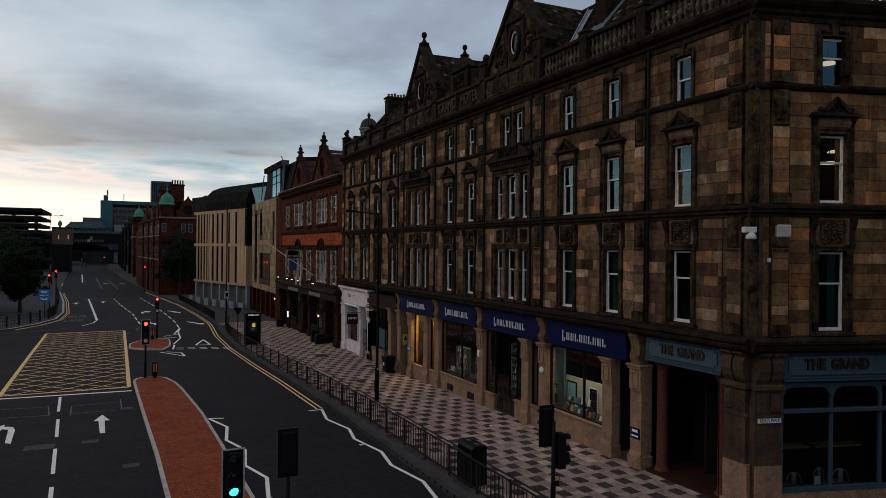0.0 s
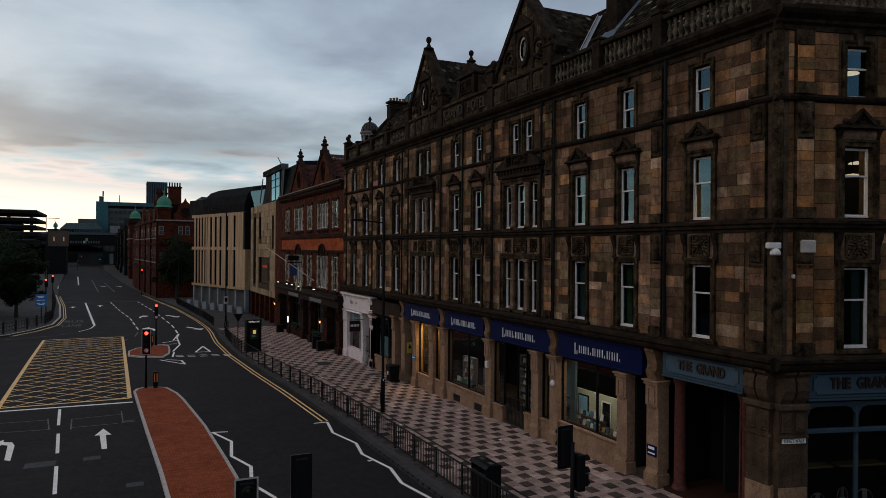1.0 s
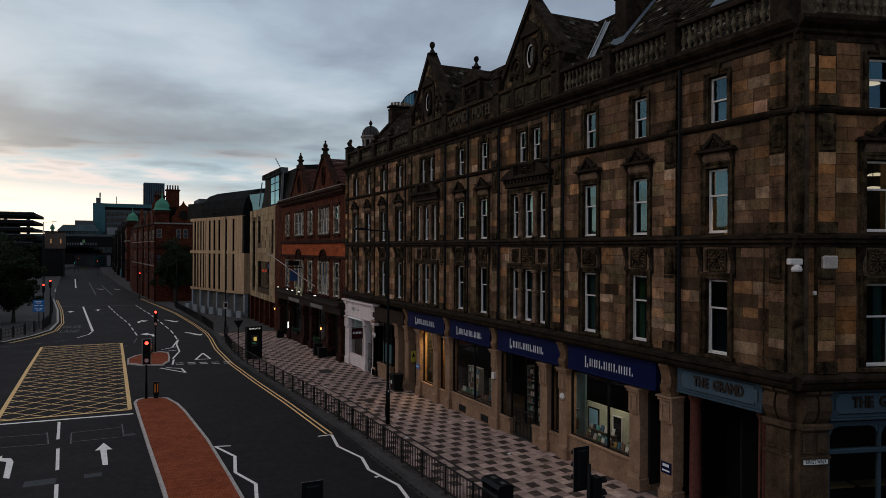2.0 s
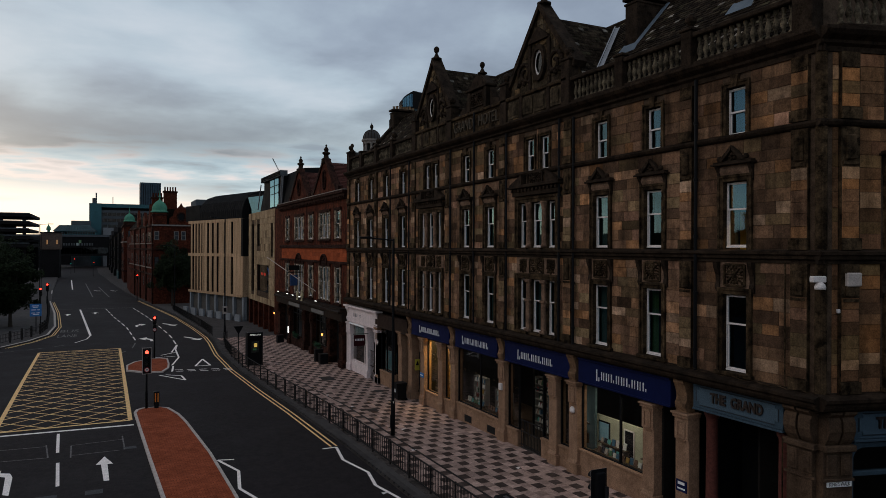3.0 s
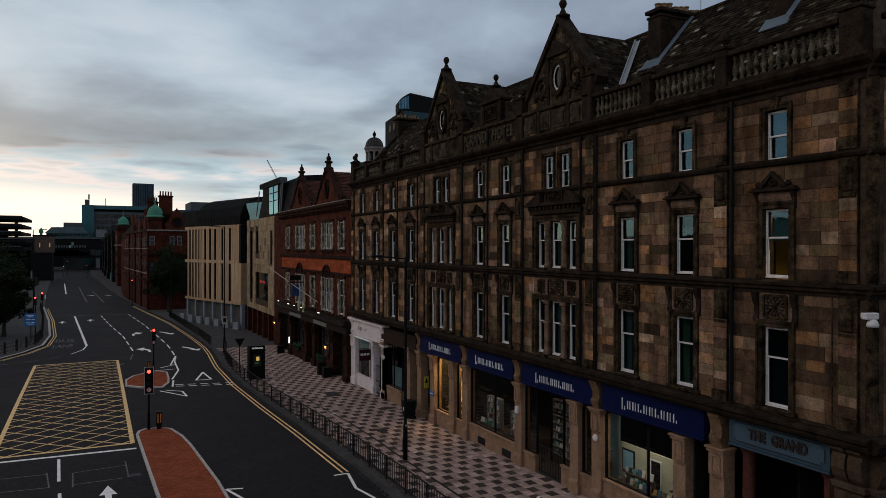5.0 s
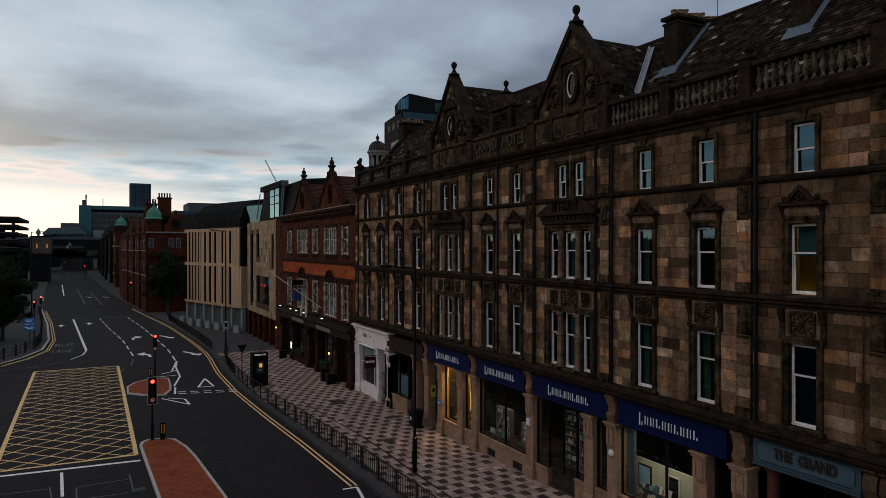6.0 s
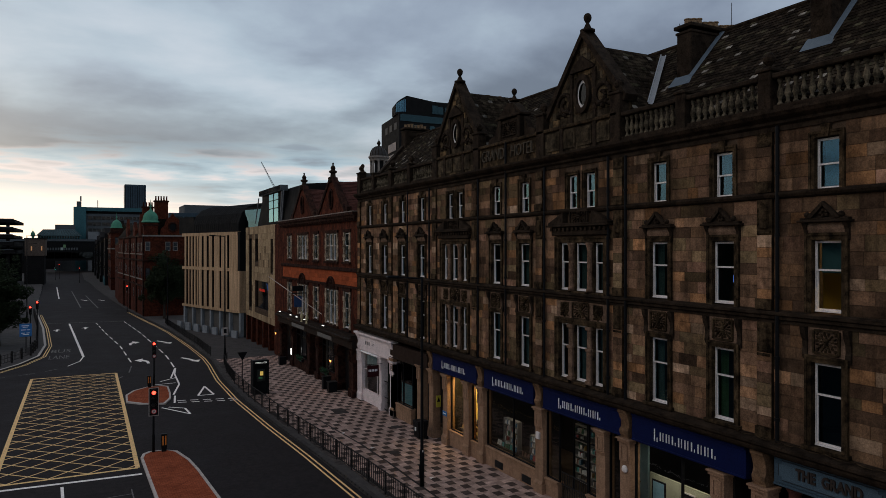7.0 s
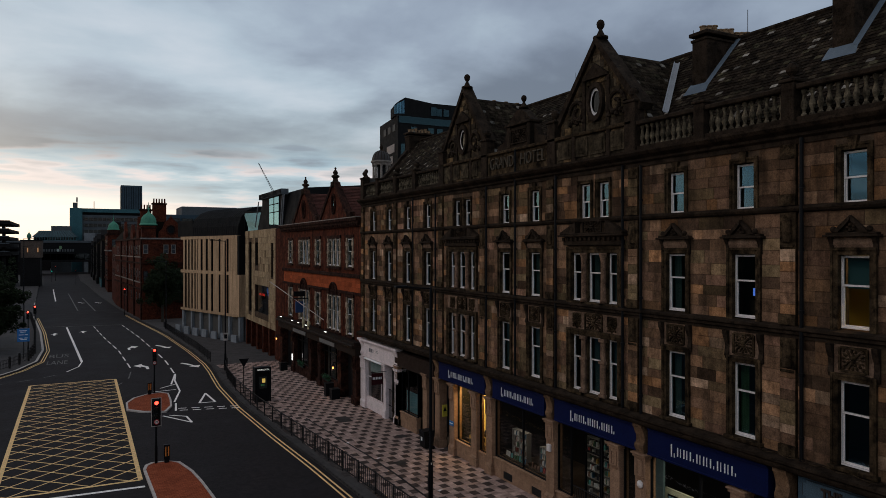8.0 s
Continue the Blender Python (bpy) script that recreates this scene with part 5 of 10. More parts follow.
def chimney(y0, y1, x0, x1, top, pots, parent, flashed=True):
    bm = bm_new()
    sl = (RIDGE_Z - EAVE_Z) / (RIDGE_X - EAVE_X)
    zf = lambda x: EAVE_Z + (x - EAVE_X) * sl + 0.06
    box(bm, x0, x1, y0, y1, zf(min(x0, RIDGE_X - 1.2)) - 1.2, top - 0.3, 0.02)
    box(bm, x0 - 0.04, x1 + 0.04, y0 - 0.04, y1 + 0.04, top - 0.34, top - 0.24, 0.015)
    box(bm, x0 - 0.09, x1 + 0.09, y0 - 0.09, y1 + 0.09, top - 0.14, top, 0.02)
    c = part("chimney", bm, M_TRIM, parent)
    step = (x1 - x0 - 0.1) / pots
    for k in range(pots):
        x = x0 + 0.05 + step * (k + 0.5)
        h = 0.24 + 0.05 * ((k * 7) % 3)
        bm = lathe(bm_new(), [(step * 0.44, top), (step * 0.46, top + 0.04), (step * 0.4, top + 0.08), (step * 0.38, top + h - 0.05), (step * 0.46, top + h - 0.04), (step * 0.46, top + h), (step * 0.3, top + h), (step * 0.3, top + h - 0.1)], x, (y0 + y1) / 2, 8)
        part("chimney_pot", bm, M_POT, c)
    if flashed:
        # lead apron at the foot and soakers up the slope
        bm = bm_new()
        a = x0 - 0.35
        bm.faces.new([bm.verts.new(p) for p in ((a, y0 - 0.25, zf(a)), (a, y1 + 0.12, zf(a)), (x0 + 0.02, y1 + 0.1, zf(x0) + 0.05), (x0 + 0.02, y0 - 0.12, zf(x0) + 0.05))])
        bm.faces.new([bm.verts.new(p) for p in ((x0 - 0.1, y0 - 0.16, zf(x0 - 0.1)), (RIDGE_X, y0 - 0.16, zf(RIDGE_X)), (RIDGE_X, y0 - 0.004, zf(RIDGE_X) + 0.1), (x0 - 0.1, y0 - 0.004, zf(x0 - 0.1) + 0.1))])
        part("flashing", bm, M_LEAD_BLUE, c, "blue-grey lead flashing")


chimney(23.8, 24.5, 19.3, 22.05, 18.98, 9, hotel)
chimney(18.3, 19.0, 19.3, 22.05, 18.98, 9, hotel)
chimney(51.95, 52.7, 20.15, 22.1, 19.5, 7, hotel, False)
chimney(41.0, 41.7, 20.2, 22.8, 19.52, 9, hotel, False)
# raised end coping, up to the last stack
sl_ = (RIDGE_Z - EAVE_Z) / (RIDGE_X - EAVE_X)
part("end_coping", prism(bm_new(), [(EAVE_X, EAVE_Z + 0.02), (RIDGE_X + 0.2, EAVE_Z + 0.02 + (RIDGE_X + 0.2 - EAVE_X) * sl_), (RIDGE_X + 0.2, EAVE_Z + 0.3 + (RIDGE_X + 0.2 - EAVE_X) * sl_), (EAVE_X, EAVE_Z + 0.3)], "y", 52.2, 52.75), M_TRIM, hotel)
# lead valley gutter beside the near gable, with a lifted edge
bm = bm_new()
va, vb = Vector((18.2, 24.75, 15.9)), Vector((20.55, 26.45, 18.42))
for w0, w1, lift in ((-0.08, 0.08, 0.07), (-0.12, -0.07, 0.11), (0.07, 0.12, 0.11)):
    side_ = Vector((-0.55, 0.7, 0.2)).normalized()
    bm.faces.new([bm.verts.new(p + Vector((-lift, -lift, lift))) for p in (va + side_ * w0, va + side_ * w1, vb + side_ * w1, vb + side_ * w0)])
part("lead_valley", bm, M_LEAD, hotel, "pale lead valley gutter")
# thin aerials on the ridge
for y, h in ((26.0, 0.95), (23.4, 1.0), (33.6, 0.95)):
    part("aerial", tube(bm_new(), (RIDGE_X, y, RIDGE_Z), (RIDGE_X, y, RIDGE_Z + h), 0.012, 5), M_IRON, hotel)


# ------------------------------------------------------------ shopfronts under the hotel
SX = 16.55           # face of the shop piers, before the row is scaled to fit the view
ROW_SCALE = 1.0169
# camera's mid-path eye point; the shop row is scaled about it
MID_EYE = Vector((0.0, 3.0, 9.1))
SHOP_ROW = Matrix.Translation(MID_EYE) @ Matrix.Scale(ROW_SCALE, 4) @ Matrix.Translation(-MID_EYE)
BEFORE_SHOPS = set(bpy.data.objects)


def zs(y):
    """Footway height at the shop row, before its view-fitting scale."""
    return MID_EYE.z + (zp(16.8, y) - MID_EYE.z) / ROW_SCALE


M_CONSOLE = material("sooty_brown_console_stone", (0.20, 0.115, 0.065), 0.88, alt=(0.07, 0.042, 0.026), scale=2.4, fine=24, bump=0.25, amount=0.7, patch=0.3)
M_CORNER = material("sooty_corner_pier_stone", (0.10, 0.062, 0.039), 0.9, alt=(0.04, 0.026, 0.018), scale=1.8, fine=24, bump=0.3, amount=0.7, soot=0.4, patch=0.4)
GX = 16.80           # plane of the shop glass


def shop_pier(y0, y1, parent, tall=3.62, mat=None, x=SX):
    g = zs((y0 + y1) / 2)
    bm = bm_new()
    c, w = (y0 + y1) / 2, y1 - y0
    box(bm, x, x + 0.45, y0, y1, g + 0.55, tall - 0.85)
    box(bm, x - 0.07, x + 0.45, y0 - 0.06, y1 + 0.06, g - 0.1, g + 0.42, 0.015)
    prism(bm, [(x + 0.4, g + 0.42), (x - 0.07, g + 0.42), (x, g + 0.55), (x + 0.4, g + 0.55)], "y", y0, y1)
    # necking block with a raised panel and a little drop, then the capital
    box(bm, x - 0.05, x + 0.45, y0, y1, tall - 0.85, tall - 0.16)
    for s in (-1, 1):
        box(bm, x - 0.085, x - 0.05, c + s * w * 0.27 - 0.03, c + s * w * 0.27 + 0.03, tall - 0.78, tall - 0.26)
        box(bm, x - 0.085, x - 0.05, c - w * 0.27 + 0.03, c + w * 0.27 - 0.03, tall - 0.52 + s * 0.26 - 0.03, tall - 0.52 + s * 0.26 + 0.03)
    box(bm, x - 0.065, x - 0.05, c - w * 0.17, c + w * 0.17, tall - 0.7, tall - 0.34, 0.008)
    prism(bm, [(x - 0.002, tall - 0.85), (x - 0.05, tall - 0.85), (x - 0.002, tall - 0.97)], "y", c - w * 0.3, c + w * 0.3)
    box(bm, x - 0.11, x + 0.45, y0 - 0.05, y1 + 0.05, tall - 0.16, tall - 0.06, 0.01)
    box(bm, x - 0.16, x + 0.45, y0 - 0.09, y1 + 0.09, tall - 0.06, tall, 0.01)
    return part("pier", bm, mat or M_PIER, parent)


def console(y0, y1, parent, z0=3.64, z1=4.66, x=SX, mat=None):
    """The scrolled bracket that ends each fascia."""
    bm = bm_new()
    h = z1 - z0
    pts = [(x + 0.3, z0), (x - 0.04, z0), (x - 0.04, z0 + 0.05)] + [(x - 0.05 - 0.05 * math.sin(math.pi * k / 8) + (0.04 if k > 4 else 0), z0 + 0.05 + h * 0.45 * k / 8) for k in range(1, 8)] + [(x - 0.03 - 0.12 * (k / 8) ** 1.5, z0 + 0.05 + h * 0.45 + h * 0.38 * k / 8) for k in range(9)] + [(x - 0.18, z0 + h * 0.9), (x - 0.18, z1), (x + 0.3, z1)]
    prism(bm, pts, "y", y0, y1)
    part("console", bm, mat or M_CONSOLE, parent)


def stall_riser(y0, y1, parent, top, vent=False):
    g = zs((y0 + y1) / 2)
    bm = bm_new()
    box(bm, SX + 0.12, GX + 0.15, y0, y1, g - 0.15, top)
    box(bm, SX + 0.06, GX + 0.2, y0, y1, top, top + 0.08, 0.012)
    s = part("stall_riser", bm, M_PIER, parent)
    if vent:
        for c in (y0 + (y1 - y0) * 0.2, y0 + (y1 - y0) * 0.72):
            bm = bm_new()
            for k in range(7):
                box(bm, SX + 0.10, SX + 0.125, c - 0.35, c + 0.35, g + 0.1 + 0.045 * k, g + 0.125 + 0.045 * k)
            box(bm, SX + 0.118, SX + 0.13, c - 0.37, c + 0.37, g + 0.08, g + 0.42)
            part("vent_grille", bm, M_IRON, s)


def shop_glass(y0, y1, z0, z1, parent, mullions=(), transom=None, mat=None, x=GX):
    mat = mat or M_BLACK
    bm = bm_new()
    t = 0.05
    box(bm, x - 0.04, x + 0.05, y0, y0 + t, z0, z1)
    box(bm, x - 0.04, x + 0.05, y1 - t, y1, z0, z1)
    box(bm, x - 0.04, x + 0.05, y0 + t, y1 - t, z0, z0 + t)
    box(bm, x - 0.04, x + 0.05, y0 + t, y1 - t, z1 - t, z1)
    for c in mullions:
        box(bm, x - 0.04, x + 0.05, c - 0.03, c + 0.03, z0 + t, z1 - t)
    if transom:
        box(bm, x - 0.035, x + 0.045, y0 + t, y1 - t, transom - 0.03, transom + 0.03)
    w = part("shop_window", bm, mat, parent)
    cuts = [y0 + 0.02, *mullions, y1 - 0.02]
    for a, b in zip(cuts, cuts[1:]):
        pane(w, x, a, b, z0 + 0.02, z1 - 0.02, M_SHOPGLASS)
    return w


def fascia(y0, y1, parent, mat, z0=3.68, z1=4.62, x=SX):
    bm = bm_new()
    box(bm, x - 0.06, x + 0.3, y0, y1, z0, z1)
    box(bm, x - 0.12, x - 0.06, y0, y1, z1 - 0.07, z1, 0.01)
    box(bm, x - 0.10, x - 0.06, y0, y1, z0, z0 + 0.06, 0.01)
    return part("fascia_board", bm, mat, parent)


# the bookshop: four bays
books = thing("bookshop_front", "stone bookshop front with navy fascias and lit windows", "shopfront", (16.6, 29.5, 0.1))
for a, b in ((19.02, 23.82), (24.42, 29.25), (29.98, 34.2), (34.95, 39.9)):
    f = fascia(a, b, books, M_NAVY)
    c = (a + b) / 2
    # the shop's name stands as plain white bars, a taller one first
    n = 10
    for k in range(n):
        y = c + 1.22 - k * 0.272
        h = 0.22 if k == 0 else 0.15
        up_ = 1.0 if k % 3 else 0.35
        part("sign_bar", box(bm_new(), SX - 0.085, SX - 0.06, y + 0.045, y + 0.082, 4.12 - h, 4.12 + h * 0.92), M_LETTER_W, f)
        part("sign_bar", box(bm_new(), SX - 0.085, SX - 0.06, y - 0.07, y - 0.048, 4.12 - h, 4.12 - h + h * 1.92 * up_), M_LETTER_W, f)
for a, b in ((18.3, 18.85), (23.96, 24.5), (29.36, 29.9), (34.36, 34.9), (39.93, 40.5)):
    shop_pier(a, b, books)
    console((a + b) / 2 - 0.22, (a + b) / 2 + 0.22, books)
for a, b in ((19.82, 20.35), (25.33, 25.85), (35.85, 36.4), (38.2, 38.75), (41.55, 42.1)):
    shop_pier(a, b, books)
stall_riser(20.35, 23.96, books, 0.98)
stall_riser(24.5, 25.33, books, 0.8)
stall_riser(25.85, 26.6, books, 0.75)
stall_riser(29.9, 34.36, books, 0.72, True)
stall_riser(34.9, 35.85, books, 0.6)
stall_riser(36.4, 38.2, books, 0.58, False)
shop_glass(20.35, 23.96, 1.05, 3.6, books, (21.75,))
shop_glass(24.5, 25.33, 0.88, 3.6, books)
shop_glass(25.85, 26.6, 0.83, 3.6, books)
shop_glass(28.45, 29.36, 0.7, 3.6, books)
shop_glass(29.9, 34.36, 0.8, 3.6, books, (32.0,))
shop_glass(34.9, 35.85, 0.68, 3.6, books)
shop_glass(36.4, 38.2, 0.66, 3.6, books)
stall_riser(28.45, 29.36, books, 0.62)
# recessed doors and an iron gate
shop_glass(26.6, 28.45, zs(27), 3.6, books, (27.5,), 2.5, x=17.5)
bm = bm_new()
g = zs(27.5)
box(bm, 16.74, 16.78, 26.6, 28.3, g + 1.2, g + 1.24)
gate = part("gate", bm, M_IRON, books, "black iron gate")
for z in (0.12, 0.7):
    part("rail", box(bm_new(), 16.74, 16.78, 26.6, 28.3, g + z, g + z + 0.04), M_IRON, gate)
for k in range(15):
    y = 26.65 + 1.6 * k / 14
    part("bar", box(bm_new(), 16.75, 16.77, y - 0.01, y + 0.01, g + 0.05, g + 1.25), M_IRON, gate)
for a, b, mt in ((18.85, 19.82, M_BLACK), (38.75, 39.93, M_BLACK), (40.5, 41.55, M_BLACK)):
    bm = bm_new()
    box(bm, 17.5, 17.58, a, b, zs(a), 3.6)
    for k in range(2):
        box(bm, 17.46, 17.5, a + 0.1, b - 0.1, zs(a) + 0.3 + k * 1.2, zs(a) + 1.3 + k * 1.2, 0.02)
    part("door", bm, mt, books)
# inside: floor, back walls, ceiling of the displays
bm = bm_new()
box(bm, 17.0, 22.0, 18.9, 42.0, -0.1, 0.35)
part("floor", bm, M_BOARD, books)
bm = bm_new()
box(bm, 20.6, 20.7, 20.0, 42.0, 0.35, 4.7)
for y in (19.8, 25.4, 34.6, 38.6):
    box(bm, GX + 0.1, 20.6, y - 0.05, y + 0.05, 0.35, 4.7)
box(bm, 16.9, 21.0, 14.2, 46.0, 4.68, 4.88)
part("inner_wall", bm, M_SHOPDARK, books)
# the two bright display backs
bm = bm_new()
box(bm, 17.65, 17.73, 20.4, 24.15, 0.35, 2.26)
part("display_back", bm, M_CREAM, books, "cream display wall")
part("side_drape", box(bm_new(), 17.6, 17.7, 24.18, 24.9, 0.4, 3.5, 0.02), plain("pale_teal_drape", (0.16, 0.24, 0.25), 0.9), books)
bm = bm_new()
box(bm, 18.0, 18.06, 34.9, 38.9, 0.3, 3.7)
part("display_back", bm, M_AMBERPANEL, books, "ochre display wall")
lamp = new("display_lamp", bpy.data.lights.new("display_lamp", "AREA"))
lamp.data.shape, lamp.data.size, lamp.data.size_y, lamp.data.energy, lamp.data.color = "RECTANGLE", 2.8, 0.25, 85, (1.0, 0.76, 0.34)
lamp.matrix_world = look((17.12, 36.9, 3.5), (18.0, 36.9, 1.9))
lamp2 = new("display_lamp", bpy.data.lights.new("display_lamp", "AREA"))
lamp2.data.shape, lamp2.data.size, lamp2.data.size_y, lamp2.data.energy, lamp2.data.color = "RECTANGLE", 0.3, 2.5, 16, (1.0, 0.95, 0.78)
lamp2.matrix_world = Matrix.Translation((17.2, 22.2, 3.45))

for yy, en in ((32.2, 7), (27.6, 4)):
    la = new("shop_ceiling_lamp", bpy.data.lights.new("shop_ceiling_lamp", "AREA"))
    la.data.shape, la.data.size, la.data.size_y, la.data.energy, la.data.color = "RECTANGLE", 0.4, 2.0, en, (1.0, 0.85, 0.65)
    la.matrix_world = Matrix.Translation((17.5, yy, 3.55))

# books on display: each a small upright block
BOOKCOL = [plain("book_cover", c, 0.5) for c in ((0.35, 0.06, 0.05), (0.6, 0.5, 0.4), (0.06, 0.16, 0.25), (0.06, 0.15, 0.08), (0.45, 0.27, 0.07), (0.03, 0.03, 0.04), (0.7, 0.68, 0.64), (0.1, 0.35, 0.33), (0.5, 0.42, 0.36), (0.16, 0.09, 0.06), (0.65, 0.6, 0.55))]


def display_books(y0, y1, z, x, n, rows, parent_label, step=0.42):
    rng = random.Random(int(y0 * 10))
    sh = thing("book_display", parent_label, "book display", (x, (y0 + y1) / 2, z), "window displays")
    bm = bm_new()
    for r in range(rows):
        zz = z + r * step
        box(bm, x + r * 0.16, x + r * 0.16 + 0.2, y0, y1, zz - 0.03, zz)
        box(bm, x + r * 0.16 + 0.18, x + r * 0.16 + 0.2, y0, y1, zz - step, zz - 0.03)
    part("shelf", bm, M_BOARD, sh)
    for r in range(rows):
        y = y0 + 0.05
        while y < y1 - 0.2:
            w, h = rng.uniform(0.1, 0.17), rng.uniform(0.15, 0.25)
            bm = box(bm_new(), -0.015, 0.015, 0, w, 0, h)
            m = Matrix.Translation((x + r * 0.16 + 0.09, y, z + r * step + 0.004)) @ Matrix.Rotation(rng.uniform(0.12, 0.3), 4, "Y")
            part("book", bm, rng.choice(BOOKCOL + [BOOKCOL[6], BOOKCOL[10], BOOKCOL[6], BOOKCOL[1], BOOKCOL[7]]), sh, m=m)
            y += w + rng.uniform(0.02, 0.1)


display_books(22.0, 23.55, 1.12, 17.05, 6, 2, "stepped display of bright paperback books", 0.26)
display_books(20.45, 21.2, 1.1, 17.05, 6, 4, "narrow rack of bright children's books", 0.26)
display_books(20.5, 23.5, 1.1, 16.9, 6, 1, "row of toys and bright books along the sill", 0.3)


def bookcase(y0, y1, z0, shelves, x, label, seed, step=0.27, lean=0):
    """Open shelving of pale board, filled with upright spines and a few face-out covers."""
    rng = random.Random(seed)
    e = thing("bookcase", label, "bookcase", (x, (y0 + y1) / 2, z0), "window displays")
    top = z0 + shelves * step
    for y in (y0, (y0 + y1) / 2, y1):
        part("upright", box(bm_new(), x, x + 0.26, y - 0.015, y + 0.015, z0, top), M_SHELF, e)
    part("back", box(bm_new(), x + 0.25, x + 0.27, y0, y1, z0, top), M_ROOM, e)
    for k in range(shelves + 1):
        z = z0 + k * step
        part("shelf", box(bm_new(), x - 0.01, x + 0.25, y0 + 0.016, y1 - 0.016, z - 0.012, z + 0.012), M_SHELF, e)
        if k == shelves:
            break
        y = y0 + 0.03
        while y < y1 - 0.08:
            if rng.random() < 0.25:
                y += rng.uniform(0.06, 0.2)
                continue
            face = rng.random() < 0.3
            w, h = (rng.uniform(0.11, 0.15), rng.uniform(0.16, 0.22)) if face else (rng.uniform(0.02, 0.05), rng.uniform(0.15, 0.23))
            d = 0.025 if face else 0.14
            m = Matrix.Translation((x + 0.03, y, z + 0.014)) @ Matrix.Rotation(0.15 if face else 0.0, 4, "Y") @ Matrix.Rotation(rng.uniform(-0.08, 0.08), 4, "X")
            part("book", box(bm_new(), 0, d, 0, w, 0, h), rng.choice(BOOKCOL + [BOOKCOL[6], BOOKCOL[10], BOOKCOL[6]]), e, m=m)
            y += w + rng.uniform(0.002, 0.02)


M_SHELF = plain("pale_shelf_board", (0.30, 0.28, 0.25), 0.6)
bookcase(32.55, 33.75, 0.85, 5, 17.35, "pale bookcase filled with books behind shop glass", 3)
bookcase(30.15, 31.35, 0.85, 4, 17.25, "low pale bookcase of new titles in the window", 5)
display_books(30.2, 31.9, 0.9, 17.0, 6, 1, "row of face-out books along the window sill", 0.3)
display_books(32.2, 34.1, 0.9, 17.0, 6, 1, "row of face-out books along the window sill", 0.3)
display_books(26.0, 26.55, 1.0, 17.2, 3, 4, "narrow rack of books beside the door", 0.4)
display_books(24.55, 25.05, 1.0, 17.2, 3, 3, "narrow rack of books in a side window", 0.4)
display_books(36.5, 37.9, 0.8, 17.1, 4, 3, "heaped display of pale books in a lit window", 0.22)
bookcase(26.9, 29.1, 0.5, 7, 18.0, "tall bookcase behind the shop door", 9, 0.34)
poster = thing("poster", "pale blue poster in a black frame", "poster", (17.63, 23.67, 1.22))
part("sheet", box(bm_new(), 17.60, 17.61, 23.4, 23.94, 1.28, 2.01), plain("pale_blue_print", (0.25, 0.45, 0.55), 0.5), poster)
part("mount", box(bm_new(), 17.613, 17.645, 23.34, 24.0, 1.22, 2.07), M_BLACK, poster)
cab = thing("cabinet", "dark low cabinet against the cream wall", "cabinet", (17.5, 22.8, 0.36))
part("body", box(bm_new(), 17.3, 17.64, 22.52, 23.0, 0.36, 1.45, 0.01), M_BOARD, cab)
part("shelf", box(bm_new(), 17.28, 17.32, 22.5, 23.02, 1.0, 1.04), M_BOARD, cab)
dw = part("inner_doorway", box(bm_new(), 17.625, 17.645, 22.02, 22.48, 0.36, 2.0), M_BLACK, books, "dark doorway in the cream wall")
for a, b, z0, z1 in ((21.97, 22.02, 0.36, 2.05), (22.48, 22.53, 0.36, 2.05), (22.02, 22.48, 2.0, 2.05)):
    part("door_casing", box(bm_new(), 17.61, 17.645, a, b, z0, z1), M_WHITE, dw)


# small things fixed on the piers
def wall_box(name, y, z, w, h, d, mat, label, cat, x=SX, bevel=0.015):
    ob = new(name, mesh_of(name, box(bm_new(), x - d, x + 0.01, y - w / 2, y + w / 2, z - h / 2, z + h / 2, bevel), mat))
    return tagged(ob, label, cat)


wall_box("alarm_box", 29.64, 2.42, 0.24, 0.3, 0.1, M_WHITE, "white alarm box on a stone pier", "alarm box")
bell = thing("alarm_bell", "white domed alarm bell on a stone pier", "alarm bell", (SX - 0.05, 24.23, 2.5))
bm = bm_new()
lathe(bm, [(0.02, 0.1), (0.08, 0.09), (0.13, 0.04), (0.15, 0.0)][::-1], 0, 0, 12)
part("dome", bm, M_WHITE, bell, m=Matrix.Translation((SX - 0.02, 24.23, 2.5)) @ Matrix.Rotation(-math.pi / 2, 4, "Y"), smooth=True)
plaque = thing("plaque", "navy plaque with pale bars of lettering", "sign", (SX - 0.02, 18.5, 1.35))
part("plate", box(bm_new(), SX - 0.03, SX + 0.01, 18.36, 18.8, 1.12, 1.48), M_NAVY, plaque)
bm = bm_new()
box(bm, SX - 0.036, SX - 0.03, 18.44, 18.72, 1.34, 1.43)
box(bm, SX - 0.036, SX - 0.03, 18.42, 18.74, 1.19, 1.24)
part("letter_bar", bm, M_LETTER_W, plaque)
plaque = thing("plaque", "small blue plaque with pale bars of lettering", "sign", (SX - 0.02, 38.5, 1.5))
part("plate", box(bm_new(), SX - 0.03, SX + 0.01, 38.25, 38.72, 1.35, 1.6), M_BLUE, plaque)
part("letter_bar", box(bm_new(), SX - 0.036, SX - 0.03, 38.32, 38.66, 1.45, 1.5), M_LETTER_W, plaque)
sign = thing("warning_sign", "yellow warning notice on a doorway wall", "sign", (16.95, 39.9, 1.9))
part("plate", box(bm_new(), 16.72, 17.0, 39.87, 39.93, 1.5, 2.15), plain("yellow_notice", (0.6, 0.5, 0.06), 0.5), sign)
bm = bm_new()
prism(bm, [(16.75, 1.8), (16.97, 1.8), (16.86, 2.07)], "y", 39.864, 39.87)
part("triangle", bm, M_BLACK, sign)

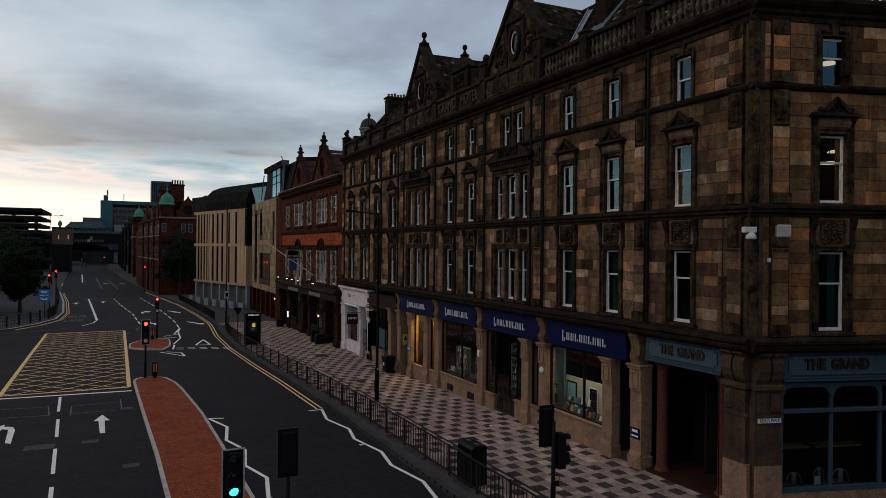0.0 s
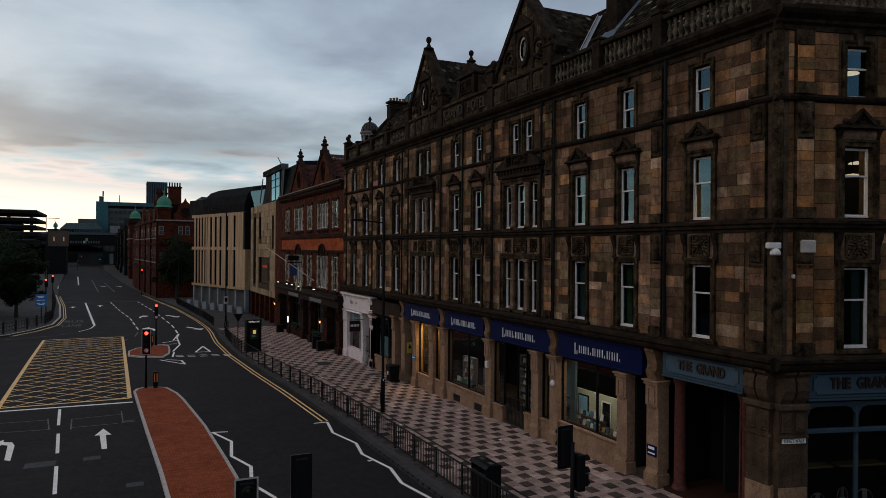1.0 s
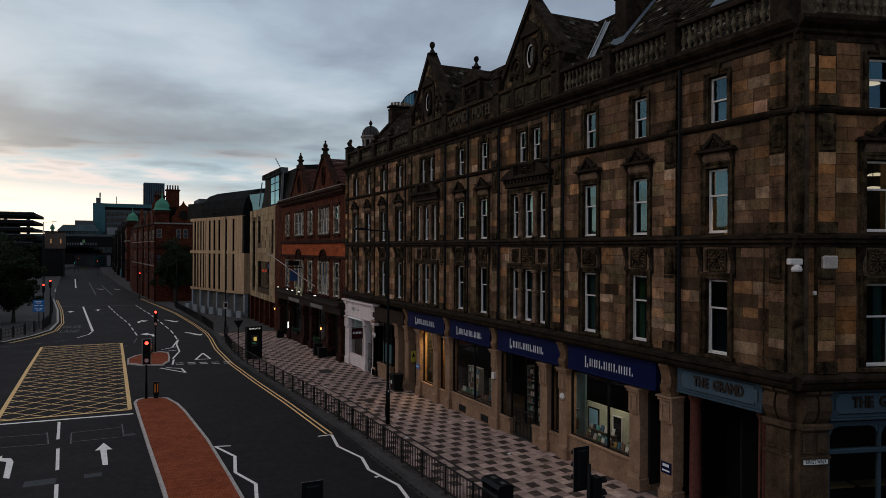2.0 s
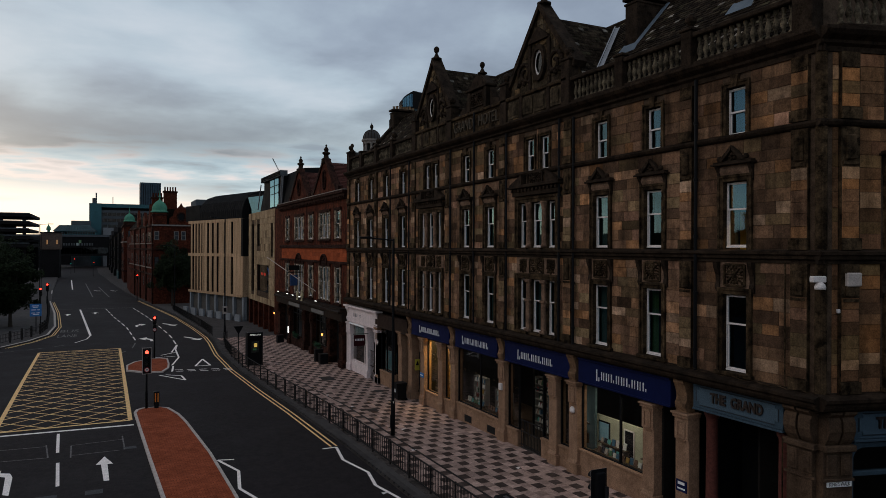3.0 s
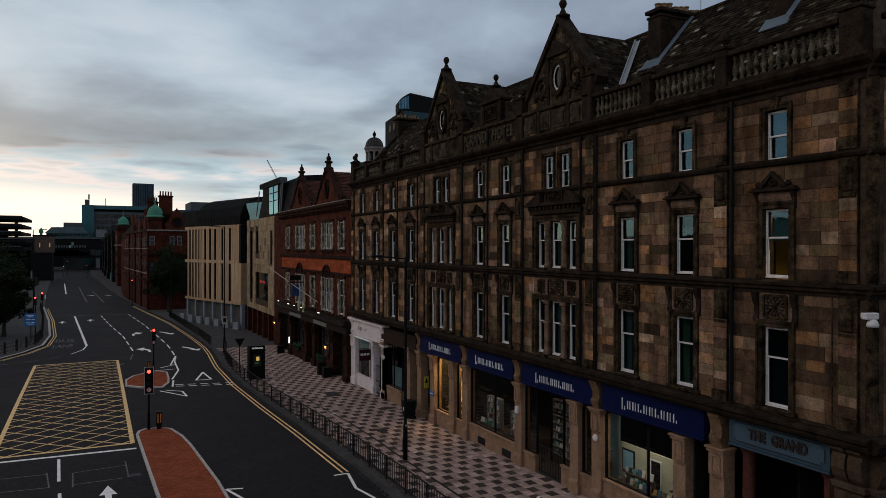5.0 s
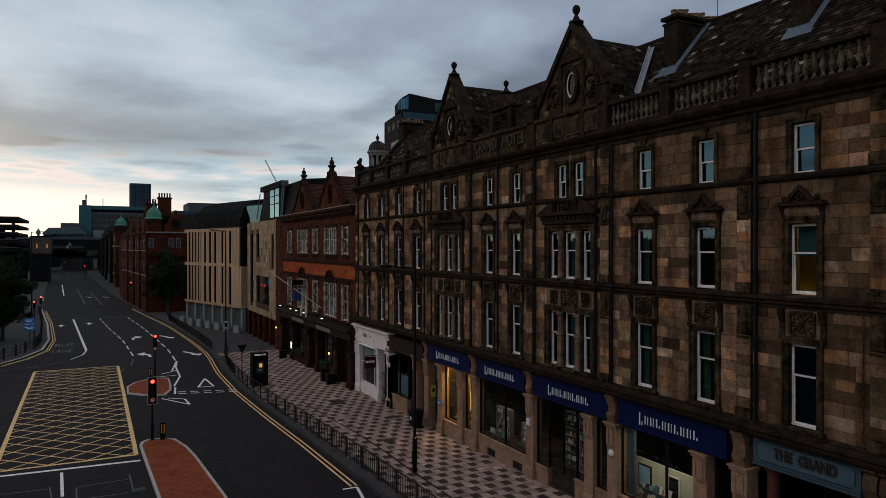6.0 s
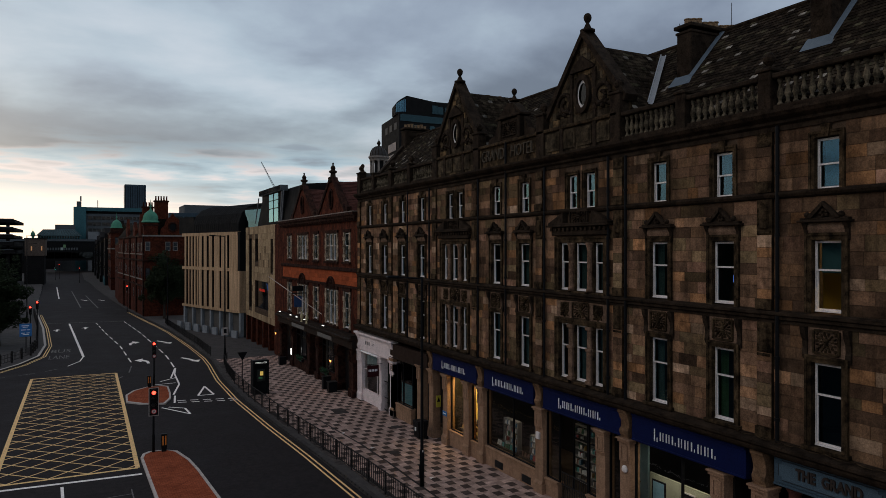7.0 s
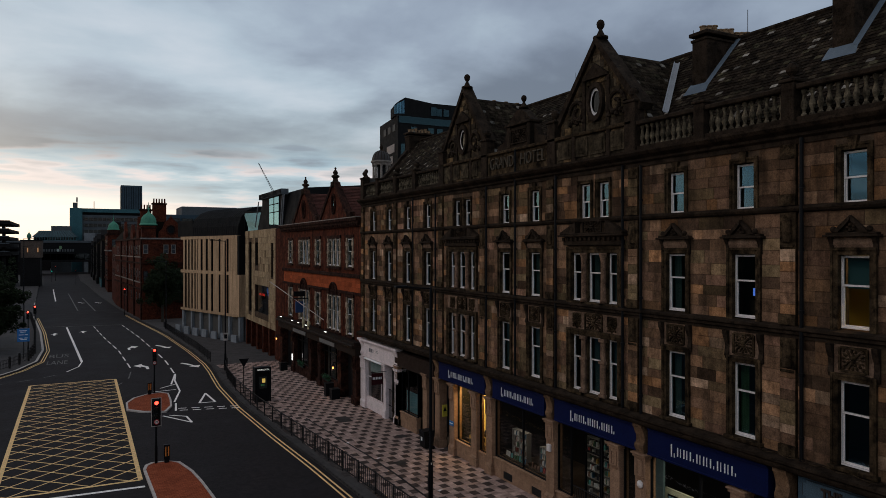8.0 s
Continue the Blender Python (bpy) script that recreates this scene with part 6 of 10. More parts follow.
# ---- the corner bar
bar = thing("bar_front", "blue-grey bar front at the street corner", "shopfront", (16.6, 16.0, 0.1))
M_BORDER = plain("dark_blue_grey_line", (0.016, 0.024, 0.032), 0.5)
M_FIELD = material("lighter_blue_grey_sign_field", (0.07, 0.108, 0.138), 0.5, alt=(0.055, 0.085, 0.11), scale=2.5, bump=0.03)
for m, a, b in ((None, 14.95, 18.1), (SIDE, -5.2, -0.72)):
    bm = bm_new()
    lo, hi = 3.84, 4.72
    box(bm, SX - 0.02, SX + 0.3, a, b, lo, hi)
    box(bm, SX - 0.08, SX - 0.02, a, b, hi - 0.07, hi, 0.01)
    box(bm, SX - 0.05, SX - 0.02, a, b, hi - 0.14, hi - 0.09, 0.008)
    box(bm, SX - 0.07, SX - 0.02, a, b, lo, lo + 0.06, 0.01)
    box(bm, SX - 0.04, SX - 0.02, a, b, lo + 0.08, lo + 0.12, 0.008)
    f = part("fascia_board", bm, M_BLUEGREY, bar, m=m)
    c = (a + b) / 2
    y0, y1, z0, z1 = a + 0.16, b - 0.16, lo + 0.18, hi - 0.18
    part("sign_field", prism(bm_new(), [(y0, z0 + 0.09), (y0 + 0.09, z0 + 0.09), (y0 + 0.09, z0), (y1 - 0.09, z0), (y1 - 0.09, z0 + 0.09), (y1, z0 + 0.09), (y1, z1 - 0.09), (y1 - 0.09, z1 - 0.09), (y1 - 0.09, z1), (y0 + 0.09, z1), (y0 + 0.09, z1 - 0.09), (y0, z1 - 0.09)], "x", SX - 0.034, SX - 0.02), M_FIELD, f, "lighter field with notched corners", m)
    for p0, p1, q0, q1 in ((y0 + 0.09, y1 - 0.09, z0 - 0.03, z0 - 0.004), (y0 + 0.09, y1 - 0.09, z1 + 0.004, z1 + 0.03), (y0 - 0.03, y0 - 0.004, z0 + 0.09, z1 - 0.09), (y1 + 0.004, y1 + 0.03, z0 + 0.09, z1 - 0.09)):
        part("border_line", box(bm_new(), SX - 0.03, SX - 0.02, p0, p1, q0, q1), M_BORDER, f, m=m)
    M = on_facade(SX - 0.05, c - 0.05 if m is None else -2.35, 4.3)
    lettering("sign_letters", "THE  GRAND", 0.40, M_LETTER_D, f, (m @ M) if m else M, 0.03, 1.85 if m is None else 2.0, "dark raised capitals", 0.014)
# corner pier, faced in stone on both sides
bm = bm_new()
g = zs(14.5)
for m in (None,):
    box(bm, SX, SX + 0.5, 14.12, 14.86, g - 0.2, 3.75)
part("corner_pier", bm, M_CORNER, bar)
bm = bm_new()
box(bm, SX + 0.02, SX + 0.5, -0.72, 0.12, g - 0.2, 3.75)
part("corner_pier", bm, M_CORNER, bar, m=SIDE)
for m, a, b in ((None, 14.02, 14.9), (SIDE, -0.72, 0.14)):
    c, w = (a + b) / 2, b - a
    bm = bm_new()
    box(bm, SX - 0.10, SX + 0.4, a - 0.02, b + 0.02, g - 0.2, g + 0.25, 0.02)
    box(bm, SX - 0.012, SX + 0.4, a + 0.02, b - 0.02, g + 0.25, g + 1.35)
    part("pier_base", bm, M_PIER, bar, m=m)
    bm = bm_new()
    for s in (-1, 1):
        box(bm, SX - 0.04, SX, c + s * w * 0.24 - w * 0.17, c + s * w * 0.24 + w * 0.17, 3.0, 3.55, 0.02)
        box(bm, SX - 0.06, SX - 0.04, c + s * w * 0.24 - w * 0.1, c + s * w * 0.24 + w * 0.1, 3.1, 3.45, 0.01)
    box(bm, SX - 0.05, SX, a, b, 2.86, 2.93)
    box(bm, SX - 0.12, SX + 0.3, a - 0.02, b + 0.02, 3.62, 3.78, 0.02)
    part("pier_panel", bm, M_CORNER, bar, m=m)
    bm = bm_new()
    for s in (-1, 1):
        cc = c + s * w * 0.24
        prism(bm, [(SX + 0.3, 3.78), (SX + 0.02, 3.78), (SX - 0.08, 3.92), (SX - 0.16, 4.15), (SX - 0.14, 4.4), (SX - 0.08, 4.5), (SX - 0.2, 4.6), (SX - 0.2, 4.66), (SX + 0.3, 4.66)], "y", cc - w * 0.2, cc + w * 0.2)
    part("console", bm, M_CORNER, bar, m=m)
M_PORCH = material("dark_red_porch_tile", (0.04, 0.016, 0.011), 0.8, alt=(0.03, 0.012, 0.009), scale=4)
# red granite columns of the entrance
for y in (17.75, 15.2):
    g = zs(y)
    bm = bm_new()
    lathe(bm, [(0.27, g - 0.05), (0.27, g + 0.12), (0.22, g + 0.2), (0.19, g + 0.3), (0.17, 3.55), (0.2, 3.62), (0.24, 3.7), (0.24, 3.78)], 16.95, y, 14)
    part("column", bm, material("red_granite", (0.13, 0.045, 0.035), 0.35, alt=(0.05, 0.02, 0.018), scale=9, fine=60, bump=0.02, amount=0.7), bar, "polished red granite column", smooth=True)
# porch walls and door black: the porch's shade is put into the colour
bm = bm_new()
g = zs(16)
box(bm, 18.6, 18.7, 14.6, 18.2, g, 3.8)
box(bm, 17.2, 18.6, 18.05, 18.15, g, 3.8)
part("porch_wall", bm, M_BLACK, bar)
bm = bm_new()
box(bm, 16.6, 19.0, 14.9, 18.1, g - 0.1, g + 0.10)
part("porch_step", bm, M_PORCH, bar, "red tiled porch step")
# doors of the bar, panelled with glass
bm = bm_new()
for a, b in ((15.7, 16.45), (16.5, 17.25)):
    for q in ((a, a + 0.1), (b - 0.1, b)):
        box(bm, 18.5, 18.56, q[0], q[1], g + 0.1, 2.5)
    box(bm, 18.5, 18.56, a, b, g + 0.1, g + 0.9)
    box(bm, 18.5, 18.56, a, b, 2.4, 2.55)
part("door", bm, M_BLACK, bar, "tall double bar door")
notice = tagged(new("notice", mesh_of("notice", box(bm_new(), 18.45, 18.47, 15.35, 15.6, 1.4, 2.0), M_WHITE)), "white paper notice in the porch", "notice")
# side window of the bar: sill, mullion, transom and arched upper lights
bm = bm_new()
z0, zt, z1 = 0.88, 3.0, 3.72
box(bm, SX + 0.05, SX + 0.25, -5.1, -0.7, z0 - 0.14, z0)
for u in (-0.76, -2.3, -3.85, -5.1):
    box(bm, SX + 0.08, SX + 0.2, u - 0.035, u + 0.035, z0, z1)
box(bm, SX + 0.04, SX + 0.22, -5.1, -0.74, zt - 0.06, zt + 0.06, 0.015)
box(bm, SX + 0.08, SX + 0.2, -5.1, -0.74, z1 - 0.06, z1 + 0.06)
for a, b in ((-2.25, -0.8), (-3.8, -2.35)):
    for s, e in ((1, a), (-1, b)):
        prism(bm, [(e, z1 - 0.06), (e + s * 0.28, z1 - 0.06), (e + s * 0.1, z1 - 0.12), (e, z1 - 0.3)], "x", SX + 0.09, SX + 0.19)
sw = part("shop_window", bm, M_BLUEGREY, bar, "blue-grey painted bar window", m=SIDE)
for a, b in ((-2.25, -0.8), (-3.8, -2.35), (-5.05, -3.9)):
    for q0, q1 in ((z0, zt - 0.05), (zt + 0.05, z1 - 0.05)):
        pane(sw, SX + 0.13, a, b, q0, q1, M_SHOPGLASS, SIDE)
bm = bm_new()
box(bm, SX + 0.06, SX + 0.35, -5.2, -0.7, -0.3, z0 - 0.14)
part("stall_riser", bm, M_PIER, bar, m=SIDE)
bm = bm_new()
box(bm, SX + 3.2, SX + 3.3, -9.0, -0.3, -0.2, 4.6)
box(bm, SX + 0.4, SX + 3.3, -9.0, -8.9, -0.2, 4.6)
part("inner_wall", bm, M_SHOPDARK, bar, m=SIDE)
part("floor", box(bm_new(), SX + 0.3, SX + 3.2, -8.9, -0.95, 0.0, 0.2), M_BOARD, bar, m=SIDE)
bm = bm_new()
box(bm, SX + 0.05, SX + 0.5, -9.0, -5.1, -0.3, 4.66)
part("side_wall", bm, M_DRESSED, bar, m=SIDE)


def cafe_table(u, d):
    t = thing("cafe_table", "narrow wooden bar shelf table with cups", "table")
    bm = bm_new()
    box(bm, -0.2, 0.2, -0.75, 0.75, 1.70, 1.76, 0.01)
    part("tabletop", bm, plain("pale_oak_top", (0.22, 0.15, 0.06), 0.5), t)
    for y in (-0.5, 0.5):
        part("leg", tube(bm_new(), (0, y, 0.2), (0, y, 1.70), 0.03), M_BLACK, t)
    t.matrix_basis = SIDE @ Matrix.Translation((SX + d, u, 0))
    return t


def cafe_chair(u, d, turn):
    c = thing("cafe_chair", "pale metal bistro chair beside the window", "chair", group="cafe chairs")
    g_ = plain("brushed_chair_metal", (0.30, 0.32, 0.34), 0.4, 0.7)
    part("seat", box(bm_new(), -0.2, 0.2, -0.2, 0.2, 0.64, 0.68, 0.015), g_, c)
    for x, y in ((-0.18, -0.18), (-0.18, 0.18), (0.18, -0.18), (0.18, 0.18)):
        part("leg", tube(bm_new(), (x, y, 0.65), (x * 1.25, y * 1.25, 0.2), 0.014), g_, c)
    bm = bm_new()
    for k in range(8):
        a0, a1 = math.pi * k / 8, math.pi * (k + 1) / 8
        tube(bm, (0.2, 0.2 * math.cos(a0), 0.85 + 0.25 * math.sin(a0)), (0.2, 0.2 * math.cos(a1), 0.85 + 0.25 * math.sin(a1)), 0.014, 6)
    for y in (-0.2, 0.2):
        tube(bm, (0.2, y, 0.66), (0.2, y, 0.86), 0.014, 6)
    box(bm, 0.19, 0.21, -0.06, 0.06, 0.67, 1.09)
    part("backrest", bm, g_, c)
    c.matrix_basis = SIDE @ Matrix.Translation((SX + d, u, 0)) @ Matrix.Rotation(turn, 4, "Z")


cafe_table(-1.5, 1.1)
cafe_table(-3.2, 1.1)
for u, d, t in ((-1.0, 0.8, 0.3), (-1.6, 0.85, 2.9), (-2.65, 0.8, 0.2), (-3.25, 0.95, 2.6)):
    cafe_chair(u, d, t)
card = tagged(new("menu_card", mesh_of("menu_card", box(bm_new(), SX + 0.2, SX + 0.21, -2.05, -1.87, 0.885, 1.12), plain("pale_blue_card", (0.3, 0.42, 0.46), 0.6))), "pale blue menu card standing on the sill", "menu card")
card.matrix_basis = SIDE
# street name plate and boxes on the corner
plate = thing("street_name_plate", "white street name plate with black capitals", "sign", (17.0, 13.9, 2.8))
part("plate", box(bm_new(), SX - 0.03, SX + 0.01, -0.66, 0.04, 2.72, 2.86, 0.006), M_LETTER_W, plate, m=SIDE)
lettering("sign_letters", "KING'S WALK", 0.15, M_BLACK, plate, SIDE @ on_facade(SX - 0.033, -0.31, 2.79), 0.002, 0.6)
flood = thing("floodlight", "white floodlight on a wall bracket", "lamp", (16.7, 14.0, 7.9))
bm = bm_new()
box(bm, FX - 0.3, FX - 0.14, 0.08, 0.46, 7.92, 8.08, 0.02)
box(bm, FX - 0.16, FX + 0.05, 0.2, 0.3, 7.94, 8.06)
part("bracket", bm, M_WHITE, flood, m=SIDE)
bm = bm_new()
lathe(bm, [(0.13, 7.74), (0.14, 7.8), (0.11, 7.88), (0.05, 7.93)], FX - 0.26, 0.24, 12)
part("lamp_bowl", bm, M_WHITE, flood, m=SIDE, smooth=True)
cbx = new("junction_box", mesh_of("junction_box", box(bm_new(), FX - 0.2, FX - 0.02, -1.04, -0.6, 7.8, 8.16, 0.03), M_KERBPALE))
tagged(cbx, "pale grey junction box on the corner wall", "junction box")
cbx.matrix_basis = SIDE
lw = new("wall_sensor", mesh_of("wall_sensor", box(bm_new(), FX - 0.1, FX, -0.53, -0.41, 7.11, 7.22, 0.02), M_WHITE))
tagged(lw, "small white sensor on the wall", "sensor")
lw.matrix_basis = SIDE
# cables along the cornice and down the corner
bm = bm_new()
for k in range(26):
    a, b = 14.2 + 0.2 * k, 14.4 + 0.2 * k
    za, zb = 5.06 + 0.03 * math.sin(k * 1.7), 5.06 + 0.03 * math.sin((k + 1) * 1.7)
    tube(bm, (FX - 0.3, a, za), (FX - 0.3, b, zb), 0.012, 5)
tube(bm, (FX - 0.14, 15.0, 5.05), (FX - 0.14, 15.0, 8.4), 0.02, 6)
tube(bm, (SX - 0.03, 14.95, 3.7), (SX - 0.03, 14.95, 0.4), 0.02, 6)
tagged(new("cable", mesh_of("cable", bm, M_DRESSED)), "pale cables run along the cornice", "cable")

# ---- dark shop and white shop further along
dark = thing("dark_shop_front", "dark brown shop front with stone piers", "shopfront", (16.6, 44, -0.1))
fascia(40.6, 46.1, dark, material("dark_brown_fascia", (0.03, 0.018, 0.014), 0.5, scale=2), 3.5, 4.4)
shop_pier(45.6, 46.1, dark, 3.45)
stall_riser(43.2, 45.6, dark, 0.6)
shop_glass(43.2, 45.6, 0.68, 3.45, dark, (44.6,))
bm = bm_new()
box(bm, 17.6, 17.68, 42.3, 43.2, -0.2, 3.4)
part("door", bm, M_BLACK, dark)
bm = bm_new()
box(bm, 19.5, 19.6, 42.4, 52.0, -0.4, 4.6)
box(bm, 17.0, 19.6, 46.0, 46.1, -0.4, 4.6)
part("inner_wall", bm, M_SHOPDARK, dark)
part("floor", box(bm_new(), 17.0, 19.5, 42.4, 52.0, -0.4, 0.0), M_BOARD, dark)
pl = plain("teal_window_film", (0.10, 0.26, 0.30), 0.4)
scr = tagged(new("window_film", mesh_of("window_film", box(bm_new(), 16.98, 16.985, 43.5, 45.3, 0.75, 2.0), pl)), "teal blue film inside the shop window", "window film")
white = thing("white_shop_front", "white painted shop front with fluted piers", "shopfront", (16.6, 49, -0.4))
M_WSHOP = material("white_shop_paint", (0.82, 0.68, 0.65), 0.6, alt=(0.55, 0.46, 0.43), scale=2, fine=40, bump=0.05, amount=0.5)
fascia(46.0, 51.9, white, M_WSHOP, 3.3, 4.35)
for a, b in ((45.6, 46.22), (47.68, 48.1), (51.4, 52.4)):
    shop_pier(a, b, white, 3.25, M_WSHOP)
console(45.65, 46.15, white, 3.27, 4.4, mat=M_WSHOP)
console(51.6, 52.25, white, 3.27, 4.4, mat=M_WSHOP)
bm = bm_new()
box(bm, SX - 0.24, SX + 0.3, 45.55, 52.5, 4.38, 4.52, 0.02)
part("cornice", bm, M_WSHOP, white)
g = zs(49.5)
bm = bm_new()
box(bm, SX + 0.1, GX + 0.1, 48.1, 51.5, g - 0.1, g + 0.75)
part("stall_riser", bm, M_WSHOP, white)
shop_glass(48.1, 51.5, g + 0.78, 3.2, white, (49.0,), mat=M_WSHOP)
bm = bm_new()
box(bm, 17.3, 17.36, 46.22, 47.68, g, 3.1)
part("door", bm, M_BLACK, white, "dark shop door")
gate = part("gate", box(bm_new(), 16.715, 16.745, 46.28, 47.62, g + 1.95, g + 1.99), M_IRON, white, "black iron door gate")
for z in (0.1, 0.9):
    part("rail", box(bm_new(), 16.715, 16.745, 46.28, 47.62, g + z, g + z + 0.04), M_IRON, gate)
for k in range(7):
    part("bar", box(bm_new(), 16.72, 16.74, 46.3 + 0.2 * k, 46.32 + 0.2 * k, g + 0.1, g + 2.0), M_IRON, gate)
part("window_blind", box(bm_new(), GX + 0.12, GX + 0.14, 49.1, 51.35, 2.25, 3.15), plain("pale_window_blind", (0.34, 0.42, 0.42), 0.8), white)
part("awning_roller", tube(bm_new(), (SX - 0.08, 48.2, 3.2), (SX - 0.08, 51.3, 3.2), 0.07, 10), M_LETTER_W, white)
part("window_frame_bar", box(bm_new(), GX - 0.05, GX - 0.03, 48.12, 51.38, 1.9, 1.96), M_WSHOP, white)
bm = bm_new()
for k, w in enumerate((0.16, 0.1, 0.16, 0.12)):
    box(bm, SX - 0.066, SX - 0.06, 50.4 - 0.22 * k, 50.4 - 0.22 * k + w, 3.75, 4.0)
for k in range(2):
    box(bm, SX - 0.066, SX - 0.06, 48.9, 49.3, 3.82 + 0.1 * k, 3.85 + 0.1 * k)
part("sign_bars", bm, plain("grey_sign_bars", (0.12, 0.11, 0.11), 0.5), white)
hang = thing("hanging_sign", "dark maroon hanging shop sign on a bracket", "sign", (16.2, 47.7, 2.3))
part("board", box(bm_new(), 15.55, 16.35, 47.66, 47.72, 2.0, 2.75, 0.01), material("maroon_board", (0.05, 0.012, 0.014), 0.5), hang)
part("arm", tube(bm_new(), (15.5, 47.69, 2.82), (16.6, 47.69, 2.82), 0.02), M_IRON, hang)
bm = bm_new()
for k in range(6):
    box(bm, 15.62 + 0.11 * k, 15.69 + 0.11 * k, 47.655, 47.66, 2.35, 2.5)
part("letter_bar", bm, M_LETTER_W, hang)

# shop row scaled about the camera's eye to fit the view, behind the wall
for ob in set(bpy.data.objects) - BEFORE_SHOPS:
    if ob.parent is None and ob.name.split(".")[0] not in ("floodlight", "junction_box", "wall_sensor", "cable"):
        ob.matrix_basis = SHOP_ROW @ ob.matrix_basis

# ---- rooms seen through the hotel's windows
M_OCHRE = material("ochre_room_paint", (0.50, 0.34, 0.06), 0.9, alt=(0.38, 0.25, 0.05), scale=1.0, bump=0.02)
part("room_wall", box(bm_new(), 18.9, 19.0, 14.95, 18.4, 8.6, 11.8), M_OCHRE, hotel, "ochre painted room wall")
part("room_beam", prism(bm_new(), [(16.2, 9.7), (18.35, 10.5), (18.35, 11.8), (16.2, 11.8)], "x", 18.5, 18.9), M_ROOM, hotel)
part("door_panel", box(bm_new(), 18.84, 18.9, 16.9, 17.5, 8.6, 9.75), plain("brown_room_door", (0.10, 0.06, 0.025), 0.6), hotel)
part("roller_blind", box(bm_new(), 17.12, 17.135, 16.24, 17.12, 9.85, 10.7), plain("teal_roller_blind", (0.05, 0.13, 0.14), 0.9), hotel, "drawn teal roller blind")
rl = thing("ceiling_lamp", "small lit ceiling lamp in a hotel room", "lamp", (18.0, 15.9, 11.7))
part("rose", lathe(bm_new(), [(0.10, 11.88), (0.08, 11.84), (0.03, 11.8)], 18.0, 15.9, 10), M_WHITE, rl)
part("globe", lathe(bm_new(), [(0.02, 11.6), (0.1, 11.66), (0.13, 11.74), (0.1, 11.8), (0.02, 11.82)], 18.0, 15.9, 10), M_WARMLAMP, rl)
la = new("room_light", bpy.data.lights.new("room_light", "POINT"))
la.data.energy, la.data.color, la.data.shadow_soft_size = 140, (1.0, 0.75, 0.4), 0.12
la.matrix_world = Matrix.Translation((18.0, 15.9, 11.45))
tv = thing("television", "small glowing blue television screen in a dark room", "television", (17.9, 20.2, 9.2))
part("screen", box(bm_new(), 17.75, 17.77, 20.44, 20.58, 9.42, 9.66), lit("blue_screen", (0.12, 0.28, 1.0), 0.7), tv)
part("casing", box(bm_new(), 17.77, 17.85, 20.39, 20.63, 9.3, 9.72, 0.01), M_BLACK, tv)
part("stand", box(bm_new(), 17.7, 18.0, 20.3, 20.7, 8.57, 9.3), M_BOARD, tv)
for z, u, d in ((13.1, -3.19, 1.2), (10.08, -3.29, 1.2), (10.6, -4.3, 2.2)):
    cl = thing("ceiling_lamp", "glowing pendant lamp in a side street room", "lamp", (18, 12, z), "room lamps")
    part("shade", lathe(bm_new(), [(0.02, z + 0.08), (0.2, z + 0.05), (0.26, z), (0.02, z - 0.02)], FX + d, u, 14), lit("pale_warm_shade", (1.0, 0.8, 0.55), 0.75), cl, m=SIDE)
    part("cord", tube(bm_new(), (FX + d, u, z + 0.07), (FX + d, u, 14.2 if z > 12 else 11.85), 0.012, 5), M_BLACK, cl, m=SIDE)


# ------------------------------------------------------------ the red pub next door
pub = thing("pub_building", "red sandstone pub with twin gables and dark ground floor", "building", (17, 64, -0.8))
PX = 16.85
PY0, PY1 = 53.0, 75.4
P2, P3 = (4.3, 7.2), (9.45, 11.75)
PWIN = [(72.5, 1.3, 1), (67.8, 3.2, 3), (63.6, 1.3, 1), (59.3, 3.0, 3), (55.5, 1.3, 1)]
holes = [(y - w / 2, y + w / 2, z0, z1) for y, w, n in PWIN for z0, z1 in (P2, P3)]
part("wall", wall_cells(bm_new(), PX, PX + 0.4, PY0, PY1, 3.6, 12.9, holes), M_REDBRICK, pub)
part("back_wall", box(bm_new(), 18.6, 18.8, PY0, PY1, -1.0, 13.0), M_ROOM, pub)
for y, w, n in PWIN:
    for z0, z1 in (P2, P3):
        for k in range(n):
            ww = w / n
            c = y - w / 2 + ww * (k + 0.5)
            sash_window(c, z0 + 0.1, z1 - 0.1, ww * 0.84, pub, x=PX + 0.06, curtain=1 if (k + int(y)) % 3 == 0 else 0)
        # quoined jambs and mullions, lintel and sill
        for k in range(n + 1):
            c = y - w / 2 + w / n * k
            for q in range(7):
                hw = (0.24 if q % 2 else 0.15) if k in (0, n) else 0.09
                zz = z0 + (z1 - z0) * q / 7
                part("quoin", box(bm_new(), PX - 0.06, PX + 0.3, c - hw, c + hw, zz + 0.01, zz + (z1 - z0) / 7 - 0.01), M_QUOIN, pub)
        part("lintel", box(bm_new(), PX - 0.1, PX + 0.3, y - w / 2 - 0.25, y + w / 2 + 0.25, z1, z1 + 0.22), M_REDDARK, pub)
        part("window_sill", box(bm_new(), PX - 0.16, PX + 0.3, y - w / 2 - 0.25, y + w / 2 + 0.25, z0 - 0.16, z0), M_REDDARK, pub)
for z0, z1, d in ((8.72, 9.0, 0.16), (7.45, 7.62, 0.1), (12.55, 12.75, 0.15), (12.75, 12.98, 0.32), (12.98, 13.2, 0.46)):
    part("string_course", box(bm_new(), PX - d, PX + 0.1, PY0, PY1, z0, z1, 0.02), M_REDDARK, pub)
part("cornice_edge", box(bm_new(), PX - 0.48, PX + 0.1, PY0, PY1, 13.2, 13.27), M_PALESTONE, pub, "pale weathered cornice edge")
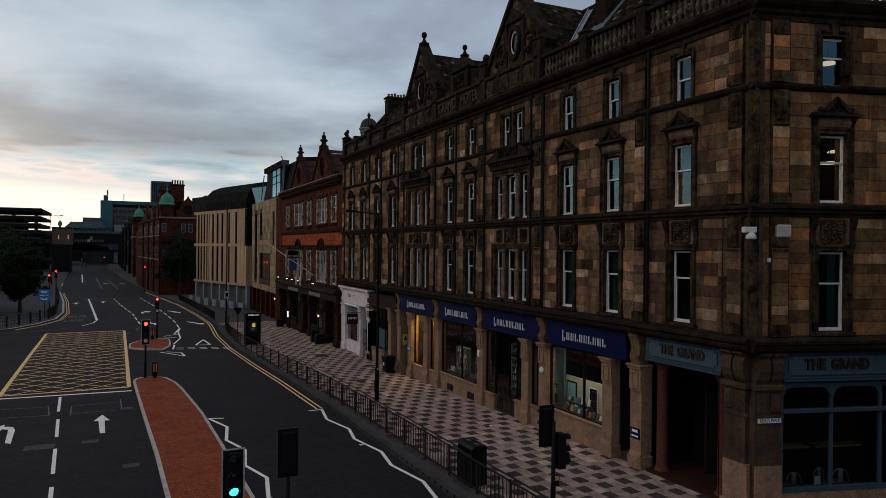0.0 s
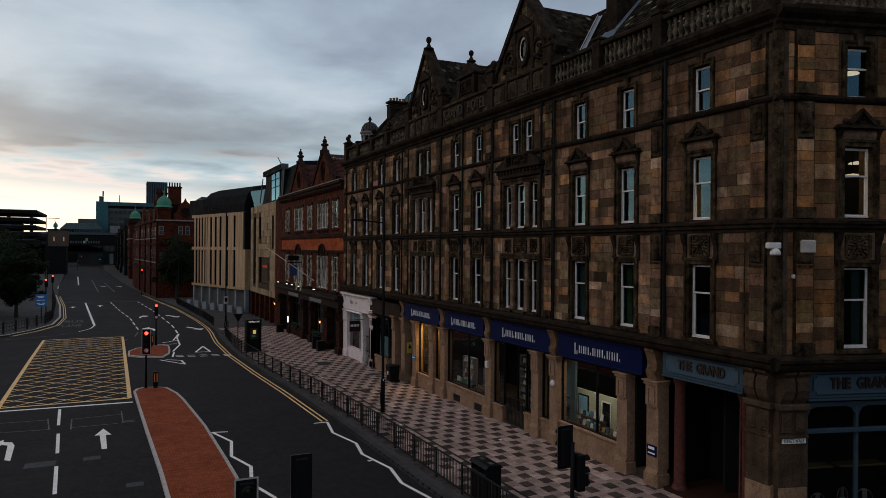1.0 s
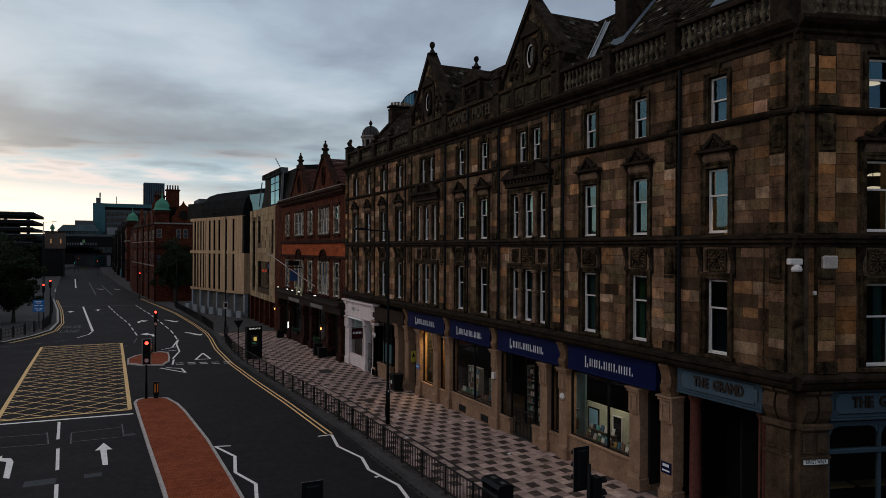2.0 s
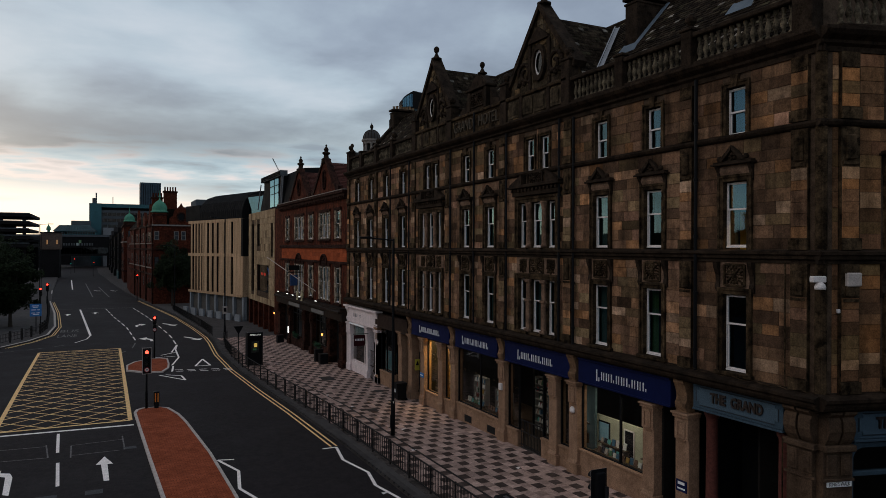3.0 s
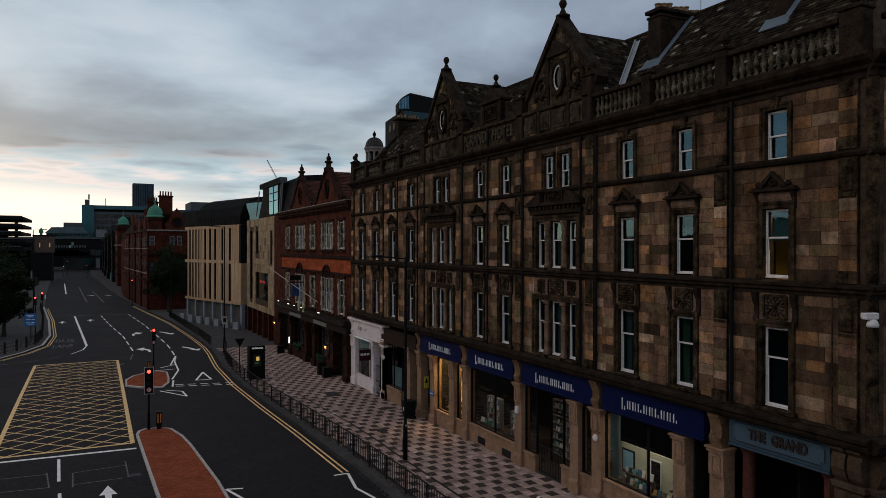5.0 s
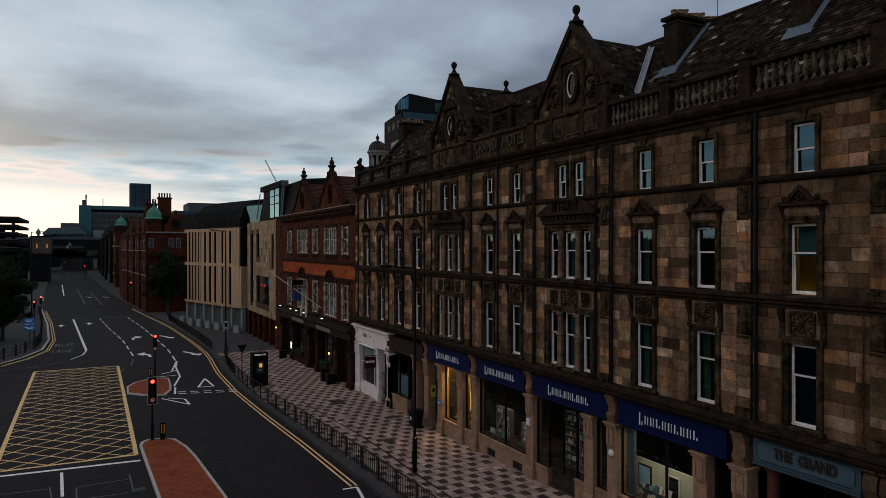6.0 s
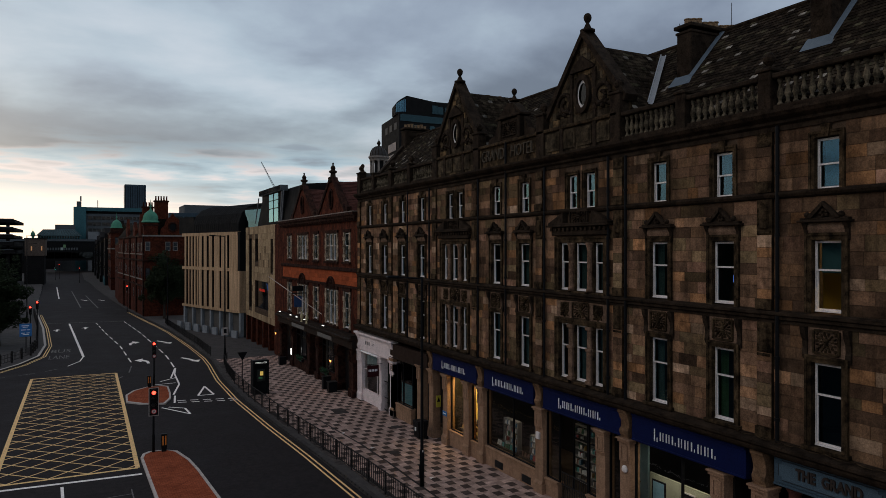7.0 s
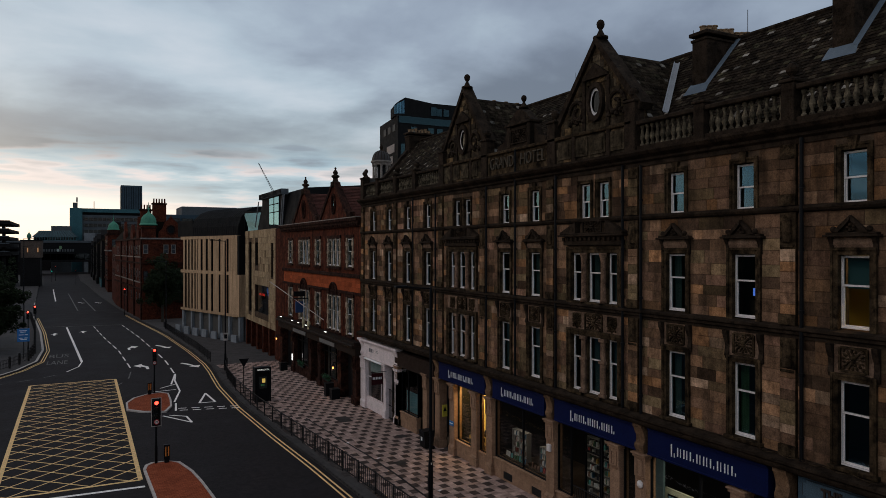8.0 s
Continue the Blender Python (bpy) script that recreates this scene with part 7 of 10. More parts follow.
joined("frieze_block", coursing(random.Random(4), PY0 + 0.3, PY1 - 0.3, 7.65, 8.7, [], 0.35), PX, M_REDBAND, pub)
bm = bm_new()
for k in range(44):
    y = PY0 + 0.25 + k * 0.51
    box(bm, PX - 0.3, PX - 0.14, y - 0.1, y + 0.1, 12.62, 12.8)
part("dentil_course", bm, M_REDDARK, pub)["kind"] = "stuff"
for y in (67.8, 59.3):
    # shell hoods over the middle windows
    bm = bm_new()
    for k in range(10):
        a0, a1 = math.pi * k / 10, math.pi * (k + 1) / 10
        tube(bm, (PX - 0.1, y + 0.95 * math.cos(a0), 7.3 + 0.85 * math.sin(a0)), (PX - 0.1, y + 0.95 * math.cos(a1), 7.3 + 0.85 * math.sin(a1)), 0.1, 6)
    carved(bm, y, 7.75, 1.2, 0.5, PX - 0.02, RNG)
    part("arched_hood", bm, M_REDDARK, pub)
    bm = bm_new()
    prism(bm, [(y - 3.5, 13.2), (y + 3.5, 13.2), (y + 0.25, 16.0), (y - 0.25, 16.0)], "x", PX - 0.02, PX + 0.3)
    g = part("gable", bm, M_REDBRICK, pub)
    bm = bm_new()
    for s in (-1, 1):
        prism(bm, [(y + s * 3.5, 13.2), (y + s * 3.75, 13.45), (y + s * 0.3, 16.3), (y + s * 0.3, 16.0)], "x", PX - 0.12, PX + 0.36)
        prism(bm, [(y + s * 3.4, 13.2), (y + s * 4.1, 13.2), (y + s * 4.0, 13.7), (y + s * 3.6, 13.8)], "x", PX - 0.1, PX + 0.3)
    part("coping", bm, M_REDDARK, g)
    bm = bm_new()
    for k in range(16):
        a0, a1 = 2 * math.pi * k / 16, 2 * math.pi * (k + 1) / 16
        tube(bm, (PX - 0.04, y + 0.42 * math.cos(a0), 14.5 + 0.75 * math.sin(a0)), (PX - 0.04, y + 0.42 * math.cos(a1), 14.5 + 0.75 * math.sin(a1)), 0.12, 6)
    part("oculus_surround", bm, M_REDDARK, g)
    me = bpy.data.meshes.new("oculus_pane")
    me.from_pydata([(PX - 0.03, y + 0.36 * math.cos(2 * math.pi * k / 16), 14.5 + 0.68 * math.sin(2 * math.pi * k / 16)) for k in range(16)], [], [tuple(range(15, -1, -1))])
    me.materials.append(M_GLASS)
    part("oculus_pane", me, None, g)
    bm = bm_new()
    lathe(bm, [(0.42, 15.9), (0.42, 16.25), (0.24, 16.35), (0.2, 16.6), (0.34, 16.7), (0.34, 16.8), (0.16, 16.88), (0.22, 17.05), (0.14, 17.2), (0.05, 17.3), (0.1, 17.4), (0.02, 17.5)], PX + 0.12, y, 10)
    part("finial", bm, M_TRIM, pub)
    # tiled roof behind each gable
    for s in (-1, 1):
        V, F = [], []
        for r in range(22):
            t0, t1 = r / 22, (r + 1.15) / 22
            for c in range(20):
                xa, xb = PX + 0.3 + 7 * c / 20, PX + 0.3 + 7 * (c + 0.97) / 20
                o = len(V)
                for x in (xa, xb):
                    V += [(x, y + s * (4.3 - 4.3 * t0), 12.95 + 3.0 * t0 + 0.06), (x, y + s * (4.3 - 4.3 * min(1, t1)), 12.95 + 3.0 * min(1, t1) + 0.02)]
                F.append((o, o + 2, o + 3, o + 1))
        me = bpy.data.meshes.new("roof_tile")
        me.from_pydata(V, [], F)
        me.materials.append(M_REDROOF)
        part("roof_tile", me, None, pub)["kind"] = "stuff"
part("roof", prism(bm_new(), [(PX + 0.3, 12.9), (20.5, 15.3), (24.5, 12.9)], "y", PY0, PY1), M_REDROOF, pub)
# ground floor: dark carved timber and stone, two shop bays and doors
bm = bm_new()
box(bm, PX - 0.5, PX + 0.4, PY0, PY1, 3.1, 3.7)
box(bm, PX - 0.75, PX + 0.4, PY0, PY1, 3.7, 3.9, 0.03)
box(bm, PX - 0.6, PX + 0.4, PY0, PY1, 3.9, 4.1)
part("pub_fascia", bm, material("near_black_timber", (0.016, 0.012, 0.010), 0.6, alt=(0.05, 0.02, 0.012), scale=3, bump=0.2, amount=0.4), pub)
for y in (53.6, 57.0, 62.2, 64.9, 70.4, 74.8):
    g = zp(16.5, y)
    bm = bm_new()
    box(bm, PX - 0.35, PX + 0.3, y - 0.4, y + 0.4, g - 0.1, 3.1)
    box(bm, PX - 0.45, PX + 0.3, y - 0.48, y + 0.48, g - 0.1, g + 0.6, 0.03)
    carved(bm, y, 2.5, 0.6, 0.8, PX - 0.36, RNG)
    part("pier", bm, M_REDDARK, pub)
for y0, y1, lowb in ((57.4, 61.8, True), (65.3, 70.0, True), (54.0, 56.6, False), (70.8, 74.4, False), (62.6, 64.5, False)):
    g = zp(16.5, y0)
    if lowb:
        part("stall_riser", box(bm_new(), PX - 0.25, PX + 0.2, y0, y1, g - 0.1, g + 0.95, 0.02), M_REDDARK, pub)
        shop_glass(y0, y1, g + 0.95, 3.1, pub, (y0 + 1.5, y0 + 3.0), 2.4, x=PX + 0.05)
        part("sign_band", box(bm_new(), PX - 0.56, PX - 0.5, y0 + 0.3, y1 - 0.3, 3.2, 3.5), plain("grey_lettered_band", (0.16, 0.155, 0.15), 0.6), pub)
    else:
        part("door", box(bm_new(), PX + 0.25, PX + 0.33, y0, y1, g, 3.1), M_BLACK, pub)


def wall_lantern(y, z):
    e = thing("wall_lantern", "lit iron wall lantern with warm glow", "lantern", (PX - 0.7, y, z), "pub lanterns")
    part("glass", lathe(bm_new(), [(0.04, z - 0.08), (0.07, z + 0.08)], PX - 0.85, y, 6), M_WARMLAMP, e)
    part("frame", lathe(bm_new(), [(0.09, z - 0.14), (0.05, z - 0.1), (0.05, z - 0.09)], PX - 0.85, y, 6), M_IRON, e)
    part("cap", lathe(bm_new(), [(0.2, z + 0.12), (0.12, z + 0.25), (0.03, z + 0.36)], PX - 0.85, y, 6), M_IRON, e)
    bm = tube(bm_new(), (PX - 0.35, y, z + 0.42), (PX - 0.85, y, z + 0.42), 0.025)
    tube(bm, (PX - 0.85, y, z + 0.42), (PX - 0.85, y, z + 0.33), 0.02)
    part("arm", bm, M_IRON, e)
    la = new("lantern_light", bpy.data.lights.new("lantern_light", "POINT"))
    la.data.energy, la.data.color, la.data.shadow_soft_size = 14, (1.0, 0.5, 0.18), 0.1
    la.matrix_world = Matrix.Translation((PX - 1.15, y, z))


wall_lantern(57.0, 1.7)
wall_lantern(74.8, 1.9)
wl = thing("wall_light", "white glowing tube light beside the pub door", "lamp", (PX - 0.4, 70.4, 0.6))
part("tube", tube(bm_new(), (PX - 0.42, 70.4, 0.35), (PX - 0.42, 70.4, 0.95), 0.06), M_TUBE, wl)
for y in (58.6, 64.0, 66.5, 68.6, 72.6):
    e = thing("sign_light", "small white spotlight over the pub fascia", "lamp", (PX - 0.9, y, 4.2), "fascia spotlights")
    part("head", box(bm_new(), PX - 1.0, PX - 0.9, y - 0.2, y + 0.2, 4.29, 4.34, 0.015), M_TUBE, e)
    part("arm", tube(bm_new(), (PX - 0.6, y, 4.12), (PX - 0.95, y, 4.32), 0.02), M_IRON, e)
for y in (64.4, 66.0):
    e = thing("statuette", "pale gilded figure-shaped finial on the pub fascia", "ornament", (PX - 0.7, y, 3.9))
    part("statue", lathe(bm_new(), [(0.14, 3.9), (0.1, 4.1), (0.16, 4.4), (0.12, 4.6), (0.05, 4.66), (0.09, 4.78), (0.02, 4.9)], PX - 0.6, y, 8), plain("pale_gilt", (0.5, 0.42, 0.25), 0.5), e)
pole = thing("flagpole", "slanting white flagpole over the pub front", "flagpole", (PX - 0.2, 62.0, 4.9))
part("pole", tube(bm_new(), (PX, 62.0, 4.9), (PX - 2.4, 71.0, 7.8), 0.03), M_KERBPALE, pole)
hs = thing("hanging_sign", "blue pictorial pub sign on an iron bracket", "sign", (PX - 0.9, 66.6, 6.0))
part("board", box(bm_new(), PX - 1.2, PX - 0.5, 66.4, 66.5, 5.2, 6.2, 0.02), plain("painted_sign_blue", (0.02, 0.06, 0.16), 0.5), hs)
part("bracket", box(bm_new(), PX - 1.4, PX, 66.42, 66.48, 6.4, 6.5), M_IRON, hs)
part("name_bar", box(bm_new(), PX - 1.35, PX - 0.35, 66.38, 66.52, 6.65, 7.1, 0.02), M_BLACK, hs)
for y, w in ((60.0, 1.2), (67.5, 1.2)):
    e = thing("window_box", "trailing green plants in a window box", "plants", (PX - 0.3, y, 0.3))
    part("trough", box(bm_new(), PX - 0.45, PX - 0.27, y - 0.9, y + 0.9, 0.15, 0.38), M_BLACK, e)
    V, F = [], []
    for k in range(220):
        c = Vector((PX - 0.4 + RNG.uniform(-0.15, 0.1), y + RNG.uniform(-0.9, 0.9), 0.42 + RNG.uniform(-0.15, 0.25)))
        a = Vector((RNG.uniform(-1, 1), RNG.uniform(-1, 1), RNG.uniform(-1, 1))).normalized() * 0.07
        b = a.cross(Vector((0, 0, 1))).normalized() * 0.04
        o = len(V)
        V += [c - a, c + b, c + a, c - b]
        F.append((o, o + 1, o + 2, o + 3))
    me = bpy.data.meshes.new("foliage")
    me.from_pydata(V, [], F)
    me.materials.append(material("box_plant_leaf", (0.03, 0.09, 0.045), 0.6, bump=0))
    part("foliage", me, None, e)
for y, h, w in ((57.6, 0.95, 0.5), (56.2, 0.75, 0.6), (71.5, 0.7, 0.6)):
    g = zp(15.9, y)
    e = thing("planter", "dark planter box standing by the pub wall", "planter", (15.9, y, g))
    part("box", box(bm_new(), 15.55, 16.2, y - w / 2, y + w / 2, g, g + h, 0.02), M_BLACK, e)
    part("rim", box(bm_new(), 15.52, 16.23, y - w / 2 - 0.03, y + w / 2 + 0.03, g + h, g + h + 0.05, 0.01), M_BLACK, e)

# ------------------------------------------------------------ buff stone block and its glass storey
buff = thing("buff_office_building", "buff stone office block raised on red columns", "building", (17, 86, -0.8))
BW = [(92.1, 1.9, 3.16, 11.7), (88.55, 1.8, 8.9, 11.65), (80.85, 1.15, 7.8, 11.55), (85.95, 7.0, 3.44, 6.7)]
holes = [(y - w / 2, y + w / 2, z0, z1) for y, w, z0, z1 in BW]
part("wall", wall_cells(bm_new(), 17.05, 17.4, 79.1, 94.8, 2.1, 13.1, holes), M_MORTAR, buff)
rng = random.Random(8)
for p in coursing(rng, 79.1, 94.8, 2.1, 13.1, holes, 0.78):
    v, f = ashlar_piece(*p, 17.05, 0.04, 0.02)
    me = bpy.data.meshes.new("stone_panel")
    me.from_pydata(v, [], f)
    me.materials.append(M_BUFF)
    part("stone_panel", me, None, buff)
for y, w, z0, z1 in BW:
    bm = bm_new()
    box(bm, 17.2, 17.3, y - w / 2, y - w / 2 + 0.08, z0, z1)
    box(bm, 17.2, 17.3, y + w / 2 - 0.08, y + w / 2, z0, z1)
    box(bm, 17.2, 17.3, y - w / 2, y + w / 2, z0, z0 + 0.08)
    wn = part("window", bm, M_DARKMETAL, buff)
    pane(wn, 17.24, y - w / 2, y + w / 2, z0, z1, M_DARKGLASS)
part("brick_pier", box(bm_new(), 16.95, 18.0, 75.45, 79.05, -1.2, 13.0), M_REDBRICK, buff, "red brick end pier")
part("core", box(bm_new(), 18.4, 26, 75.6, 96.0, -1.2, 13.0), M_ROOM, buff)
for k in range(6):
    y = 79.2 + k * 3.0
    part("column", box(bm_new(), 17.0, 17.7, y - 0.35, y + 0.35, -1.4, 2.1, 0.03), M_REDBRICK, buff, "square red column")
bm = bm_new()
for k in range(5):
    y = 79.2 + k * 3.0
    box(bm, 17.85, 17.9, y + 0.5, y + 2.5, -1.2, 2.1)
part("ground_glazing", bm, M_DARKGLASS, buff)
# set-back storey: dark metal box with slanting glazed bays
bm = bm_new()
prism(bm, [(17.9, 13.1), (18.6, 17.0), (26, 17.6), (26, 13.1)], "y", 73.0, 92.0)
part("roof_storey", bm, M_DARKMETAL, buff, "dark zinc roof storey")
part("louvre_band", box(bm_new(), 17.6, 18.4, 79.2, 89.9, 16.75, 17.35), M_CONC, buff, "pale louvred band")
for k in range(20):
    part("louvre", box(bm_new(), 17.54, 17.6, 79.4 + 0.52 * k, 79.6 + 0.52 * k, 16.8, 17.3), M_DARKMETAL, buff)
for ya, za, yb, zb in ((90.85, 16.6, 92.75, 13.6), (79.4, 16.7, 80.3, 13.2), (78.7, 16.7, 79.6, 13.2)):
    part("slanted_post", tube(bm_new(), (17.8, ya, za), (17.8, yb, zb), 0.07, 5), M_PALEGREY, buff)
b = part("glazed_bay", prism(bm_new(), [(17.9, 13.3), (17.9, 16.75), (18.6, 16.75), (18.6, 13.3)], "y", 79.6, 89.4), M_DARKMETAL, buff)
for a, c in ((81.1, 83.25), (83.45, 85.6)):
    for z0, z1 in ((13.5, 14.95), (15.05, 15.85), (15.95, 16.65)):
        me = bpy.data.meshes.new("pane")
        me.from_pydata([(17.84, a, z0), (17.84, a, z1), (17.84, c, z1), (17.84, c, z0)], [], [(0, 1, 2, 3)])
        me.materials.append(M_SKYGLASS)
        part("pane", me, None, b)
    part("pane_frame", box(bm_new(), 17.8, 17.9, a - 0.1, a, 13.4, 16.7), M_DARKMETAL, b)

# ------------------------------------------------------------ the finned stone building, turned a little to the street
FIN_M = Matrix.Translation((17.1, 100.6, 0)) @ Matrix.Rotation(math.atan2(5.2, 17.0), 4, "Z")
fins = thing("finned_building", "pale stone building with tall fins and dark barrel roof", "building", (15, 110, -1.2))
L_ = 18.6
FIN_SPANS = [(0.9, 3.3), (3.96, 5.67), (6.25, 7.9), (8.58, 9.55), (10.25, 11.2), (11.9, 12.8), (13.05, 13.5), (13.95, 14.45), (15.0, 15.55), (16.1, 16.55), (17.2, 17.75)]
part("core", box(bm_new(), 0.5, 14, 0.9, L_, -1.6, 13.2), M_ROOM, fins, m=FIN_M)
for z0, z1, n in ((2.6, 7.9, 13), (8.35, 12.9, 13)):
    part("band", box(bm_new(), -0.05, 0.5, 0.9, L_, z1, z1 + 0.45), M_FIN, fins, m=FIN_M)
    for y, y1_ in FIN_SPANS:
        w = y1_ - y
        part("stone_fin", box(bm_new(), -0.02, 0.06, y, y + w, z0, z1, 0.01), M_FIN, fins, m=FIN_M)
        part("fin_backing", box(bm_new(), 0.06, 0.5, y + 0.03, y + w - 0.03, z0, z1), M_DARKMETAL, fins, m=FIN_M)
        part("recess", box(bm_new(), 0.42, 0.46, y + w, y + w + 0.68, z0, z1), M_DARKMETAL, fins, m=FIN_M)
part("band", box(bm_new(), -0.05, 0.5, 0.9, L_, 2.25, 2.6), M_FIN, fins, m=FIN_M)
for k in range(7):
    y = 0.3 + k * (L_ - 1.0) / 6
    part("column", box(bm_new(), 0.1, 0.6, y, y + 0.45, -1.6, 2.25), M_GREYCOL, fins, m=FIN_M)
    part("low_wall", box(bm_new(), -0.6, -0.35, y - 0.2, y + 1.3, -1.6, -0.1), M_GREYCOL, fins, m=FIN_M)
part("end_wall", box(bm_new(), 0.02, 14, 0.4, 0.9, 8.0, 13.3), M_DARKMETAL, fins, m=FIN_M)
part("end_wall", box(bm_new(), 0.0, 14, 0.4, 0.9, 2.3, 8.0), M_FIN, fins, m=FIN_M)
part("ground_wall", box(bm_new(), 1.2, 1.3, -4.0, L_, -1.6, 2.3), M_GREYCOL, fins, m=FIN_M)
bm = bm_new()
pts = [(0.3, 13.3), (0.35, 14.6), (0.8, 15.9), (1.7, 16.8), (3.0, 17.3), (14, 17.6), (14, 13.3)]
prism(bm, pts, "y", 1.2, L_ - 3.0)
part("barrel_roof", bm, M_DARKMETAL, fins, "dark ribbed barrel roof", m=FIN_M)
for k in range(22):
    y = 1.3 + k * 0.65
    bm = bm_new()
    for (xa, za), (xb, zb) in zip(pts[:5], pts[1:6]):
        tube(bm, (xa - 0.02, y, za), (min(xb, 6) - 0.02, y, zb), 0.03, 4)
    part("roof_rib", bm, M_DARKMETAL, fins, m=FIN_M)
part("roof_box", box(bm_new(), 0.6, 13, L_ - 2.8, L_ + 2.5, 13.3, 15.8), M_DARKMETAL, fins, m=FIN_M)
part("roof_link", box(bm_new(), 1.1, 12, -4.0, 1.0, 13.3, 16.6), M_DARKMETAL, fins, m=FIN_M)
pane(fins, 1.05, -3.6, 0.8, 13.6, 16.3, M_SKYGLASS, FIN_M)
lg = thing("wall_sign", "small red and black sign high on the stone wall", "sign", (17, 101.6, 12))
part("mark", box(bm_new(), -0.1, -0.03, 1.6, 2.6, 12.1, 12.8), plain("red_mark", (0.5, 0.06, 0.03), 0.5), lg, m=FIN_M)
for z in (10.9, 11.5):
    part("letter_bar", box(bm_new(), -0.1, -0.03, 1.1, 3.0, z, z + 0.42), M_BLACK, lg, m=FIN_M)
neon = thing("neon_sign", "small red and blue neon sign behind dark glass", "neon sign", (17.6, 86, 5))
for y in (86.6, 88.2):
    part("red_tube", box(bm_new(), 17.5, 17.56, y, y + 1.0, 5.35, 5.65, 0.05), lit("red_neon", (1.0, 0.04, 0.02), 2.0), neon)
for k in range(3):
    part("blue_tube", tube(bm_new(), (17.5, 84.3 + 0.35 * k, 5.2 + 0.3 * k), (17.5, 84.5 + 0.35 * k, 6.2 + 0.1 * k), 0.05, 5), lit("blue_neon", (0.15, 0.35, 0.9), 0.5), neon)

# ------------------------------------------------------------ far red-brick row with copper domes
def far_windows(parent, m, ys, zs, w, h, x, mat=None):
    for y in ys:
        for z in zs:
            bm = box(bm_new(), x - 0.02, x + 0.1, y - w / 2, y + w / 2, z, z + h)
            wn = part("window", bm, mat or M_PALESTONE, parent, m=m)
            for z0, z1 in ((z + 0.12, z + h / 2 - 0.05), (z + h / 2 + 0.05, z + h - 0.12)):
                part("pane", box(bm_new(), x - 0.05, x - 0.03, y - w / 2 + 0.12, y + w / 2 - 0.12, z0, z1), M_FARPANE, wn, m=m)


def dome(parent, x, y, z, r, hgt):
    """Bell-shaped copper roof with flared eaves, ball and spike."""
    pr = [(r * 0.9, z - 0.25), (r * 1.16, z - 0.08), (r * 1.14, z + 0.04), (r * 0.98, z + hgt * 0.1), (r * 0.95, z + hgt * 0.28), (r * 0.87, z + hgt * 0.46), (r * 0.7, z + hgt * 0.64), (r * 0.44, z + hgt * 0.78), (r * 0.2, z + hgt * 0.88), (r * 0.1, z + hgt * 0.98), (r * 0.08, z + hgt * 1.08), (r * 0.18, z + hgt * 1.16), (r * 0.07, z + hgt * 1.26), (0.03, z + hgt * 1.7)]
    part("dome", lathe(bm_new(), pr, x, y, 12), M_COPPER, parent, "green copper dome")


def pots(parent, x0, x1, y, z, n):
    for k in range(n):
        part("chimney_pot", lathe(bm_new(), [(0.24, z), (0.17, z + 0.2), (0.15, z + 0.85), (0.2, z + 0.95)], x0 + (x1 - x0) * (k + 0.5) / n, y, 7), M_FARRED, parent)


red1 = thing("red_brick_building", "dark red brick corner building with copper dome", "building", (12, 165, -1.9))
SLANT = Matrix.Translation((8.9, 160, 0)) @ Matrix.Rotation(math.atan2(3.1, 52), 4, "Z") @ Matrix.Translation((-8.9, -160, 0))
part("wall", prism(bm_new(), [(8.9, 160), (17.2, 160), (17.2, 212), (5.8, 212)], "z", -4.2, 13.7), M_FARRED, red1)
for z in (13.7, 8.6, 3.2):
    part("cornice", box(bm_new(), 8.55, 17.3, 159.65, 160.2, z, z + 0.3), M_PALESTONE if z > 13 else M_REDDARK, red1, "weathered pale stone cornice" if z > 13 else "")
    part("cornice", box(bm_new(), 8.6, 9.2, 160.22, 212, z, z + 0.3), M_REDDARK, red1, m=SLANT)
for y in (160.3, 172.0, 184.0, 197.0):
    part("pilaster", box(bm_new(), 8.6, 8.9, y, y + 0.7, -4.2, 13.7), M_REDDARK, red1, m=SLANT)
part("turret", box(bm_new(), 8.75, 11.5, 159.8, 162.6, 14.0, 16.5, 0.05), M_FARRED, red1)
part("turret_cornice", box(bm_new(), 8.6, 11.65, 159.65, 162.7, 15.9, 16.2), M_REDDARK, red1)
dome(red1, 10.15, 161.2, 16.75, 1.6, 2.75)
bm = bm_new()
prism(bm, [(11.9, 14.0), (17.0, 14.0), (16.8, 15.3), (16.0, 15.9), (15.6, 17.2), (14.7, 18.0), (14.35, 18.7), (14.0, 18.0), (13.1, 17.2), (12.7, 15.9), (12.0, 15.3)], "y", 159.8, 160.4)
gb = part("gable", bm, M_FARRED, red1, "shaped gable with a round window")
bm = bm_new()
for k in range(14):
    a0, a1 = 2 * math.pi * k / 14, 2 * math.pi * (k + 1) / 14
    tube(bm, (14.35 + 0.8 * math.cos(a0), 159.75, 15.7 + 0.95 * math.sin(a0)), (14.35 + 0.8 * math.cos(a1), 159.75, 15.7 + 0.95 * math.sin(a1)), 0.18, 5)
part("oculus_surround", bm, M_REDDARK, gb)
me = bpy.data.meshes.new("oculus_pane")
me.from_pydata([(14.35 + 0.7 * math.cos(2 * math.pi * k / 14), 159.77, 15.7 + 0.85 * math.sin(2 * math.pi * k / 14)) for k in range(14)], [], [tuple(range(14))])
me.materials.append(M_BLACK)
part("oculus_pane", me, None, gb)
part("roof", prism(bm_new(), [(8.7, 14.0), (11.4, 17.4), (14.6, 17.4), (17.2, 14.0)], "y", 160.5, 212), M_SLATE, red1, m=SLANT)
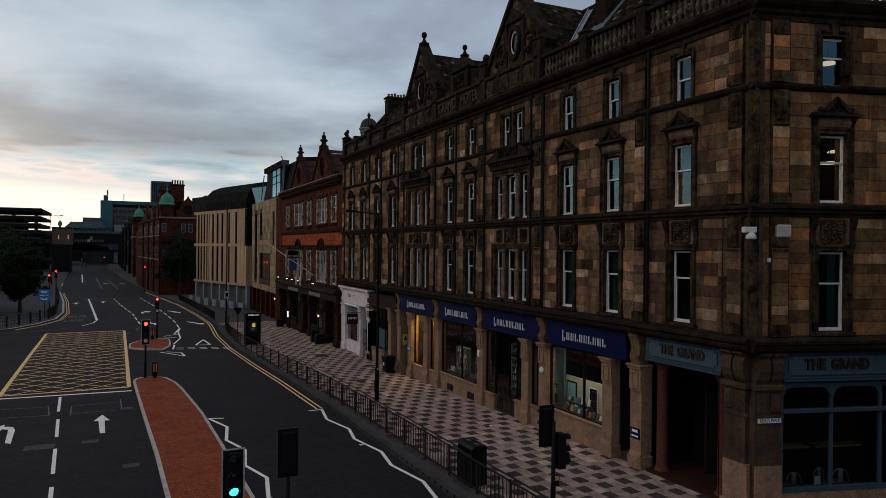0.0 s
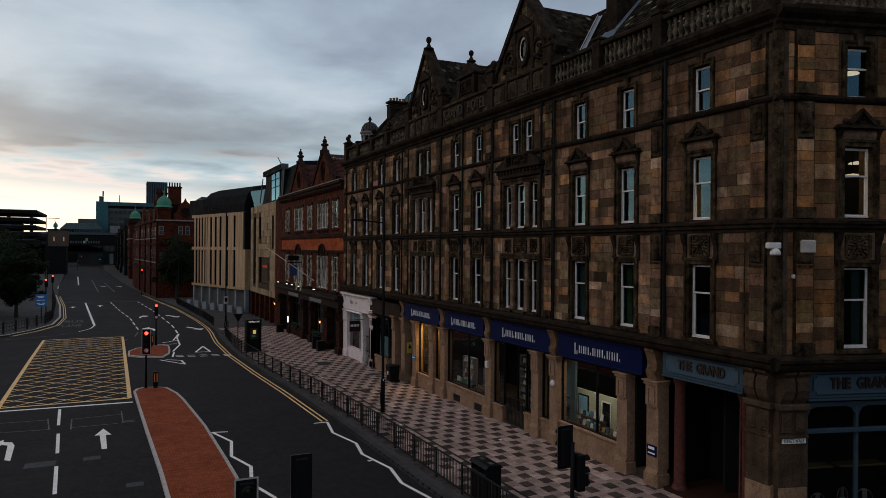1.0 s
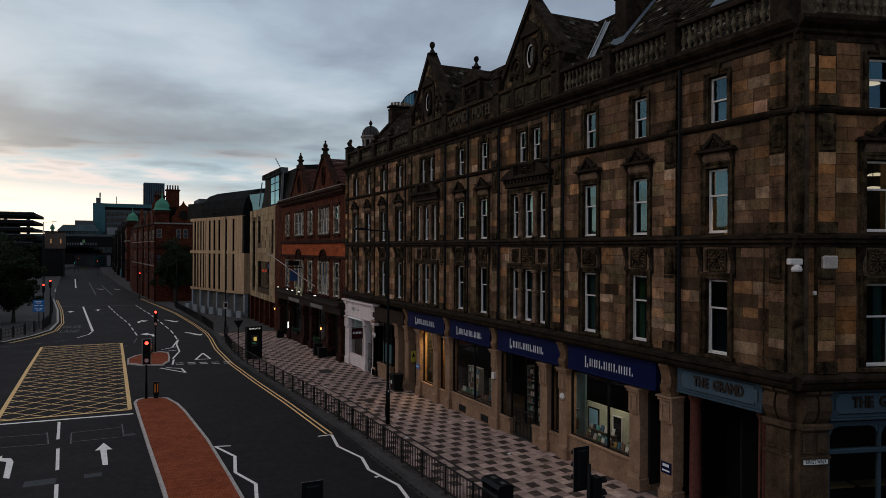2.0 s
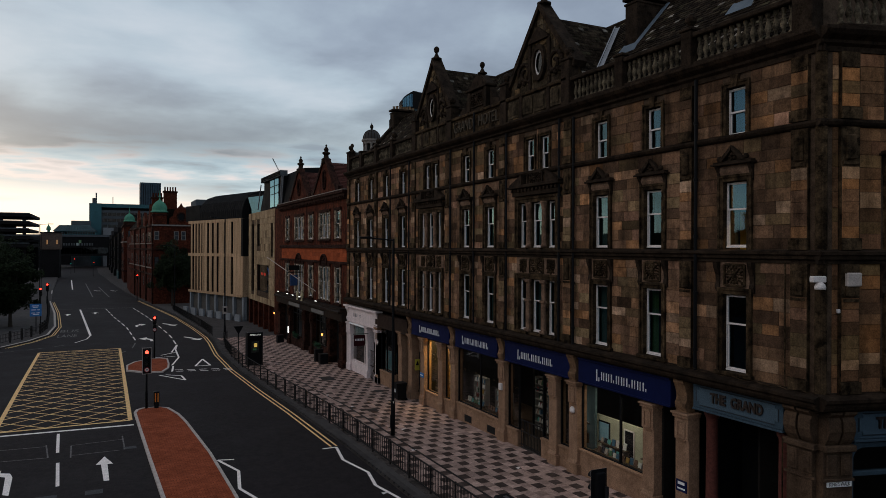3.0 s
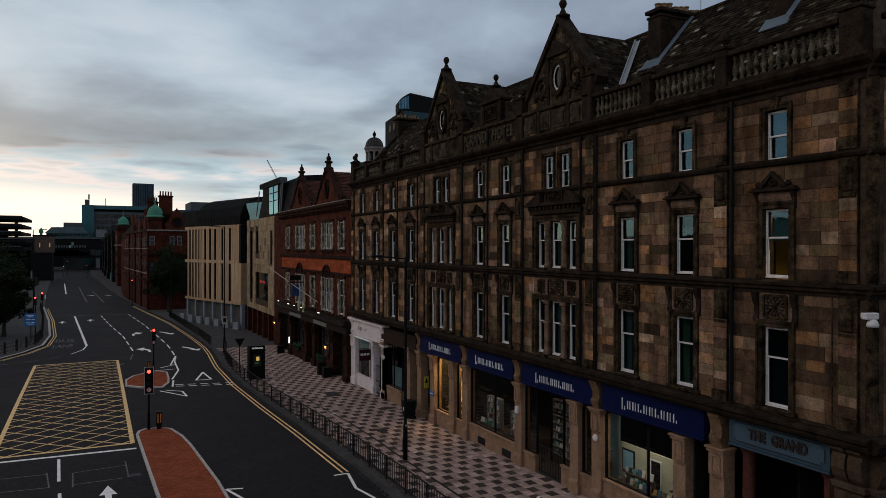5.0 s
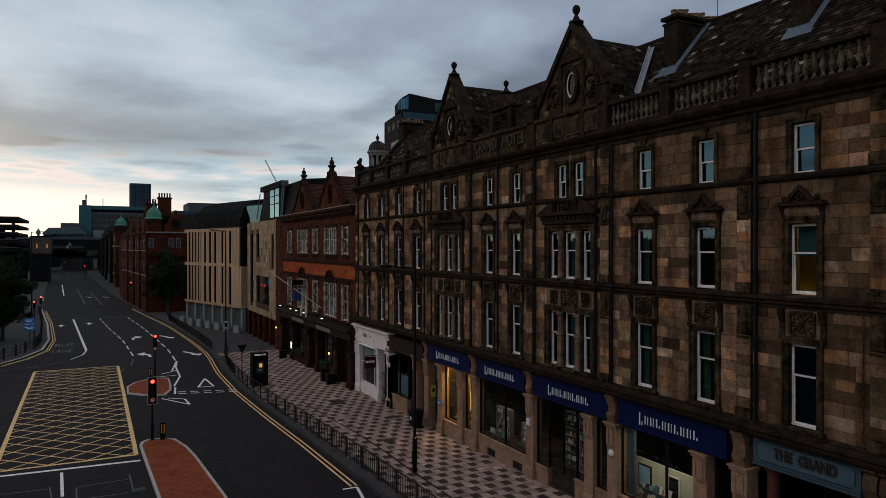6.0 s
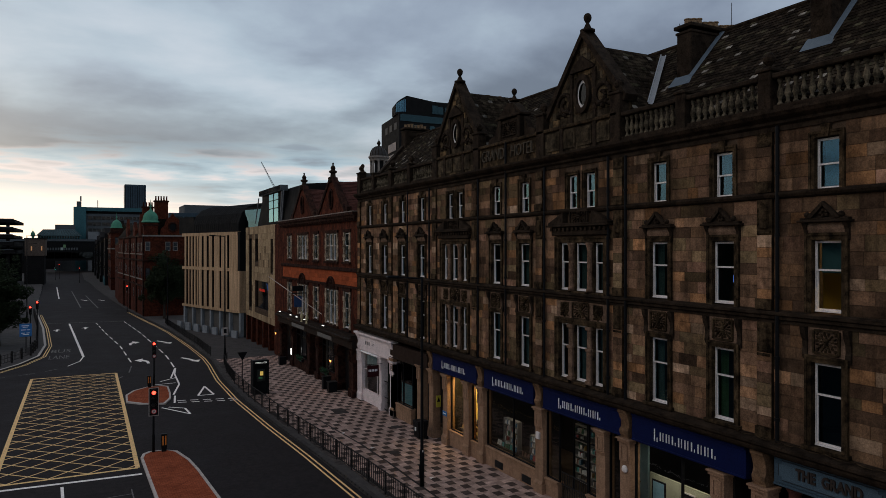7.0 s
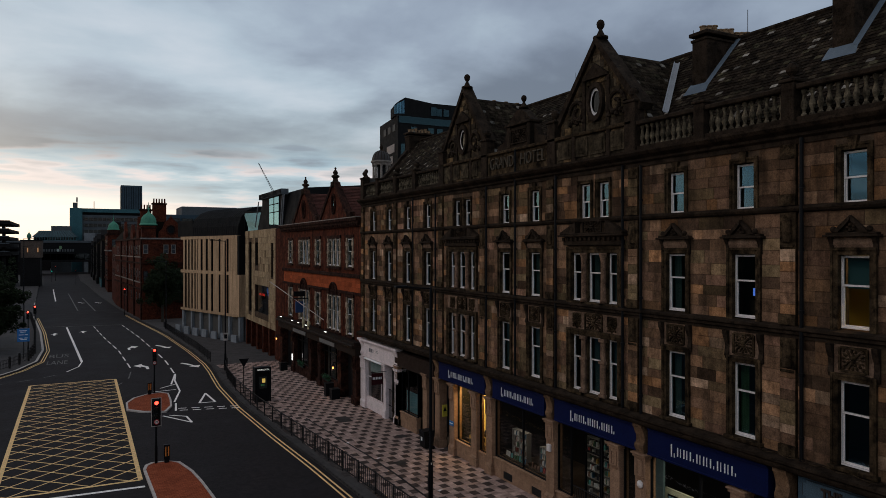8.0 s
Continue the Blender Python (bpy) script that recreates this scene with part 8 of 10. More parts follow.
for y, h in ((166.0, 18.6), (176.0, 17.2), (190.0, 18.3)):
    # steep dormer gables along the street side
    part("dormer", prism(bm_new(), [(y - 2.2, 14.0), (y + 2.2, 14.0), (y + 2.0, 15.4), (y + 0.9, 16.4), (y, h), (y - 0.9, 16.4), (y - 2.0, 15.4)], "x", 8.7, 9.3), M_FARRED, red1, m=SLANT)
for x0, x1, y, zt, n in ((8.9, 11.1, 166.0, 19.9, 4), (11.2, 13.9, 164.5, 21.2, 5)):
    c = part("chimney", box(bm_new(), x0, x1, y, y + 1.3, 14, zt), M_FARRED, red1)
    part("chimney_cap", box(bm_new(), x0 - 0.18, x1 + 0.18, y - 0.18, y + 1.5, zt, zt + 0.3, 0.04), M_REDDARK, c)
    pots(c, x0, x1, y + 0.6, zt + 0.3, n)
SOUTH = Matrix.Translation((0, 159.98, 0)) @ Matrix(((0, -1, 0), (1, 0, 0), (0, 0, 1))).to_4x4()
far_windows(red1, SOUTH, (-9.5, -13.4, -14.85), (10.7,), 0.95, 1.9, -0.02)
far_windows(red1, SOUTH, (-9.5, -13.4, -14.85), (5.0,), 0.95, 2.2, -0.02, M_REDDARK)
far_windows(red1, SLANT, (164.2, 169, 178, 187, 192), (10.4, 5.0, 0.3), 1.1, 2.2, 8.88, M_REDDARK)
far_windows(red1, SLANT, (174.6, 181.6), (10.4, 6.2), 0.9, 2.0, 8.88)
far_windows(red1, SLANT, (162.3, 166.8, 171.6, 185.0, 195.0, 199.5, 204.0, 208.0), (10.4, 5.6), 0.8, 2.0, 8.88)
for z in (9.9, 4.6):
    part("string_course", box(bm_new(), 8.7, 8.9, 160.3, 212, z, z + 0.22), M_PALESTONE, red1, m=SLANT)
mid = thing("red_brick_terrace", "dark red brick terrace with slate roof", "building", (8, 225, -2.2))
part("wall", box(bm_new(), 5.6, 14, 212, 240, -4.6, 12.6), M_FARRED, mid)
part("roof", prism(bm_new(), [(5.4, 12.6), (9.8, 16.4), (14, 12.6)], "y", 212, 240), M_SLATE, mid)
far_windows(mid, None, (216, 221, 227, 233), (8.6, 4.4), 1.1, 2.1, 5.58, M_REDDARK)
red2 = thing("red_brick_building", "dark red brick row building with small copper dome", "building", (6, 245, -2.2))
part("wall", box(bm_new(), 4.3, 10.5, 240, 272, -2.6, 16.9), M_FARRED, red2)
part("turret", box(bm_new(), 4.2, 7.7, 239.7, 243, 16.9, 18.0, 0.05), M_REDDARK, red2)
dome(red2, 5.95, 241.4, 18.2, 1.6, 2.7)
for z in (16.5, 11.5, 2.4):
    part("cornice", box(bm_new(), 4.0, 10.6, 239.6, 272, z, z + 0.4), M_PALESTONE if z == 11.5 else M_REDDARK, red2)
part("roof", prism(bm_new(), [(4.3, 16.9), (7.4, 20.0), (10.5, 16.9)], "y", 243.5, 272), M_SLATE, red2)
far_windows(red2, None, (244, 248, 252, 256, 260, 265), (13.0, 8.0, 3.6), 1.2, 2.2, 4.28, M_REDDARK)
far_windows(red2, SOUTH @ Matrix.Translation((80.0, 0, 0)), (-6.0, -8.6), (13.0, 8.0, 4.6), 1.1, 2.2, -0.02, M_REDDARK)
row = thing("dark_terrace", "dark stone terrace far along the street", "building", (3, 280, -2.6))
for y0, y1, x0, ze, zr_ in ((272, 300, 3.2, 15.2, 19.6), (300, 332, 2.2, 14.2, 19.0), (332, 370, 1.4, 13.2, 17.4), (370, 412, 0.8, 12.0, 15.6)):
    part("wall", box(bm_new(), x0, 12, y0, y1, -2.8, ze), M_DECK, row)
    part("roof", prism(bm_new(), [(x0 - 0.2, ze), (x0 + 4.4, zr_), (12, ze)], "y", y0, y1 - 0.3), M_SLATE, row)
    part("shop_band", box(bm_new(), x0 - 0.3, x0, y0, y1 - 0.5, -2.6, 1.6), M_TEAL if y0 < 300 else M_DARKMETAL, row)
    part("dormer", prism(bm_new(), [(y0 + 8, ze), (y0 + 14, ze), (y0 + 14, ze + 2.2), (y0 + 11, ze + 4.2), (y0 + 8, ze + 2.2)], "x", x0 - 0.1, x0 + 4), M_DECK, row)
    part("chimney", box(bm_new(), x0 + 3.8, x0 + 6, y0 + 1, y0 + 2.2, ze, zr_ + 2.2), M_DECK, row)
    far_windows(row, None, [y0 + 4 + 6.5 * k for k in range(int((y1 - y0 - 5) / 6.5))], (8.6, 4.4), 1.4, 2.2, x0 - 0.05, M_DARKMETAL)
part("end_block", box(bm_new(), 12, 30, 205, 260, -2.6, 15.5), M_DECK, row)

# ------------------------------------------------------------ distance: footbridge mall, slabs, tower, car park
bridge = thing("bridge_building", "dark shopping bridge across the far street", "building", (-14, 420, -2.6))
part("deck", box(bm_new(), -62, 0.8, 420, 440, 6.7, 16.6), M_DARKMETAL, bridge)
part("edge_band", box(bm_new(), -62, 1.0, 419.6, 420, 16.6, 17.7), M_CONC, bridge, "pale concrete edge band")
part("soffit_band", box(bm_new(), -62, 0.8, 419.7, 420, 6.4, 7.2), M_DECK, bridge)
for k in range(9):
    part("glass_panel", box(bm_new(), -23.5 + 2.6 * k, -21.1 + 2.6 * k, 419.8, 419.95, 7.6, 10.8), M_DARKGLASS, bridge)
part("clerestory", box(bm_new(), -26.5, -6.5, 428, 446, 17.6, 19.7), M_TEAL, bridge)
for k in range(16):
    part("clerestory_pane", box(bm_new(), -26.1 + 1.22 * k, -25.2 + 1.22 * k, 427.85, 427.98, 18.1, 19.5), M_DARKGLASS, bridge)
part("glass_roof", prism(bm_new(), [(-27.2, 19.7), (-5.8, 19.7), (-9.5, 23.2), (-24.0, 22.9)], "y", 427.5, 447), material("pale_roof_glass", (0.12, 0.18, 0.19), 0.3, scale=0.3, fine=2, bump=0), bridge)
for k in range(15):
    part("glazing_bar", tube(bm_new(), (-26.8 + 1.48 * k, 427.3, 19.8), (-23.8 + 1.0 * k, 427.3, 23.0), 0.1, 4), M_CONC, bridge)
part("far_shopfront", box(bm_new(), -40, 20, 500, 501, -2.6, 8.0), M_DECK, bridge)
for x0, x1 in ((-62, -24), (-0.8, 0.8)):
    part("abutment", box(bm_new(), x0, x1, 421, 440, -2.6, 6.7), M_DECK, bridge)
for k in range(11):
    # the mall's name as plain grey bars, a gap for the mark between its two words
    x = -21.4 + 1.22 * k if k < 5 else -20.9 + 1.22 * (k + 0.6)
    part("sign_bar", box(bm_new(), x - 0.36, x + 0.36, 419.4, 419.5, 11.9, 13.2), plain("grey_sign_bar", (0.085, 0.088, 0.088), 0.5), bridge)
M_LEAFMARK = plain("green_mark", (0.16, 0.27, 0.13), 0.5)
part("leaf_mark", box(bm_new(), -15.6, -14.5, 419.4, 419.5, 11.9, 13.3), plain("pale_mark", (0.34, 0.38, 0.34), 0.5), bridge)
part("leaf_mark", box(bm_new(), -14.4, -13.2, 419.4, 419.5, 13.2, 14.8), M_LEAFMARK, bridge)
rng = random.Random(21)
for k in range(16):
    x, z = rng.uniform(-22, -3), rng.uniform(-1.5, 4.5)
    part("shop_sign", box(bm_new(), x, x + rng.uniform(0.5, 1.6), 499.7, 499.9, z, z + rng.uniform(0.5, 2.0)), plain("pale_far_shopfront", (0.5, 0.42, 0.38), 0.6), bridge)
slab = thing("slab_building", "long teal and grey office slab in the distance", "building", (6, 470, -2.6))
part("end_tower", box(bm_new(), -10.5, -4, 460, 485, -2.6, 37.4), M_TEAL, slab)
part("slab", box(bm_new(), -4, 30, 462, 485, -2.6, 33.6), M_CONC, slab)
part("roof_storey", box(bm_new(), -4.2, 31, 461.5, 486, 35.2, 37.4), M_TEAL, slab, "teal roof storey")
part("roof_recess", box(bm_new(), -4, 30, 463.5, 485, 33.6, 35.2), M_DARKMETAL, slab)
for z in (19.4, 23.0, 26.6, 30.2):
    part("window_band", box(bm_new(), -3.5, 30, 461.8, 462, z, z + 1.9), M_DARKGLASS, slab)
    for k in range(14):
        part("mullion", box(bm_new(), -3.3 + 2.4 * k, -3.0 + 2.4 * k, 461.6, 461.8, z, z + 1.9), M_CONC, slab)
part("stair_head", box(bm_new(), -3, 2.4, 452, 458, -2.6, 22.8), M_PALEGREY, slab, "pale grey plant room")
part("roof_plant", box(bm_new(), -9, -6.5, 468, 472, 37.4, 41), M_CONC, slab)
part("antenna", box(bm_new(), 2, 2.4, 468, 468.4, 36.6, 42), M_CONC, slab)
part("antenna", box(bm_new(), -7.2, -6.4, 466, 466.6, 41, 44), M_CONC, slab)
tower = thing("tower_block", "dark glass tower block in the distance", "building", (25, 520, -2.6))
part("shaft", box(bm_new(), 18.8, 32, 520, 534, -2.6, 57.0), material("dark_tower_cladding", (0.05, 0.075, 0.095), 0.5, scale=0.2, fine=2, bump=0), tower)
for k in range(9):
    part("fin", box(bm_new(), 19.2 + 1.45 * k, 19.5 + 1.45 * k, 519.8, 520, 5, 56.0), M_DARKMETAL, tower)
low = thing("grey_roof_block", "low pale flat-roofed blocks beyond the street", "building", (30, 250, -2.6))
part("block", box(bm_new(), 22, 60, 250, 270, -2.6, 23.6), M_BLUEBLOCK, low)
part("block", box(bm_new(), 27, 45, 252, 268, 23.6, 26.5), M_CONC, low)
part("block", box(bm_new(), 24, 60, 225, 240, -2.6, 20.5), M_DECK, low)
for k in range(9):
    part("window_band", box(bm_new(), 22.6 + 4.1 * k, 26.2 + 4.1 * k, 249.8, 250, 20.6, 22.4), M_DARKGLASS, low)
pale = thing("pale_block", "pale flat-roofed block behind the bridge", "building", (-14, 455, -2.6))
part("block", box(bm_new(), -19.5, -9.5, 452, 458, -2.6, 26.5), M_CONC, pale)
carpark = thing("car_park", "open concrete car park decks against the sky", "building", (-45, 330, -2.6))
for z0, z1, x1 in ((22.6, 23.8, -28.4), (19.4, 20.6, -28.6), (16.4, 17.6, -28.8), (13.4, 14.8, -28.6), (10.0, 11.6, -28.6)):
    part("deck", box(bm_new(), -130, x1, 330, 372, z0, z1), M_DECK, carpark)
    part("parapet", box(bm_new(), -130, x1 - 0.3, 329.8, 330, z1, z1 + 0.35), M_CONC, carpark)
for k in range(9):
    x = -31.0 - k * 8
    part("column", box(bm_new(), x - 0.6, x + 0.6, 332, 333, -4.6, 23), M_DECK, carpark)
part("back_wall", box(bm_new(), -130, -29, 371, 372, -4.6, 12.6), M_DARKMETAL, carpark)
# long dark backing, added to block the sky glow in the deck gaps
part("stair_core", box(bm_new(), -130, -35.5, 345, 350, -4.6, 21.2), M_DECK, carpark)
tan = thing("corner_building", "tan stone corner building with lit lamps", "building", (-22, 332, -2.6))
part("wall", box(bm_new(), -25.2, -18.0, 332, 346, 9.2, 16.0), material("tan_far_stone", (0.11, 0.078, 0.062), 0.9, scale=0.2, fine=3, bump=0), tan)
part("dark_base", box(bm_new(), -25.4, -18.4, 332.4, 346, -4.6, 9.2), M_DECK, tan)
part("parapet", box(bm_new(), -25.4, -17.8, 331.8, 346, 16.0, 16.5), M_DECK, tan)
for x in (-23.0, -19.4):
    part("wall_lamp", box(bm_new(), x, x + 0.4, 331.8, 332, 11.4, 13.2), M_FARLAMP, tan)
part("turret", lathe(bm_new(), [(0.5, 16.5), (0.5, 17.2), (0.9, 17.4), (0.8, 18.4), (0.3, 19.2), (0.06, 19.6), (0.03, 20.6)], -22.4, 334, 8), M_COPPER, tan)
# far buildings, shifted and scaled about the camera's end point to fit its view
FAR_EYE = Vector((-1.019, 5.676, 10.909))
# finned building scaled about the camera's mid-path eye, also to fit the view
fins.matrix_basis = Matrix.Translation((0.33, 3.0 * 0.05, 9.2 * 0.05 - 0.5)) @ Matrix.Scale(0.95, 4) @ fins.matrix_basis
for far, reach in ((red1, 0.85), (mid, 0.85), (red2, 1.0), (row, 1.0), (bridge, 1.0), (slab, 1.0), (tower, 1.6), (low, 1.0), (pale, 1.0), (carpark, 0.87), (tan, 0.87)):
    away = far.matrix_basis.translation - FAR_EYE
    shift = Vector((away.y * 0.0036, 0.0, away.y * -0.0066 + 0.2))
    far.matrix_basis = Matrix.Translation(FAR_EYE) @ Matrix.Scale(reach, 4) @ Matrix.Translation(shift - FAR_EYE) @ far.matrix_basis
crane = thing("tower_crane", "thin white tower crane jib in the distance", "crane", (77.8, 330, 0))
bm = bm_new()
for dx, dz in ((0.35, 0), (-0.35, 0), (0, 0.6)):
    tube(bm, (77.8 + dx, 330, 37.0 + dz), (70.6 + dx * 0.4, 330, 50.5 + dz * 0.4), 0.09, 4)
for k in range(14):
    a, c = k / 14, (k + 1) / 14
    tube(bm, (77.8 - 7.2 * a + 0.35 * (1 - 0.6 * a), 330, 37 + 13.5 * a), (77.8 - 7.2 * c - 0.35 * (1 - 0.6 * c), 330, 37 + 13.5 * c), 0.05, 4)
part("jib", bm, M_CONC, crane)
part("mast", tube(bm_new(), (77.8, 330, -2), (77.8, 330, 37), 0.5, 4), M_CONC, crane)
# dark university block and cupola behind the hotel
blk = thing("dark_tower_building", "black clad modern block with rounded glass corner", "building", (80, 180, 0))
part("block", prism(bm_new(), [(71.8, 172), (100, 172), (104, 190), (74.1, 190)], "z", 0, 45.9), M_DARKMETAL, blk)
# upper storeys with a rounded corner and a roof that dips
bm = bm_new()
arc = [(74.0 - 2.4 * math.cos(a), 174.4 - 2.4 * math.sin(a)) for a in [math.pi / 2 * k / 8 for k in range(9)]]
lo_ = [bm.verts.new((x, y, 45.9)) for x, y in [(72.3, 178)] + arc + [(82, 172), (90, 172), (100, 172), (100, 178)]]
hi_ = [bm.verts.new((x, y, z)) for (x, y), z in zip([(72.3, 178)] + arc + [(82, 172), (90, 172), (100, 172), (100, 178)], [48.4] + [48.6 + 0.27 * k for k in range(9)] + [49.9, 50.0, 50.0, 50.0])]
bm.faces.new(hi_)
for k in range(len(lo_)):
    q = (k + 1) % len(lo_)
    bm.faces.new((lo_[k], lo_[q], hi_[q], hi_[k]))
part("rounded_storey", bm, M_DARKMETAL, blk)
for k in range(7):
    a = 0.35 + 0.17 * k
    part("glass_strip", box(bm_new(), -0.17, 0.17, -0.04, 0.04, 46.5, 48.7 + 0.2 * k), M_SKYGLASS, blk, m=Matrix.Translation((74.0 - 2.46 * math.cos(a), 174.4 - 2.46 * math.sin(a), 0)) @ Matrix.Rotation(a - math.pi / 2, 4, "Z"))
part("glass_band", box(bm_new(), 72.0, 100, 171.8, 171.95, 44.0, 45.8), M_FARGLASS, blk)
for x, z0, z1 in ((81.4, 46.6, 48.9), (83.0, 46.6, 48.6), (85.2, 46.6, 48.6), (75.5, 41.0, 43.2), (80.6, 41.0, 43.2), (83.2, 41.0, 43.2), (72.6, 33.0, 38.5)):
    part("window", box(bm_new(), x, x + (3.4 if z0 < 40 else 1.7), 171.8, 171.95, z0, z1), M_FARGLASS, blk)
for k in range(3):
    part("window", box(bm_new(), -0.1, 0.0, 2.0 + 4.6 * k, 4.6 + 4.6 * k, 42.2, 44.0), M_BLACK, blk, m=Matrix.Translation((71.8, 172, 0)) @ Matrix.Rotation(-math.atan2(2.3, 18), 4, "Z"))
bm = bm_new()
for k in range(9):
    box(bm, -0.2, -0.1, 9.6 - 0.85 * k, 10.1 - 0.85 * k, 36.6, 38.8)
for k in range(7):
    box(bm, -0.2, -0.1, 9.6 - 0.85 * k, 10.1 - 0.85 * k, 33.8, 35.8)
part("sign_bars", bm, M_KERBPALE, blk, "pale bars of a wall sign", m=Matrix.Translation((71.8, 172, 0)) @ Matrix.Rotation(-math.atan2(2.3, 18), 4, "Z"))
cup = thing("roof_cupola", "pale columned cupola with dark lead dome and finial", "cupola", (21.7, 61.1, 10))
part("tower", box(bm_new(), 20.6, 22.8, 60.1, 62.1, 10, 15.2), M_DRESSED, cup)
part("drum", lathe(bm_new(), [(0.86, 15.2), (0.86, 16.9), (0.93, 17.0), (0.93, 17.15)], 21.7, 61.1, 8), M_PALESTONE, cup)
for k in range(8):
    a = 2 * math.pi * (k + 0.5) / 8
    cx, cy = 21.7 + 0.78 * math.cos(a), 61.1 + 0.78 * math.sin(a)
    part("column", lathe(bm_new(), [(0.15, 17.15), (0.12, 17.25), (0.11, 18.2), (0.16, 18.32), (0.16, 18.4)], cx, cy, 8), M_PALESTONE, cup)
part("entablature", lathe(bm_new(), [(0.9, 18.35), (0.94, 18.5), (1.06, 18.62), (1.06, 18.74), (0.9, 18.76)], 21.7, 61.1, 16), M_PALESTONE, cup)
dm = part("dome", lathe(bm_new(), [(0.92, 18.72), (0.9, 18.95), (0.8, 19.25), (0.62, 19.48), (0.36, 19.62), (0.13, 19.68)], 21.7, 61.1, 24), plain("dark_lead_dome", (0.03, 0.024, 0.022), 0.6), cup)
for k in range(16):
    a = 2 * math.pi * k / 16
    bm = bm_new()
    for (r0, z0), (r1, z1) in zip([(0.92, 18.75), (0.9, 18.95), (0.8, 19.25), (0.62, 19.48), (0.36, 19.62)], [(0.9, 18.95), (0.8, 19.25), (0.62, 19.48), (0.36, 19.62), (0.13, 19.68)]):
        tube(bm, (21.7 + r0 * math.cos(a), 61.1 + r0 * math.sin(a), z0), (21.7 + r1 * math.cos(a), 61.1 + r1 * math.sin(a), z1), 0.03, 4)
    part("lead_roll", bm, M_TRIM, dm)
part("finial", lathe(bm_new(), [(0.16, 19.66), (0.1, 19.75), (0.2, 19.95), (0.14, 20.1), (0.05, 20.2), (0.02, 20.35)], 21.7, 61.1, 10), M_TRIM, cup)
part("core", lathe(bm_new(), [(0.45, 17.15), (0.45, 18.4)], 21.7, 61.1, 8), M_BLACK, cup)
cup.matrix_basis = Matrix.Translation((21.7, 61.1, 10)) @ Matrix.Diagonal((0.86, 0.86, 0.968, 1))

# unseen walls added behind and beside the camera; they darken reflections and side light
back = thing("street_terrace", "unseen plain wall added across the street for dark reflections", "building", (-40, 0, 0))
part("wall", box(bm_new(), -46, -34, -60, 60, -1, 13), M_DRESSED, back)
back3 = thing("west_terrace", "unseen plain wall added behind the street trees for dark reflections", "building", (-55, 160, -1))
part("wall", box(bm_new(), -62, -46, 72, 255, -3, 11.5), M_DRESSED, back3)
back2 = thing("side_street_terrace", "unseen plain wall added across the side street, dimming the side wall", "building", (40, -8, 0))
part("wall", box(bm_new(), 17, 70, -16, -3, -1, 14), M_DRESSED, back2)


# ------------------------------------------------------------ street furniture
def signal_head(parent, x, y, z, face, lamp, lenses=3, board=True, more=0.0):
    """One signal head: z is its top; face is the turn about z, 0 looking to -y."""
    m = Matrix.Translation((x, y, z)) @ Matrix.Rotation(face, 4, "Z")
    h = 0.33 * lenses + more
    if board:
        bm = box(bm_new(), -0.25, 0.25, -0.02, 0.0, -h - 0.1, 0.08)
        bd = part("backing_board", bm, M_BLACK, parent, m=m)
        bm = bm_new()
        for a, b, c, d in ((-0.25, -0.215, -h - 0.1, 0.08), (0.215, 0.25, -h - 0.1, 0.08), (-0.215, 0.215, 0.045, 0.08), (-0.215, 0.215, -h - 0.1, -h - 0.065)):
            box(bm, a, b, -0.026, -0.02, c, d)
        part("white_border", bm, M_KERBPALE, bd, m=m)
    part("signal_case", box(bm_new(), -0.15, 0.15, -0.14, 0.1, -h, 0, 0.02), M_BLACK, parent, m=m)
    for k in range(lenses):
        zc = -0.165 - 0.33 * k
        on = lamp is not None and k == lamp
        mat = (M_REDLAMP if k == 0 else M_GREENLAMP) if on else M_LENS
        bm = bm_new()
        lathe(bm, [(0.1, 0), (0.095, 0.02), (0.06, 0.04), (0.01, 0.05)], 0, 0, 14)
        ln = part("lens", bm, mat, parent, m=m @ Matrix.Translation((0, -0.14, zc)) @ Matrix.Rotation(math.pi / 2, 4, "X"))
        bm = bm_new()
        n = 10
        ring = []
        for d in (0.0, 0.17):
            ring.append([bm.verts.new((0.125 * math.cos(math.pi * q / n), -0.14 - d, zc + 0.125 * math.sin(math.pi * q / n))) for q in range(n + 1)])
        for q in range(n):
            bm.faces.new((ring[0][q], ring[0][q + 1], ring[1][q + 1], ring[1][q]))
        part("visor", bm, M_BLACK, parent, m=m)
    return m


def turn_plate(parent, x, y, z):
    """A round no-turn disc: white, red ring and a black hooked arrow."""
    bm = lathe(bm_new(), [(0.135, 0), (0.135, 0.02)], 0, 0, 18)
    M_ = Matrix.Translation((x, y - 0.16, z)) @ Matrix.Rotation(math.pi / 2, 4, "X")
    d = part("turn_disc", bm, plain("red_sign_ring", (0.5, 0.03, 0.03), 0.5), parent, m=M_)
    part("disc_face", lathe(bm_new(), [(0.10, 0.02), (0.10, 0.026)], 0, 0, 18), M_WHITE, d, m=M_)
    bm = bm_new()
    box(bm, -0.05, -0.025, -0.06, 0.03, 0.026, 0.03)
    box(bm, 0.025, 0.05, -0.03, 0.03, 0.026, 0.03)
    box(bm, -0.05, 0.05, 0.03, 0.055, 0.026, 0.03)
    part("hook_arrow", bm, M_BLACK, d, m=M_)


